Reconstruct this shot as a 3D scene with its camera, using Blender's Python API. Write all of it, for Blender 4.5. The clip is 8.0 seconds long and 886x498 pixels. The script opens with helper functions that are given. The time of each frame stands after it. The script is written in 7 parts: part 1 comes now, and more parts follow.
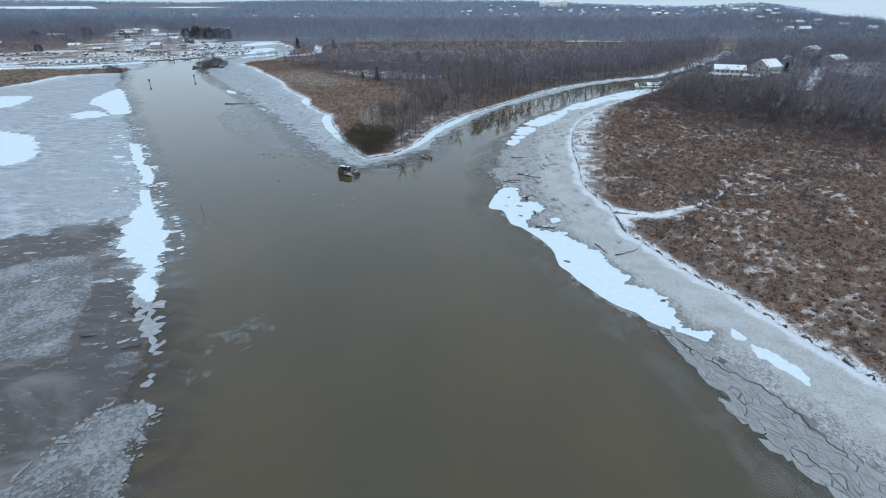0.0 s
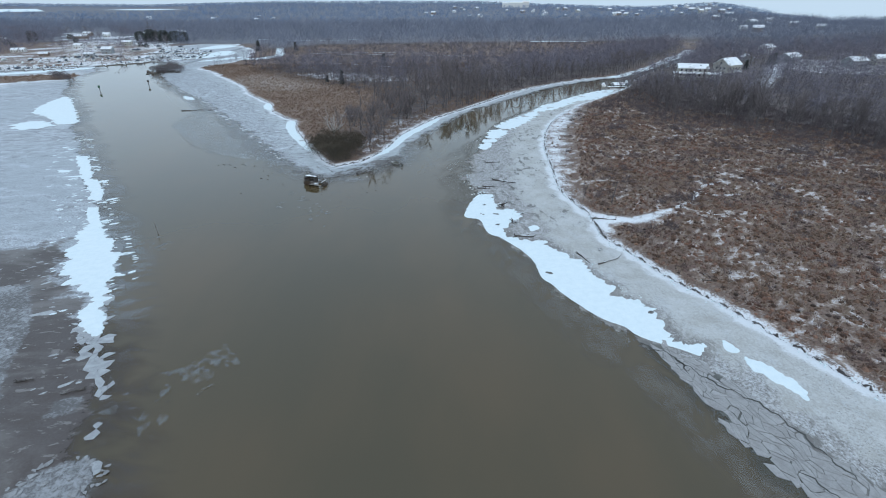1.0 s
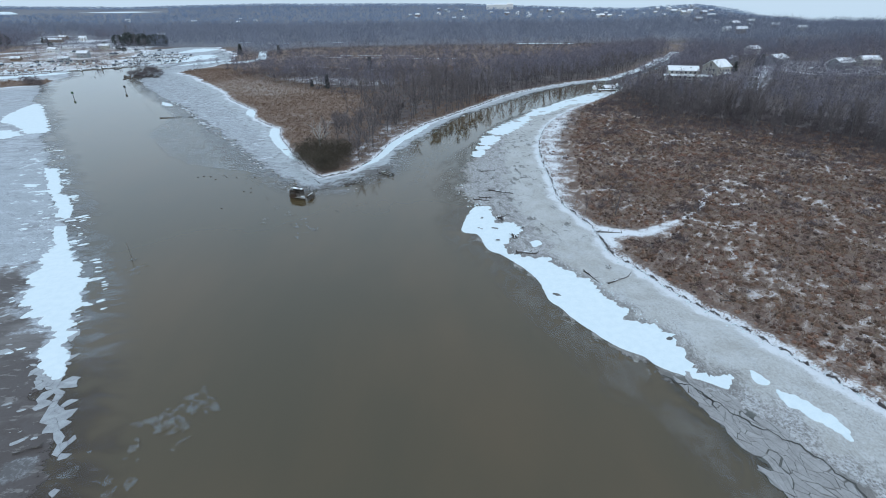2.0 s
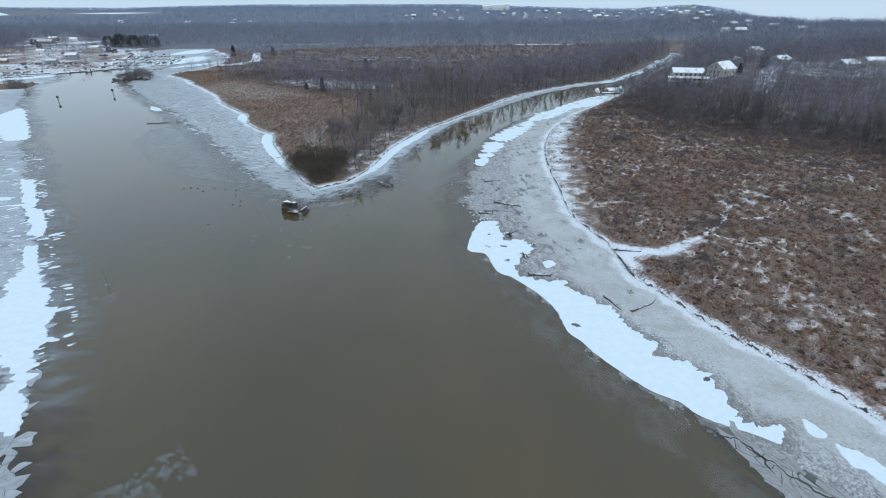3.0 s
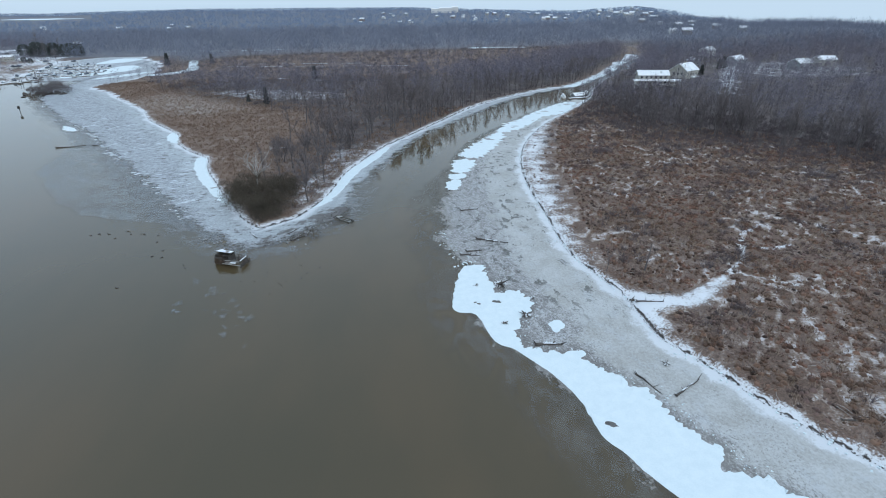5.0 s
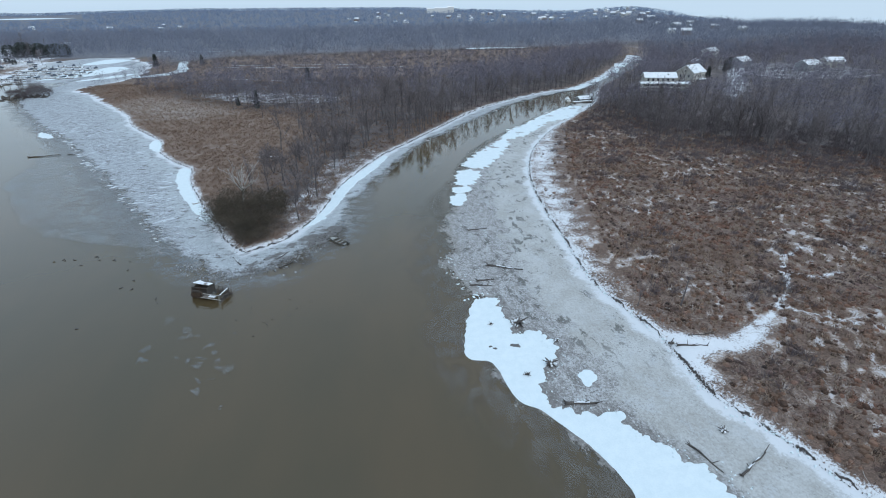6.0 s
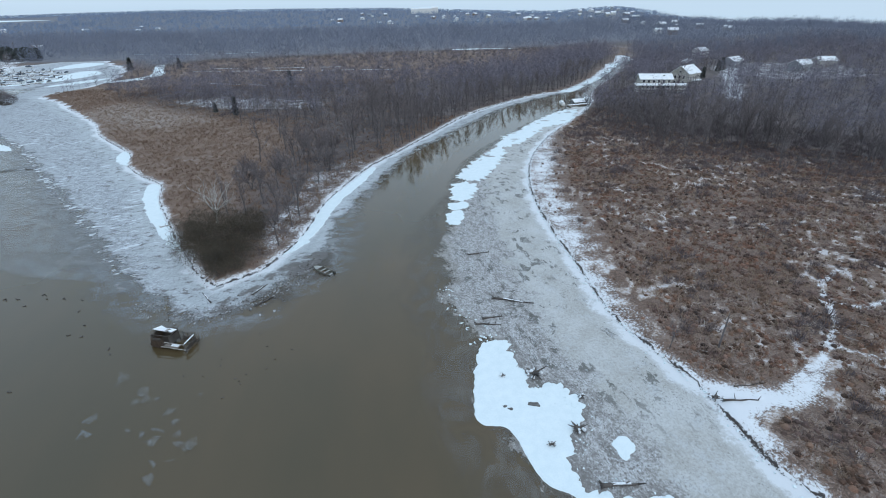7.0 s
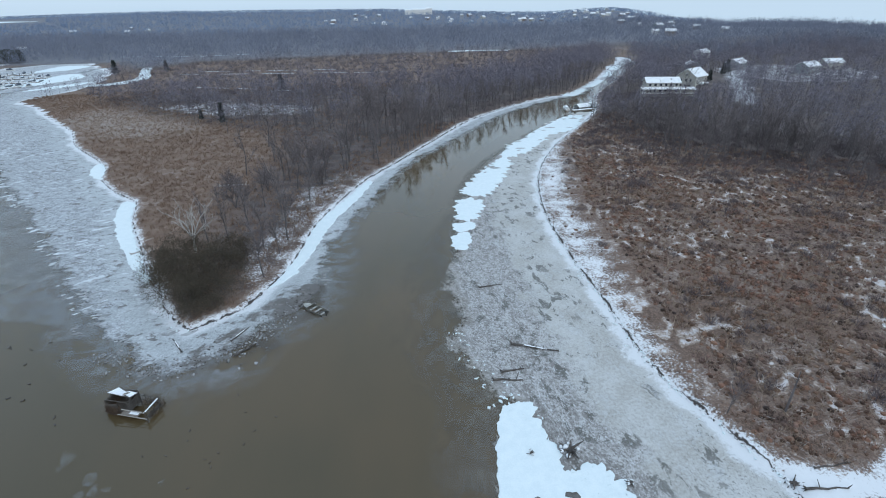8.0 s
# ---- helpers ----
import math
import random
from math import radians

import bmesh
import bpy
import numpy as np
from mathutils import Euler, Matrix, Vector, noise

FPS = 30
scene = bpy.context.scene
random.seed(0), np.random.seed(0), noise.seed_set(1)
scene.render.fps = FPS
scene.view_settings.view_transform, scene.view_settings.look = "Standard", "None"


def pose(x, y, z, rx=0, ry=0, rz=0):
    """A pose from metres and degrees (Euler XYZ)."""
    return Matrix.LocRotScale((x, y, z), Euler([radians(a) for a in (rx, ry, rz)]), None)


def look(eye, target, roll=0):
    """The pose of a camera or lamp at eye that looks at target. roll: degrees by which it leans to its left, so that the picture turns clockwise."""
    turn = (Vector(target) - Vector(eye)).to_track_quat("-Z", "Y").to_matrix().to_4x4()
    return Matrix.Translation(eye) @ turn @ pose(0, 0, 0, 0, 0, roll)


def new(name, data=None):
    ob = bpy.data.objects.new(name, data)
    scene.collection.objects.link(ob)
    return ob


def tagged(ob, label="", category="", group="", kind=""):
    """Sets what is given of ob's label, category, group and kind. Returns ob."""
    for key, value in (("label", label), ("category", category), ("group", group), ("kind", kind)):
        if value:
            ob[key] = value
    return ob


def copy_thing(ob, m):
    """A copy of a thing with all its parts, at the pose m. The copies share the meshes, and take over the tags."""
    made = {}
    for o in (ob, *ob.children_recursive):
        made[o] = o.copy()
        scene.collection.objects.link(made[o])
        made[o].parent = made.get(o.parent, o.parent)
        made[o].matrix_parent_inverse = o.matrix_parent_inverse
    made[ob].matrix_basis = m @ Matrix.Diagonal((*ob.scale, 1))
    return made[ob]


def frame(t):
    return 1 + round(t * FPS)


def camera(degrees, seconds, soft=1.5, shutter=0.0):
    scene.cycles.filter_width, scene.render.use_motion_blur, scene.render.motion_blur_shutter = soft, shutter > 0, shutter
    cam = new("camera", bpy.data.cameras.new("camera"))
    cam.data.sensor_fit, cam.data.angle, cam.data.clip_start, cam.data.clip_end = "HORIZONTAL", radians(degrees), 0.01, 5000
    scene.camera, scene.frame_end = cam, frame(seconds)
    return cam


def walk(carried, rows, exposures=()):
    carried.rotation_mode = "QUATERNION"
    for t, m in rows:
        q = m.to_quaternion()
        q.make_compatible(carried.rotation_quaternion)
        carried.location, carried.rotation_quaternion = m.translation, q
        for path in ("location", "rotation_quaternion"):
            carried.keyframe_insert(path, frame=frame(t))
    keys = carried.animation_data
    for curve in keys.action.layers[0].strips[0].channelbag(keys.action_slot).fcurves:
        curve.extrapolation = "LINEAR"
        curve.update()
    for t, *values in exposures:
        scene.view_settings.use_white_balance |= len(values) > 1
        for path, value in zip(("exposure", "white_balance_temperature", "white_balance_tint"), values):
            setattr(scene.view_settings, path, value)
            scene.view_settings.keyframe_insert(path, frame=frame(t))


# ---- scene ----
cam = camera(83.0, 8.0, 1.0)
PATH = [
    (0, (0.137, 1.326, 47.381), (0.108, 3.114, 46.485), 0.1),
    (0.2, (-0.132, 2.394, 47.335), (-0.1, 4.183, 46.442), 0.0),
    (0.4, (-0.281, 3.547, 47.309), (-0.203, 5.335, 46.418), -0.05),
    (0.5, (-0.351, 4.167, 47.304), (-0.266, 5.954, 46.411), -0.05),
    (1, (-0.896, 7.456, 47.299), (-0.809, 9.243, 46.406), -0.1),
    (1.5, (-1.545, 11.08, 47.302), (-1.45, 12.868, 46.411), -0.1),
    (1.7, (-1.982, 12.807, 47.314), (-1.853, 14.594, 46.425), -0.15),
    (2.8, (-3.458, 23.426, 47.101), (-3.313, 25.213, 46.215), -0.2),
    (3, (-3.53, 25.384, 47.113), (-3.377, 27.171, 46.228), -0.2),
    (3.2, (-3.759, 27.228, 47.084), (-3.56, 29.012, 46.203), -0.4),
    (3.5, (-3.807, 30.823, 46.96), (-3.573, 32.602, 46.078), -0.5),
    (4, (-4.095, 36.977, 46.708), (-3.857, 38.756, 45.826), -0.5),
    (4.5, (-4.308, 43.002, 46.577), (-4.072, 44.781, 45.695), -0.4),
    (4.7, (-4.395, 45.482, 46.544), (-4.126, 47.258, 45.664), -0.5),
    (5.8, (-4.528, 59.655, 46.21), (-4.18, 61.42, 45.335), -0.55),
    (6, (-4.285, 62.344, 46.2), (-3.951, 64.11, 45.323), -0.5),
    (6.5, (-4.049, 68.66, 46.096), (-3.716, 70.427, 45.219), -0.5),
    (7, (-3.815, 75.379, 45.957), (-3.432, 77.136, 45.081), -0.7),
    (7.5, (-3.586, 82.192, 45.853), (-3.187, 83.946, 44.98), -0.7),
    (8, (-3.091, 88.955, 45.742), (-2.687, 90.708, 44.869), -0.7),
]
walk(cam, [(t, look(eye, target, roll)) for t, eye, target, roll in PATH], [(0.0, 0.09), (8.0, 0.09)])

# ---------------------------------------------------------------- sky and light
world = bpy.data.worlds.new("overcast_sky")
scene.world = world
world.use_nodes = True
wn, wl = world.node_tree.nodes, world.node_tree.links
bg = wn["Background"]
sky = wn.new("ShaderNodeTexSky")
sky.sky_type, sky.sun_disc = "NISHITA", False
sky.sun_elevation, sky.sun_rotation = radians(38), radians(200)
sky.air_density, sky.dust_density, sky.ozone_density = 1.0, 3.0, 1.0
geo = wn.new("ShaderNodeTexCoord")
sep = wn.new("ShaderNodeSeparateXYZ")
wl.new(geo.outputs["Generated"], sep.inputs[0])
cloud = wn.new("ShaderNodeValToRGB")
cloud.color_ramp.elements[0].position, cloud.color_ramp.elements[0].color = 0.0, (6.0, 7.8, 9.6, 1)
low = cloud.color_ramp.elements.new(0.10)
low.color = (7.3, 9.4, 11.5, 1)
cloud.color_ramp.elements[2].position, cloud.color_ramp.elements[2].color = 0.75, (7.3, 9.7, 12.3, 1)
wl.new(sep.outputs["Z"], cloud.inputs[0])
cmix = wn.new("ShaderNodeMix")
cmix.data_type = "RGBA"
cmix.inputs["Factor"].default_value = 0.85
wl.new(sky.outputs[0], cmix.inputs["A"])
wl.new(cloud.outputs[0], cmix.inputs["B"])
wl.new(cmix.outputs["Result"], bg.inputs["Color"])
bg.inputs["Strength"].default_value = 0.1

sun = new("sun", bpy.data.lights.new("sun", "SUN"))
sun.data.energy, sun.data.angle, sun.data.color = 0.6, radians(35), (1.0, 0.96, 0.9)
sun.matrix_world = look((0, 0, 60), (-12, 34, 20))


# ---------------------------------------------------------------- materials
class Nodes:
    """A short way to write node materials."""

    def __init__(self, name, rough=0.8):
        self.mat = bpy.data.materials.new(name)
        self.mat.use_nodes = True
        self.n, self.l = self.mat.node_tree.nodes, self.mat.node_tree.links
        self.bsdf = self.n["Principled BSDF"]
        self.bsdf.inputs["Roughness"].default_value = rough
        self.geo = self.n.new("ShaderNodeNewGeometry")

    def put(self, socket, value):
        if hasattr(value, "is_output"):
            self.l.new(value, socket)
        else:
            socket.default_value = value

    def math(self, op, a, b=0.0, c=0.0, clamp=False):
        m = self.n.new("ShaderNodeMath")
        m.operation, m.use_clamp = op, clamp
        for s, v in zip(m.inputs, (a, b, c)):
            self.put(s, v)
        return m.outputs[0]

    def noise(self, scale, detail=4.0, rough=0.55, stretch=(1, 1, 1), turn=0.0, distort=0.0):
        mp = self.n.new("ShaderNodeMapping")
        mp.inputs["Scale"].default_value = stretch
        mp.inputs["Rotation"].default_value = (0, 0, turn)
        self.l.new(self.geo.outputs["Position"], mp.inputs["Vector"])
        t = self.n.new("ShaderNodeTexNoise")
        t.inputs["Scale"].default_value, t.inputs["Detail"].default_value = scale, detail
        t.inputs["Roughness"].default_value, t.inputs["Distortion"].default_value = rough, distort
        self.l.new(mp.outputs[0], t.inputs["Vector"])
        return t.outputs["Fac"]

    def attr(self, name):
        a = self.n.new("ShaderNodeAttribute")
        a.attribute_name = name
        return a.outputs["Fac"]

    def step(self, value, lo, hi):
        m = self.n.new("ShaderNodeMapRange")
        m.interpolation_type = "SMOOTHSTEP"
        self.put(m.inputs[0], value)
        m.inputs[1].default_value, m.inputs[2].default_value = lo, hi
        return m.outputs[0]

    def mix(self, fac, a, b):
        m = self.n.new("ShaderNodeMix")
        m.data_type = "RGBA"
        self.put(m.inputs["Factor"], fac)
        for s, v in ((m.inputs["A"], a), (m.inputs["B"], b)):
            self.put(s, (*v, 1) if isinstance(v, tuple) else v)
        return m.outputs["Result"]

    def bump(self, height, strength, distance=0.1):
        b = self.n.new("ShaderNodeBump")
        b.inputs["Strength"].default_value, b.inputs["Distance"].default_value = strength, distance
        self.l.new(height, b.inputs["Height"])
        self.l.new(b.outputs[0], self.bsdf.inputs["Normal"])

    def base(self, value):
        self.put(self.bsdf.inputs["Base Color"], (*value, 1) if isinstance(value, tuple) else value)
        return self.mat


def mottled(name, a, b, scale, rough=0.8, island=0.0, fine=8.0, bump=0.3, metal=0.0):
    """Two tones in coarse and fine noise, with a tone of its own for each piece."""
    m = Nodes(name, rough)
    m.bsdf.inputs["Metallic"].default_value = metal
    f = m.math("ADD", m.math("MULTIPLY", m.noise(scale), 0.6), m.math("MULTIPLY", m.noise(scale * fine, 3), 0.4))
    f = m.step(f, 0.32, 0.68)
    if island:
        f = m.math("ADD", m.math("MULTIPLY", f, 1 - island), m.math("MULTIPLY", m.geo.outputs["Random Per Island"], island))
    if bump:
        m.bump(m.noise(scale * fine, 3), bump, 0.05)
    return m.base(m.mix(f, a, b))


def tinted(name, a, b, c, scale):
    """Dead growth in three tones that change from patch to patch, lighter and darker blade by blade."""
    m = Nodes(name, 0.95)
    col = m.mix(m.step(m.noise(scale, 4, 0.6, distort=0.6), 0.42, 0.58), a, b)
    col = m.mix(m.step(m.noise(scale * 1.7, 4, 0.6, turn=1.0, distort=0.6), 0.50, 0.62), col, c)
    gain = m.math("MULTIPLY_ADD", m.geo.outputs["Random Per Island"], 1.3, m.math("MULTIPLY_ADD", m.noise(0.5, 4, 0.6), 1.7, -0.50))
    v = m.n.new("ShaderNodeVectorMath")
    v.operation = "SCALE"
    m.put(v.inputs[0], col)
    m.put(v.inputs["Scale"], gain)
    return m.base(v.outputs[0])


def water_material():
    m = Nodes("muddy_water", 0.03)
    m.bsdf.inputs["IOR"].default_value = 1.43
    silt = m.math("ADD", m.math("MULTIPLY", m.noise(0.012, 3), 0.6), m.math("MULTIPLY", m.noise(0.05, 4, stretch=(1, 0.35, 1)), 0.4))
    m.bump(m.noise(0.7, 3, 0.6), 0.02, 0.03)
    return m.base(m.mix(m.step(silt, 0.38, 0.64), (0.066, 0.051, 0.027), (0.092, 0.063, 0.032)))


def ice_material(name, light, grey, wet, snow_reach, pale_reach, streak, turn, frosted=(0.54, 0.57, 0.60), pits=0.8, grain=1.0, smooth_pair=((0.40, 0.405, 0.40), (0.50, 0.52, 0.54)), specks=0.6, rim=((0.128, 0.110, 0.086), (0.215, 0.194, 0.164)), slush=(0.185, 0.168, 0.158), calm=0.0):
    """River ice: thin and see-through at the water's edge, mottled grey, snowed over along the bank."""
    m = Nodes(name, 0.55)
    edge, bank, dark = m.attr("edge"), m.attr("bank"), m.attr("dark")
    big, mid, fine = m.noise(0.16, 4, 0.6), m.noise(0.62, 6, 0.66, stretch=streak, turn=turn, distort=0.5), m.noise(2.4, 6, 0.72, distort=0.4)
    e = m.math("ADD", edge, m.math("ADD", m.math("MULTIPLY_ADD", big, 9.0, -4.5), m.math("MULTIPLY_ADD", mid, 5.0, -2.5)))
    solid = m.step(m.math("MULTIPLY_ADD", fine, 2.4, e), 1.4, 3.2)
    veil = m.noise(0.22, 3, 0.5, stretch=streak, turn=turn, distort=1.2)
    thin = m.math("MULTIPLY", m.step(m.math("MULTIPLY_ADD", veil, 6.0, m.math("MULTIPLY_ADD", big, 4.0, m.math("SUBTRACT", edge, 5.0))), -8.5, 0.0), m.step(veil, 0.30, 0.60))
    thin = m.math("MULTIPLY", thin, 0.5)
    alpha = m.math("MAXIMUM", solid, thin, clamp=True)
    # body: dirty at the water, mottled inwards, smooth and pale towards the bank, with melt patches
    grit = m.math("ADD", m.math("MULTIPLY", fine, 0.5 * grain), m.math("MULTIPLY", m.noise(0.9 * grain * grain, 6, 0.7, stretch=streak, turn=turn, distort=0.8), 1 - 0.5 * grain))
    body = m.mix(m.step(grit, 0.42, 0.58), grey, light)
    body = m.mix(m.math("MULTIPLY", m.math("SUBTRACT", 1.0, m.step(e, -0.5, 4.5)), 0.85), body, m.mix(m.step(mid, 0.4, 0.6), *rim))
    inner = m.math("ADD", bank, m.math("ADD", m.math("MULTIPLY_ADD", big, 12.0, -6.0), m.math("MULTIPLY_ADD", mid, 7.0, -3.5)))
    smooth = m.math("SUBTRACT", 1.0, m.step(inner, pale_reach - 2.0, pale_reach + 2.0))
    body = m.mix(m.math("MULTIPLY", smooth, 0.8), body, m.mix(m.step(m.math("ADD", m.math("MULTIPLY", big, 0.6), m.math("MULTIPLY", fine, 0.4)), 0.38, 0.62), *smooth_pair))
    if calm:
        body = m.mix(m.math("MULTIPLY", m.step(m.noise(0.022, 4, 0.55, stretch=(0.7, 1, 1), distort=0.8), 0.46, 0.56), calm), body, m.mix(m.step(fine, 0.3, 0.7), (0.31, 0.335, 0.36), (0.40, 0.43, 0.46)))
    melt = m.math("MULTIPLY", m.step(mid, 0.555, 0.575), m.step(m.noise(0.11, 3, 0.5, distort=0.6), 0.43, 0.52))
    body = m.mix(m.math("MULTIPLY", m.math("MULTIPLY", melt, m.attr("pit")), pits), body, wet)
    pale = m.step(m.math("ADD", m.math("MULTIPLY", fine, 0.45), m.math("MULTIPLY", m.noise(0.42 * grain, 5, 0.7, stretch=streak, turn=turn), 0.55)), 0.51, 0.60)
    body = m.mix(m.math("MULTIPLY", m.math("MULTIPLY", pale, 0.6), m.step(e, 0.5, 4.0)), body, frosted)
    # grit and mud flecks frozen into the surface
    dirt = m.math("MULTIPLY", m.step(m.noise(3.2, 5, 0.75, distort=0.5), 0.55, 0.62), m.step(m.noise(0.10, 4, 0.6, stretch=streak, turn=turn, distort=0.7), 0.47, 0.58))
    body = m.mix(m.math("MULTIPLY", dirt, 0.65 * grain), body, (0.115, 0.105, 0.098))
    # fine crumbs: dark grit and white frost, thickest away from the smooth ice at the bank
    rough_zone = m.math("MULTIPLY", m.math("MULTIPLY_ADD", smooth, -0.75, 1.0), m.step(e, 1.5, 5.0))
    crumb = m.math("MULTIPLY", m.step(m.noise(4.6, 4, 0.7, stretch=streak, turn=turn), 0.53, 0.60), rough_zone)
    body = m.mix(m.math("MULTIPLY", crumb, specks), body, (0.125, 0.112, 0.104))
    crumb = m.math("MULTIPLY", m.step(m.noise(3.9, 4, 0.7, stretch=streak, turn=turn + 0.6), 0.58, 0.63), rough_zone)
    body = m.mix(m.math("MULTIPLY", crumb, specks), body, (0.56, 0.58, 0.61))
    # a band of frozen mud and grit, broken into specks
    grit = m.math("ADD", m.math("MULTIPLY", m.noise(1.3, 6, 0.75, stretch=streak, turn=turn, distort=0.6), 0.55), m.math("MULTIPLY", m.noise(4.2, 4, 0.7), 0.45))
    band = m.math("MULTIPLY", m.step(m.math("MULTIPLY_ADD", grit, 2.4, m.math("ADD", m.attr("mud"), -1.7)), 0.15, 0.55), 0.72)
    body = m.mix(band, body, (0.140, 0.128, 0.120))
    # sodden ice: bare and dark, with veils and flecks of grey slush
    veils = m.step(m.noise(0.07, 5, 0.6, stretch=streak, turn=turn, distort=0.8), 0.44, 0.60)
    flecks = m.step(m.noise(0.8, 5, 0.7, stretch=streak, turn=turn, distort=0.4), 0.57, 0.63)
    sodden = m.mix(m.math("MAXIMUM", m.math("MULTIPLY", veils, 0.75), m.math("MULTIPLY", flecks, 0.9)), wet, slush)
    d = m.step(m.math("ADD", dark, m.math("ADD", m.math("MULTIPLY_ADD", big, 16.0, -8.0), m.math("MULTIPLY_ADD", mid, 8.0, -4.0))), -1.0, 1.5)
    body = m.mix(m.math("MULTIPLY", d, 0.93), body, sodden)
    dull = m.step(m.math("ADD", m.attr("dull"), m.math("ADD", m.math("MULTIPLY_ADD", mid, 3.0, -1.5), m.math("MULTIPLY_ADD", fine, 1.2, -0.6))), 0.0, 0.7)
    tone = m.math("ADD", m.math("MULTIPLY", m.noise(1.5, 6, 0.75, distort=0.6), 0.6), m.math("MULTIPLY", big, 0.4))
    body = m.mix(m.math("MULTIPLY", dull, 0.9), body, m.mix(m.step(tone, 0.43, 0.60), (0.115, 0.109, 0.109), (0.31, 0.318, 0.332)))
    s = m.math("ADD", bank, m.math("ADD", m.math("MULTIPLY_ADD", big, 8.0, -4.0), m.math("MULTIPLY_ADD", fine, 5.0, -2.5)))
    snow = m.math("SUBTRACT", 1.0, m.step(s, snow_reach * 0.3, snow_reach))
    body = m.mix(m.math("MULTIPLY", snow, 0.85), body, (0.66, 0.68, 0.71))
    m.bump(fine, 0.25, 0.05)
    m.bsdf.inputs["Specular IOR Level"].default_value = 0.2
    m.put(m.bsdf.inputs["Alpha"], alpha)
    m.put(m.bsdf.inputs["Roughness"], m.mix(d, (0.6, 0.6, 0.6), (0.5, 0.5, 0.5)))
    return m.base(body)


def ground_material():
    """Marsh mud, dead reed litter, woodland litter and thin snow."""
    m = Nodes("winter_ground", 0.95)
    land, wood, tan, frost = m.attr("land"), m.attr("wood"), m.attr("tan"), m.attr("frost")
    big, mid, fine = m.noise(0.03, 4), m.noise(0.22, 5, 0.6), m.noise(1.6, 5, 0.65)
    marsh = m.mix(m.step(mid, 0.35, 0.65), (0.092, 0.058, 0.043), (0.172, 0.117, 0.092))
    marsh = m.mix(m.step(m.noise(2.6, 5, 0.7), 0.42, 0.58), marsh, (0.125, 0.080, 0.058))
    marsh = m.mix(m.math("MULTIPLY", m.step(big, 0.45, 0.62), 0.4), marsh, (0.090, 0.068, 0.058))
    web = m.math("ABSOLUTE", m.math("MULTIPLY_ADD", m.noise(0.34, 6, 0.70, distort=0.5), 2.0, -1.0))
    web = m.math("MULTIPLY", m.math("SUBTRACT", 1.0, m.step(m.math("MULTIPLY_ADD", fine, 0.30, web), 0.13, 0.22)), m.step(m.noise(0.06, 3), 0.42, 0.60))
    marsh = m.mix(web, marsh, m.mix(m.step(fine, 0.4, 0.6), (0.26, 0.205, 0.175), (0.46, 0.43, 0.425)))
    matted = m.math("MULTIPLY", m.step(m.noise(5.5, 4, 0.75, stretch=(1, 0.45, 1), turn=0.7, distort=0.5), 0.46, 0.60), 0.75)
    marsh = m.mix(matted, marsh, (0.225, 0.150, 0.115))
    marsh = m.mix(m.math("MULTIPLY", m.step(m.noise(4.1, 4, 0.75, stretch=(0.5, 1, 1), turn=0.3, distort=0.5), 0.53, 0.62), 0.8), marsh, (0.060, 0.036, 0.027))
    # matted pale straw along the runs between the tussocks, with snow lying in it
    run = m.math("ADD", m.attr("runs"), m.math("MULTIPLY_ADD", fine, 1.3, -0.65))
    marsh = m.mix(m.math("MULTIPLY", m.step(run, 0.36, 0.68), 0.85), marsh, m.mix(m.step(m.noise(3.1, 4, 0.7), 0.45, 0.58), (0.25, 0.188, 0.152), (0.45, 0.395, 0.365)))
    marsh = m.mix(m.math("MULTIPLY", m.step(m.math("MULTIPLY_ADD", m.noise(0.9, 5, 0.7), 1.6, m.math("ADD", run, -0.8)), 0.74, 1.00), 0.7), marsh, (0.58, 0.57, 0.59))
    marsh = m.mix(tan, marsh, m.mix(m.step(mid, 0.3, 0.7), (0.130, 0.082, 0.058), (0.200, 0.138, 0.104)))
    marsh = m.mix(m.math("MULTIPLY", m.attr("straw"), 0.9), marsh, m.mix(m.step(fine, 0.35, 0.65), (0.19, 0.150, 0.128), (0.33, 0.280, 0.255)))
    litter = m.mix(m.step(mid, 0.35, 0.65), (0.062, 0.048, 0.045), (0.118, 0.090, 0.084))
    # under the far woods the litter is paler and bluer, haze put into colour
    litter = m.mix(m.attr("far_haze"), litter, m.mix(m.step(mid, 0.35, 0.65), (0.112, 0.114, 0.132), (0.158, 0.160, 0.182)))
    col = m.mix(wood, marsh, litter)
    speck = m.math("MULTIPLY", m.step(m.math("ADD", m.math("MULTIPLY", m.noise(2.2, 5, 0.7), 0.6), m.math("MULTIPLY", mid, 0.4)), 0.56, 0.62), m.math("MULTIPLY", m.math("MULTIPLY_ADD", wood, -0.7, 1.0), m.math("MULTIPLY_ADD", tan, -0.95, 1.0)))
    col = m.mix(m.math("MULTIPLY", speck, 0.22), col, (0.50, 0.49, 0.50))
    drift = m.math("MULTIPLY", m.step(m.math("ADD", m.math("MULTIPLY", m.noise(0.09, 4, 0.6), 0.45), m.math("MULTIPLY", fine, 0.55)), 0.54, 0.60), wood)
    col = m.mix(m.math("MULTIPLY", drift, 0.16), col, (0.60, 0.61, 0.63))
    f = m.math("ADD", frost, m.math("ADD", m.math("MULTIPLY_ADD", mid, 1.4, -0.7), m.math("MULTIPLY_ADD", m.noise(2.8, 5, 0.75), 2.4, -1.2)))
    col = m.mix(m.math("MULTIPLY", m.step(f, 0.35, 0.8), 0.92), col, (0.70, 0.72, 0.75))
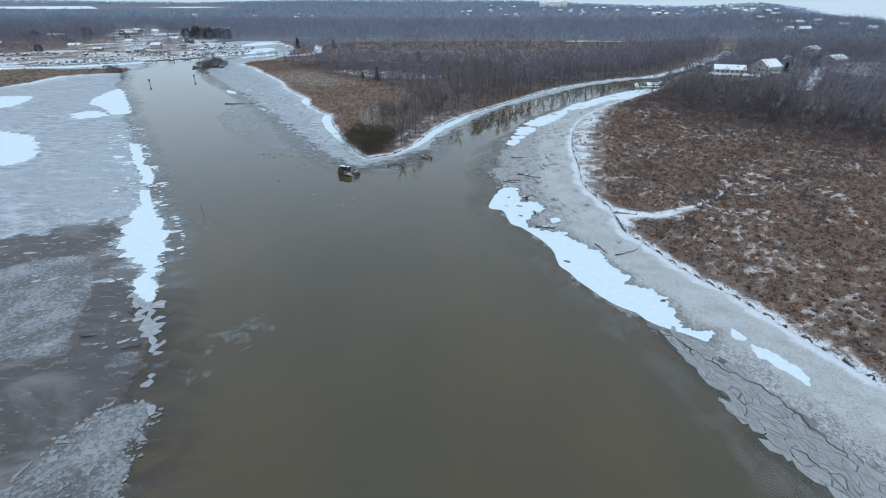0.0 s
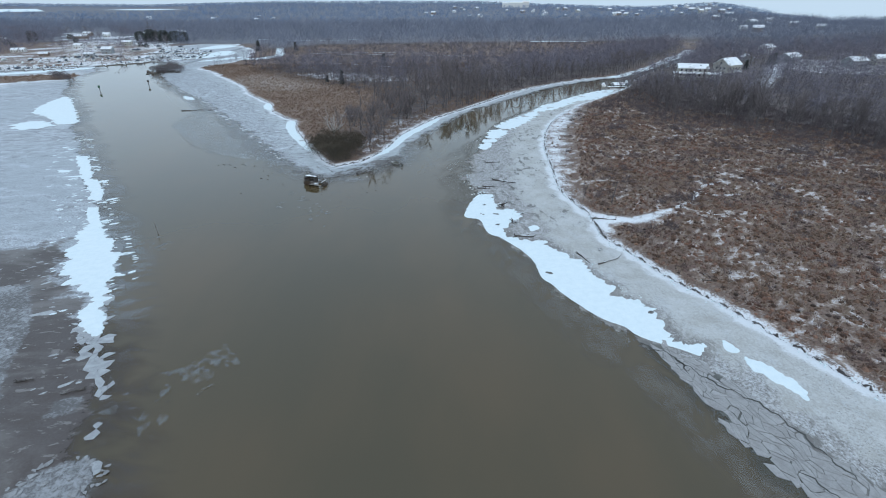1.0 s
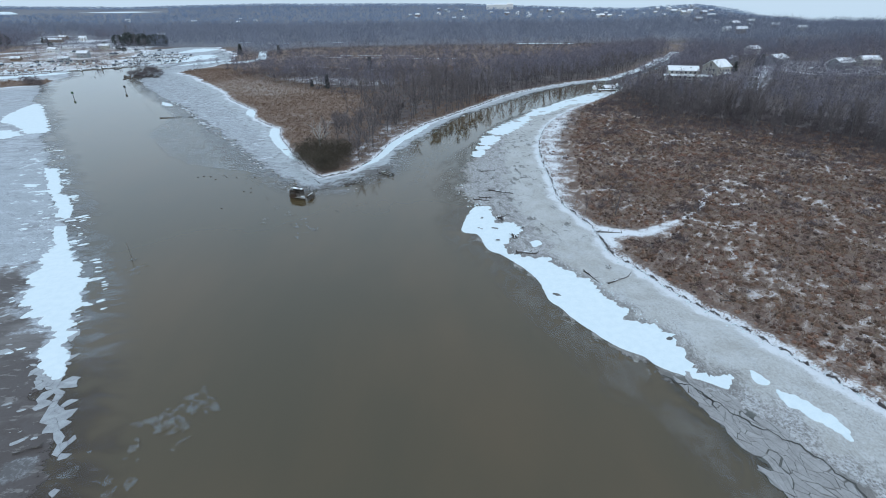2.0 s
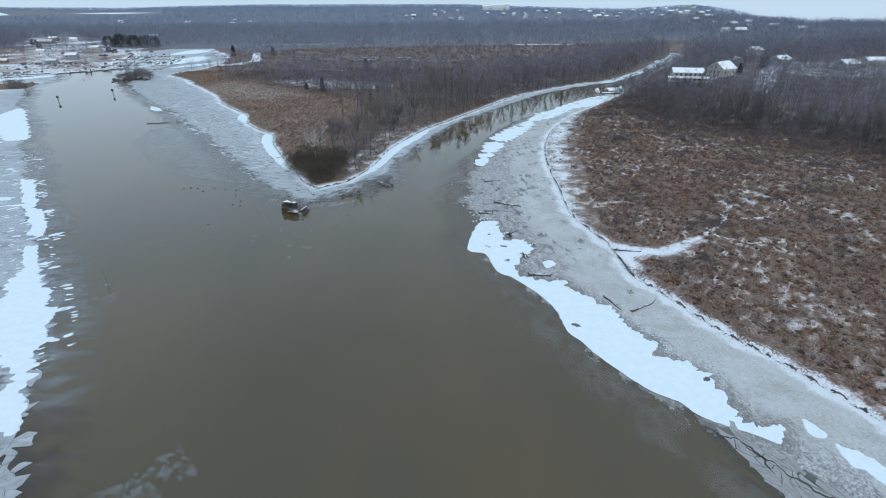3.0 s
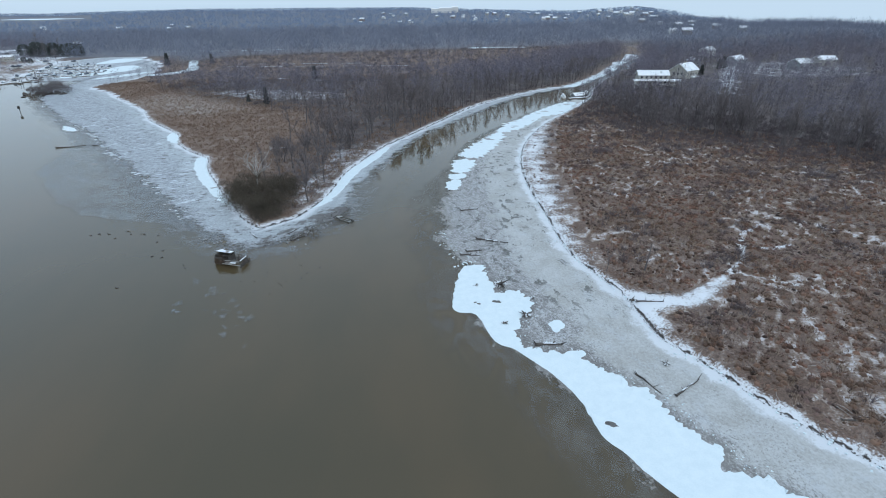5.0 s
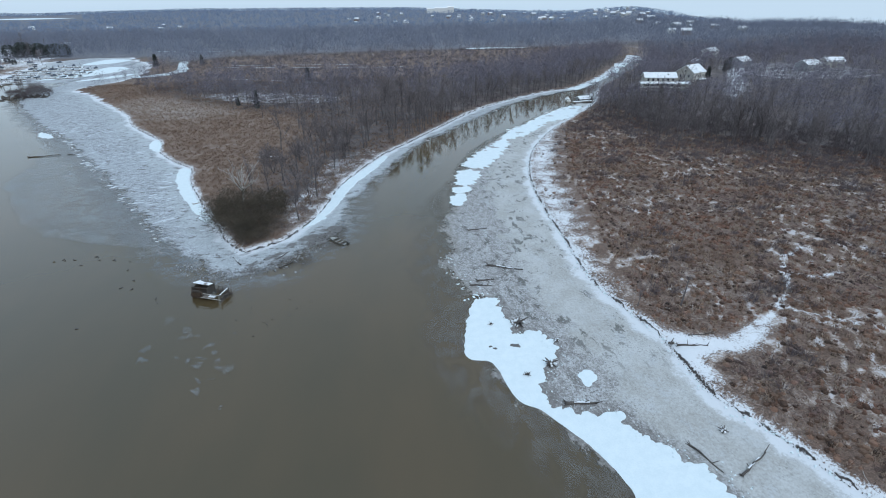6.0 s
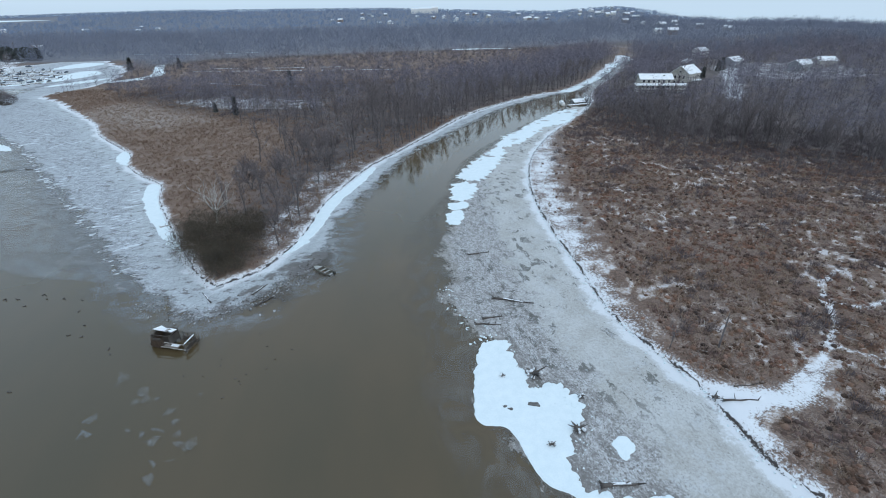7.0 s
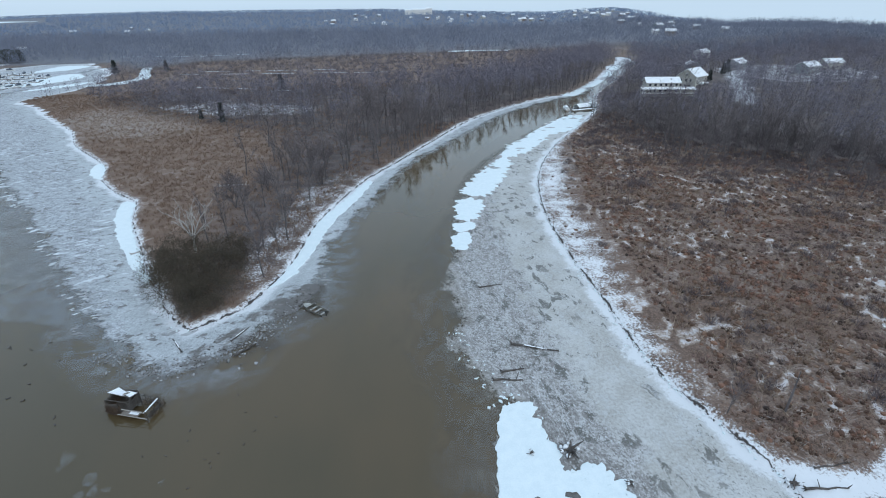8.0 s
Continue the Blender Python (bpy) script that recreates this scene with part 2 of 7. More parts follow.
    # the tide crack along the foot of the bank shows bare mud
    c = m.math("ABSOLUTE", m.math("SUBTRACT", m.math("ADD", land, m.math("MULTIPLY_ADD", fine, 0.9, -0.45)), 0.20))
    col = m.mix(m.math("SUBTRACT", 1.0, m.step(c, 0.07, 0.22)), col, (0.050, 0.042, 0.040))
    m.bump(fine, 0.5, 0.15)
    return m.base(col)


WATER = water_material()
ICE_SHELF = ice_material("shelf_ice", (0.440, 0.434, 0.434), (0.212, 0.202, 0.195), (0.088, 0.088, 0.080), 2.4, 12.0, (1.0, 0.55, 1), -0.2, (0.45, 0.465, 0.48), 0.8,
                         smooth_pair=((0.388, 0.380, 0.358), (0.51, 0.517, 0.512)), specks=0.8)
POINT_ICE = ice_material("point_shore_ice", (0.47, 0.505, 0.545), (0.215, 0.224, 0.236), (0.115, 0.106, 0.100), 2.2, 7.0, (0.7, 1.0, 1), 0.35, smooth_pair=((0.33, 0.352, 0.365), (0.46, 0.495, 0.52)), specks=0.5,
                         rim=((0.22, 0.222, 0.225), (0.37, 0.383, 0.40)))
ICE_FIELD = ice_material("field_ice", (0.46, 0.49, 0.53), (0.265, 0.275, 0.29), (0.070, 0.053, 0.047), 3.0, 10.0, (0.5, 1.0, 1), 0.35, (0.56, 0.60, 0.65), 0.25, 0.6, specks=0.4, calm=0.8,
                         rim=((0.20, 0.20, 0.20), (0.34, 0.352, 0.37)))
GROUND = ground_material()
SNOW = mottled("old_snow", (0.62, 0.70, 0.73), (0.69, 0.76, 0.785), 0.8, 0.7, bump=0.15)
PLATE = mottled("ice_plate", (0.195, 0.190, 0.188), (0.345, 0.342, 0.345), 0.35, 0.5, 0.25)
PALE_PLATE = mottled("pale_ice_plate", (0.21, 0.212, 0.218), (0.45, 0.470, 0.49), 1.1, 0.6, 0.5)
GREY_PLATE = mottled("dull_ice_plate", (0.190, 0.180, 0.175), (0.385, 0.378, 0.378), 0.9, 0.6, 0.55)
CRUSHED = mottled("crushed_ice", (0.120, 0.114, 0.112), (0.385, 0.390, 0.400), 1.1, 0.6, 0.55)
SHORE_FROST = mottled("frosted_scraps", (0.42, 0.455, 0.49), (0.60, 0.645, 0.68), 0.9, 0.65, 0.4)
DARK_WATER = mottled("open_crack_water", (0.040, 0.038, 0.034), (0.066, 0.062, 0.055), 1.2, 0.15, bump=0)
MUD = mottled("frozen_mud", (0.060, 0.054, 0.050), (0.150, 0.142, 0.136), 1.6, 0.7)
WET_ICE = mottled("wet_ice", (0.15, 0.15, 0.15), (0.24, 0.24, 0.235), 0.9, 0.3)
BARK = mottled("grey_bark", (0.068, 0.059, 0.060), (0.155, 0.138, 0.138), 1.5, 0.9, 0.4)
PALE_BARK = mottled("bleached_bark", (0.28, 0.26, 0.245), (0.48, 0.46, 0.43), 1.2, 0.85)
# a little blue haze of the middle distance is mixed into this twig colour
TWIG = mottled("hazy_twigs", (0.089, 0.081, 0.100), (0.232, 0.214, 0.258), 0.10, 0.95, 0.22, fine=3.0, bump=0)
# blue distance haze is put into the colour of the ridge woods
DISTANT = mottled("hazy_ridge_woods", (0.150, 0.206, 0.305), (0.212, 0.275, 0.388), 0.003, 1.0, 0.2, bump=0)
WARM_TWIG = mottled("brown_grey_twigs", (0.105, 0.088, 0.090), (0.215, 0.184, 0.186), 0.05, 0.95, 0.5, bump=0)
# far woods: blue-grey haze painted into the twig colour
FAR_TWIG = mottled("hazy_far_twigs", (0.125, 0.138, 0.182), (0.222, 0.243, 0.305), 0.018, 0.95, 0.25, bump=0)
EVERGREEN = mottled("evergreen_needles", (0.040, 0.047, 0.046), (0.090, 0.102, 0.098), 0.4, 0.9, 0.6, bump=0)
SHRUB = mottled("olive_shrub", (0.040, 0.033, 0.024), (0.104, 0.084, 0.060), 0.3, 0.95, 0.35, bump=0)
REED = tinted("dead_reed", (0.150, 0.080, 0.055), (0.138, 0.084, 0.058), (0.112, 0.074, 0.064), 0.055)
REED_TAN = mottled("tan_reed", (0.160, 0.102, 0.072), (0.262, 0.182, 0.137), 0.03, 0.9, 0.2, bump=0)
STRAW_GRASS = mottled("pale_straw", (0.180, 0.125, 0.092), (0.400, 0.310, 0.240), 0.3, 0.9, 0.6, bump=0)
BRUSH = mottled("grey_brush", (0.088, 0.073, 0.078), (0.185, 0.157, 0.166), 0.06, 0.9, 0.6, bump=0)
MAUVE = mottled("mauve_brush", (0.072, 0.058, 0.062), (0.150, 0.122, 0.128), 0.05, 0.9, 0.5, bump=0)
DRIFTWOOD = mottled("wet_driftwood", (0.035, 0.030, 0.028), (0.115, 0.100, 0.090), 1.0, 0.8)
GREY_WOOD = mottled("weathered_boards", (0.12, 0.105, 0.09), (0.25, 0.225, 0.20), 1.5, 0.85, 0.4)
BLIND_WOOD = mottled("dark_weathered_boards", (0.036, 0.031, 0.028), (0.105, 0.092, 0.080), 1.5, 0.85, 0.4)
STRAW = mottled("blind_thatch", (0.060, 0.043, 0.033), (0.170, 0.122, 0.090), 1.0, 0.95, 0.6, bump=0)
TAR = mottled("dark_board", (0.020, 0.020, 0.020), (0.050, 0.048, 0.045), 2.0, 0.7)
ALUMINIUM = mottled("camo_hull", (0.045, 0.042, 0.035), (0.230, 0.220, 0.190), 2.2, 0.55, 0.0)
SIDING = mottled("cream_siding", (0.36, 0.35, 0.31), (0.47, 0.455, 0.405), 0.7, 0.7, 0.2)
WHITE_SIDING = mottled("white_siding", (0.58, 0.58, 0.57), (0.72, 0.72, 0.70), 0.6, 0.6, 0.2)
GREY_SIDING = mottled("grey_siding", (0.20, 0.22, 0.23), (0.31, 0.33, 0.34), 0.6, 0.7, 0.2)
BROWN_SIDING = mottled("brown_siding", (0.16, 0.11, 0.08), (0.26, 0.19, 0.14), 0.6, 0.7, 0.2)
ROOF_SNOW = mottled("thin_roof_snow", (0.62, 0.65, 0.68), (0.82, 0.84, 0.86), 0.35, 0.75)
GLASS = mottled("dark_window", (0.015, 0.018, 0.022), (0.040, 0.046, 0.055), 1.0, 0.08, bump=0)
WRAP = mottled("white_boat_wrap", (0.55, 0.60, 0.64), (0.76, 0.80, 0.83), 0.8, 0.5, 0.2)
BLUE_WRAP = mottled("dark_boat_cover", (0.050, 0.065, 0.090), (0.100, 0.120, 0.150), 0.8, 0.6)
BOAT_DECK = mottled("pale_boat_deck", (0.17, 0.165, 0.15), (0.44, 0.44, 0.42), 2.5, 0.6)
SIGN_GREEN = mottled("green_board", (0.020, 0.090, 0.050), (0.035, 0.120, 0.070), 3.0, 0.5)


def thin_ice():
    m = Nodes("thin_floating_ice", 0.35)
    m.put(m.bsdf.inputs["Alpha"], m.math("MULTIPLY_ADD", m.step(m.noise(0.8, 4), 0.35, 0.65), 0.22, 0.08))
    return m.base(m.mix(m.noise(2.0, 4), (0.22, 0.22, 0.21), (0.36, 0.37, 0.37)))


def skim_ice():
    """A film of new ice: duller and paler than the open water, with faint curved edges."""
    m = Nodes("skim_ice", 0.3)
    wave = m.noise(0.09, 4, 0.55, stretch=(1, 0.6, 1), turn=0.4, distort=1.0)
    reach = m.math("MULTIPLY_ADD", wave, 8.0, m.math("ADD", m.attr("edge"), -4.0))
    m.put(m.bsdf.inputs["Alpha"], m.math("MULTIPLY", m.step(reach, -0.4, 1.2), m.math("MULTIPLY_ADD", m.step(m.noise(0.25, 5, 0.6, distort=0.8), 0.35, 0.7), 0.26, 0.16)))
    return m.base(m.mix(wave, (0.22, 0.235, 0.25), (0.36, 0.385, 0.405)))


THIN, SKIM_ICE = thin_ice(), skim_ice()


# ---------------------------------------------------------------- lines of the plan
def glide(points, gap, closed=False):
    """A smooth line through the points, about gap metres from one place to the next."""
    p = np.array(points, float)
    p = np.vstack([p[-1], p, p[0], p[1]]) if closed else np.vstack([2 * p[0] - p[1], p, 2 * p[-1] - p[-2]])
    out = []
    for a, b, c, d in zip(p, p[1:], p[2:], p[3:]):
        n = max(1, int(np.hypot(*(c - b)) / gap))
        for t in np.arange(n) / n:
            out.append(0.5 * (2 * b + (c - a) * t + (2 * a - 5 * b + 4 * c - d) * t**2 + (3 * b - a - 3 * c + d) * t**3))
    if not closed:
        out.append(p[-2])
    return np.array(out)


def away(x, y, line, closed=True):
    """Distance from places to a line; for a closed one, positive within it and negative without."""
    a, b = (line, np.roll(line, -1, 0)) if closed else (line[:-1], line[1:])
    best, inside = np.full(x.shape, 1e18), np.zeros(x.shape, bool)
    for (ax, ay), (bx, by) in zip(a, b):
        dx, dy = bx - ax, by - ay
        t = np.clip(((x - ax) * dx + (y - ay) * dy) / (dx * dx + dy * dy + 1e-12), 0, 1)
        best = np.minimum(best, (x - ax - t * dx) ** 2 + (y - ay - t * dy) ** 2)
        if closed and abs(dy) > 1e-9:
            inside ^= ((ay > y) != (by > y)) & (x < dx * (y - ay) / dy + ax)
    best = np.sqrt(best)
    return np.where(inside, best, -best) if closed else best


R_BANK = [(140, -600), (110, -250), (84, -60), (70, 20), (62, 48), (59.7, 54.8), (57.8, 59.5), (54.5, 67.6), (50.6, 77.5), (45.1, 88.8), (42.6, 97.4),
          (39.5, 106), (40.2, 116.9), (39.6, 122.6), (38, 131.3), (37.7, 137.2), (38.7, 146.2), (40.4, 156.4), (41.5, 167.1), (44.9, 186.4),
          (49.9, 204.6), (59.9, 228), (78.3, 255.8), (96.7, 276.7), (115, 299), (128, 318), (137, 336), (147, 352), (164, 374), (191, 407), (231, 460), (257, 492),
          (270, 514), (276, 545), (300, 640)]
R_WATER = [(60, -300), (47, -40), (42, 20), (40.4, 37.9), (38.2, 42.3), (36.2, 48.7), (35.5, 53.2), (34, 58.9), (33.5, 66.3), (29.9, 68.8), (27.3, 72.5),
           (25, 78.7), (22.1, 84.8), (20.6, 91.7), (17.9, 100.9), (14.3, 107.8), (11.6, 115.2), (9.9, 120.7), (11.3, 128), (14.2, 133.5), (13, 138),
           (11.6, 144.4), (10.9, 150), (13.3, 156), (14, 163), (15.9, 171), (19.4, 180.7), (22.9, 192), (29.3, 210), (40.9, 233), (55.8, 251.5),
           (80.5, 279), (105.4, 302), (113, 310)]
P_BANK = [(-158, 450), (-168, 424), (-150, 400), (-139, 380), (-120, 350), (-106, 327), (-95, 301), (-79.7, 277), (-73, 265), (-70, 252), (-61, 237),
          (-53.8, 228), (-51, 215), (-45.6, 200.6), (-40, 186), (-36, 178), (-33.5, 170.6), (-31, 166), (-27.5, 161.7), (-23.3, 164), (-20, 166),
          (-16, 173), (-13, 179), (-11, 186), (-7.6, 200), (-1.8, 214), (7, 231), (20, 249), (33.6, 268.5), (58.7, 303), (87, 330), (113, 348.4),
          (136, 361.5), (181, 413), (222, 470), (247, 500), (264, 524), (284, 560), (330, 640)]
P_WATER = [(-190, 420), (-177, 378), (-137, 314), (-115, 285), (-95, 253), (-85, 236), (-71, 214), (-60.7, 196), (-53, 182.5), (-45.5, 171), (-41.8, 165),
           (-37, 159), (-33, 154.4), (-28.8, 151.8), (-25, 151), (-20.7, 152.6), (-18.7, 154.8), (-14.9, 159), (-9.8, 164.5), (-7.9, 168.8), (-6.2, 177),
           (-4.3, 187), (0, 198), (4.9, 208), (13.2, 226.7), (24.5, 247.7), (39.7, 266.8), (56.9, 288), (81.9, 316), (103, 333), (126, 348), (142, 358), (164, 384), (187, 410), (228, 464), (256, 495), (275, 520), (318, 620)]
L_WATER = [(-33, -300), (-32, -40), (-33, 15), (-34.5, 36.2), (-35.1, 39.9), (-36.2, 42.2), (-36.5, 46.5), (-37.7, 49.4), (-41.4, 51.3), (-42.3, 55.8), (-42.3, 59.5),
           (-45.4, 62.9), (-46.8, 67.3), (-47.2, 69.7), (-51.4, 72.1), (-50.8, 76.7), (-55, 80.6), (-52.9, 82.7), (-56.8, 87.1), (-60.3, 97.2),
           (-66.1, 106), (-72.2, 116.3), (-80.4, 126), (-85, 137.5), (-95.6, 150.7), (-110.2, 173.4), (-132.2, 207.9), (-147.7, 230.2), (-162.8, 257.4),
           (-200, 311), (-212, 335), (-232, 372), (-236, 410)]
N_SHORE = [(-6000, 250), (-900, 340), (-500, 380), (-338, 402), (-279, 440), (-240, 455), (-238, 490), (-262, 560), (-275, 620), (-255, 665), (-215, 660), (-170, 570), (-152, 490)]
L_MARSH = [(-900, 330), (-600, 372), (-328, 378), (-309, 386), (-280, 381), (-260, 394), (-240, 392), (-226, 364), (-241, 362), (-260, 352), (-259, 319),
           (-268, 297), (-420, 260), (-700, 220)]

r_bank, p_bank, n_shore = glide(R_BANK, 4), glide(P_BANK, 4), np.array(N_SHORE, float)
RIGHT_LAND = np.vstack([r_bank, [(480, 780), (6500, 800), (6500, -600)]])
NORTH_LAND = np.vstack([n_shore, p_bank, [(400, 700), (6500, 720), (6500, 6500), (-6500, 6500)]])
LEFT_LAND = glide(L_MARSH, 12, True)
WEST_LAND = np.array([(-6500, -600), (-480, -600), (-470, 0), (-520, 200), (-700, 300), (-6500, 330)], float)
WOOD_EDGE = np.array([(112, 303), (108, 262), (114, 236), (124, 219), (138, 211), (150, 192), (175, 150), (215, 100), (280, 40), (380, -60), (6500, -60), (6500, 800),
                      (400, 720), (290, 545), (262, 492), (195, 405), (150, 350), (130, 320)], float)
POINT_WOOD = np.array([(-24, 172), (-13, 183), (-9, 203), (10, 240), (38, 278), (62, 309), (116, 353), (140, 368), (225, 478), (260, 530), (330, 680), (900, 760),
                       (900, 700), (400, 680), (250, 590), (170, 500), (110, 432), (60, 418), (0, 428), (-60, 432), (-105, 428), (-122, 402), (-80, 350), (-55, 328), (-25, 305), (-14, 270), (-22, 240), (-30, 200)], float)
FAR_WOOD = np.array([(-150, 560), (-110, 625), (20, 640), (240, 650), (420, 700), (6500, 740), (6500, 6500), (-6500, 6500), (-6500, 620), (-700, 640), (-420, 700), (-330, 640), (-190, 640)], float)
SCRUB = np.array([(-150, 470), (-120, 415), (-80, 375), (-50, 374), (0, 380), (50, 392), (110, 430), (170, 500), (250, 600), (240, 650), (20, 640), (-110, 625), (-150, 560)], float)
REED_FIELD = np.array([(-160, 412), (-138, 434), (-87, 384), (-52, 349), (-39, 295), (-44, 262), (-58, 243), (-72, 262), (-95, 301), (-122, 350)], float)


def flow(x, y, scale, seed=0.0):
    """Smooth uneven values round 0, for whole arrays."""
    out, amp = np.zeros_like(x), 1.0
    rng = np.random.default_rng(int(seed * 10) + 7)
    for k in range(5):
        for _ in range(3):
            a, ph = rng.uniform(0, 2 * np.pi), rng.uniform(0, 6.28)
            out = out + amp * np.sin((x * np.cos(a) + y * np.sin(a)) * 2 * np.pi / scale * 1.7**k + ph + 1.3 * np.sin((x * np.sin(a) - y * np.cos(a)) / scale * 2.1 + ph))
        amp *= 0.62
    return out / 5.0


def land_away(x, y):
    return np.maximum.reduce([away(x, y, RIGHT_LAND), away(x, y, NORTH_LAND), away(x, y, LEFT_LAND), away(x, y, WEST_LAND)])


# the skyline, fitted to the camera's view, by bearing from the river: degrees, distance of the crest, height of the
# crest
SKYLINE = np.array([(-180, 1500, 4), (-75, 2600, 26), (-40, 3000, 28), (-32, 3000, 22), (-26, 3000, 17), (-15, 3100, 28), (0, 3100, 28), (7, 2700, 27), (13, 2400, 20), (19, 2300, 14), (23, 2200, 13),
                    (27.5, 2000, 24), (29.3, 2000, 28), (31.5, 1900, 20), (35, 1500, 6), (39, 1200, 4), (45, 1000, 11), (48, 1000, 9), (52, 950, 4), (62, 900, 2), (180, 1500, 4)], float)


def hill(x, y):
    """Rise of the land above the marsh, without the bank: swells up to the crest and falls away behind it."""
    bearing, d = np.degrees(np.arctan2(x, y - 45)), np.hypot(x, y - 45)
    far, top = np.interp(bearing, SKYLINE[:, 0], SKYLINE[:, 1]), np.interp(bearing, SKYLINE[:, 0], SKYLINE[:, 2])
    t = np.clip((d / far - 0.32) / 0.68, 0, 1)
    rise = top * t * t * (3 - 2 * t) * (1 + 0.10 * flow(x, y, 420, 2.0)) - 0.045 * np.clip(d - far, 0, None)
    return rise + 3.0 * np.exp(-((x - 205) / 70) ** 2 - ((y - 360) / 60) ** 2)


def height(x, y, land=None):
    land = land_away(x, y) if land is None else land
    ragged = land + 0.35 * flow(x, y, 7, 1.0)
    t = np.clip((ragged + 0.6) / 0.95, 0, 1)
    bank = -1.2 + 1.75 * t * t * (3 - 2 * t)
    return bank + (np.clip(land / 20, 0, 1) * (0.25 + 0.12 * flow(x, y, 9, 3.0)) + hill(x, y) * np.clip(land / 60, 0, 1)) * (land > 0)


def stretched(lo, hi, gap, outer_lo, outer_hi, growth):
    """Grid lines: even between lo and hi, ever wider beyond."""
    mid, low, high, g = list(np.arange(lo, hi + gap / 2, gap)), [], [], gap
    while (low[-1] if low else lo) > outer_lo:
        g *= growth
        low.append((low[-1] if low else lo) - g)
    g = gap
    while (high[-1] if high else mid[-1]) < outer_hi:
        g *= growth
        high.append((high[-1] if high else mid[-1]) + g)
    return np.array(low[::-1] + mid + high)


def mesh_from(name, verts, faces, material, smooth=False):
    """One mesh from arrays of places and of triangles or quads."""
    me = bpy.data.meshes.new(name)
    v, f = np.asarray(verts, np.float32), np.asarray(faces, np.int32)
    k = f.shape[1]
    me.vertices.add(len(v))
    me.vertices.foreach_set("co", v.ravel())
    me.loops.add(f.size)
    me.loops.foreach_set("vertex_index", f.ravel())
    me.polygons.add(len(f))
    me.polygons.foreach_set("loop_start", np.arange(len(f), dtype=np.int32) * k)
    me.polygons.foreach_set("use_smooth", np.full(len(f), smooth))
    me.update(calc_edges=True)
    me.materials.append(material)
    return me


def sheet(name, xs, ys, lift, material, marks, keep=None):
    """A sheet over grid lines, with named values for its material."""
    gx, gy = np.meshgrid(xs, ys)
    z = lift(gx, gy) if callable(lift) else np.full(gx.shape, lift)
    nx = len(xs)
    i, j = np.meshgrid(np.arange(nx - 1), np.arange(len(ys) - 1))
    first = (j * nx + i).ravel()
    quads = np.stack([first, first + 1, first + nx + 1, first + nx], -1)
    values = {k: fn(gx, gy).ravel() for k, fn in marks.items()}
    verts = np.stack([gx.ravel(), gy.ravel(), z.ravel()], -1)
    if keep is not None:
        ok = keep(gx, gy).ravel()
        quads = quads[ok[quads].any(1)]
        used, inverse = np.unique(quads, return_inverse=True)
        quads, verts = inverse.reshape(-1, 4), verts[used]
        values = {k: v[used] for k, v in values.items()}
    me = mesh_from(name, verts, quads, material, True)
    for k, v in values.items():
        me.attributes.new(k, "FLOAT", "POINT").data.foreach_set("value", v.astype(np.float32))
    return new(name, me)


# ---------------------------------------------------------------- ground, water, ice
gx = stretched(-92, 150, 1.2, -4600, 4800, 1.09)
gy = stretched(40, 300, 1.2, -900, 4700, 1.075)
INLET = np.array([(38.5, 120.5), (43.4, 118.8), (46, 116.4), (49.5, 115.4), (55, 117.2), (60, 119.6), (61, 118.4), (55.5, 114.4), (52.4, 111.5), (47.2, 111.7), (43, 110.8), (42.4, 106.6), (40, 106.5), (38, 112)], float)
FROST_STRIP = np.array([(37, 122), (36, 146), (38, 167), (42, 187), (47, 206), (57, 230), (76, 258), (92, 275), (86, 262), (72, 232), (66, 215), (60, 203), (55, 185), (51, 165), (46.5, 153), (44, 142), (42, 130)], float)


BACK_YARD = np.array([(262, 350), (300, 338), (345, 344), (372, 372), (366, 420), (330, 452), (286, 440), (262, 400)], float)
DRIVE = np.array([(197, 298), (216, 322), (240, 352), (256, 374), (285, 408)], float)
RUNNELS = [np.array(r, float) for r in ([(50, 115), (56, 117.6), (60, 119)], [(60, 119), (66, 123), (69, 125), (73, 130), (77.5, 136), (81, 137.5), (86, 140)], [(64, 121), (68, 117), (72, 114)],
                                         [(71, 132), (78, 128), (84, 129)])]


def runs(x, y):
    """The net of low runs between the tussocks: 1 along them, 0 away from them."""
    net = np.minimum(np.abs(flow(x, y, 15, 4.5)), 1.3 * np.abs(flow(x, y, 9, 6.2)))
    return np.clip(1.15 - net / 0.13, 0, 1) * np.clip(0.75 + 1.1 * flow(x, y, 42, 1.7), 0, 1)


def wood_cover(x, y):
    d = np.maximum.reduce([away(x, y, WOOD_EDGE), away(x, y, POINT_WOOD), away(x, y, FAR_WOOD)])
    return np.clip(0.5 + d / 14, 0, 1)


def tan_cover(x, y):
    field = np.clip(0.5 + np.maximum(away(x, y, REED_FIELD), away(x, y, LEFT_LAND)) / 16, 0, 1)
    return np.maximum(field, 0.8 * np.clip(away(x, y, NORTH_LAND) / 3, 0, 1) * np.clip((660 - y) / 60, 0, 1))


PALE_STRAW = np.array([(-122, 352), (-117, 374), (-100, 378), (-77, 356), (-55, 325), (-62, 312), (-72, 309), (-90, 314), (-106, 332)], float)
POINT_FLOOR = np.array([(-20, 168), (-12, 183), (-8, 203), (8, 234), (2, 240), (-12, 226), (-18, 200), (-23, 182)], float)
WOOD_SNOW = np.array([(-93, 378), (-72, 358), (-53, 341), (-18, 334), (-8, 338), (0, 352), (-20, 368), (-58, 392)], float)


def straw_cover(x, y):
    return np.clip(0.5 + away(x, y, PALE_STRAW) / 14 + 0.7 * flow(x, y, 20, 2.5), 0, 1)


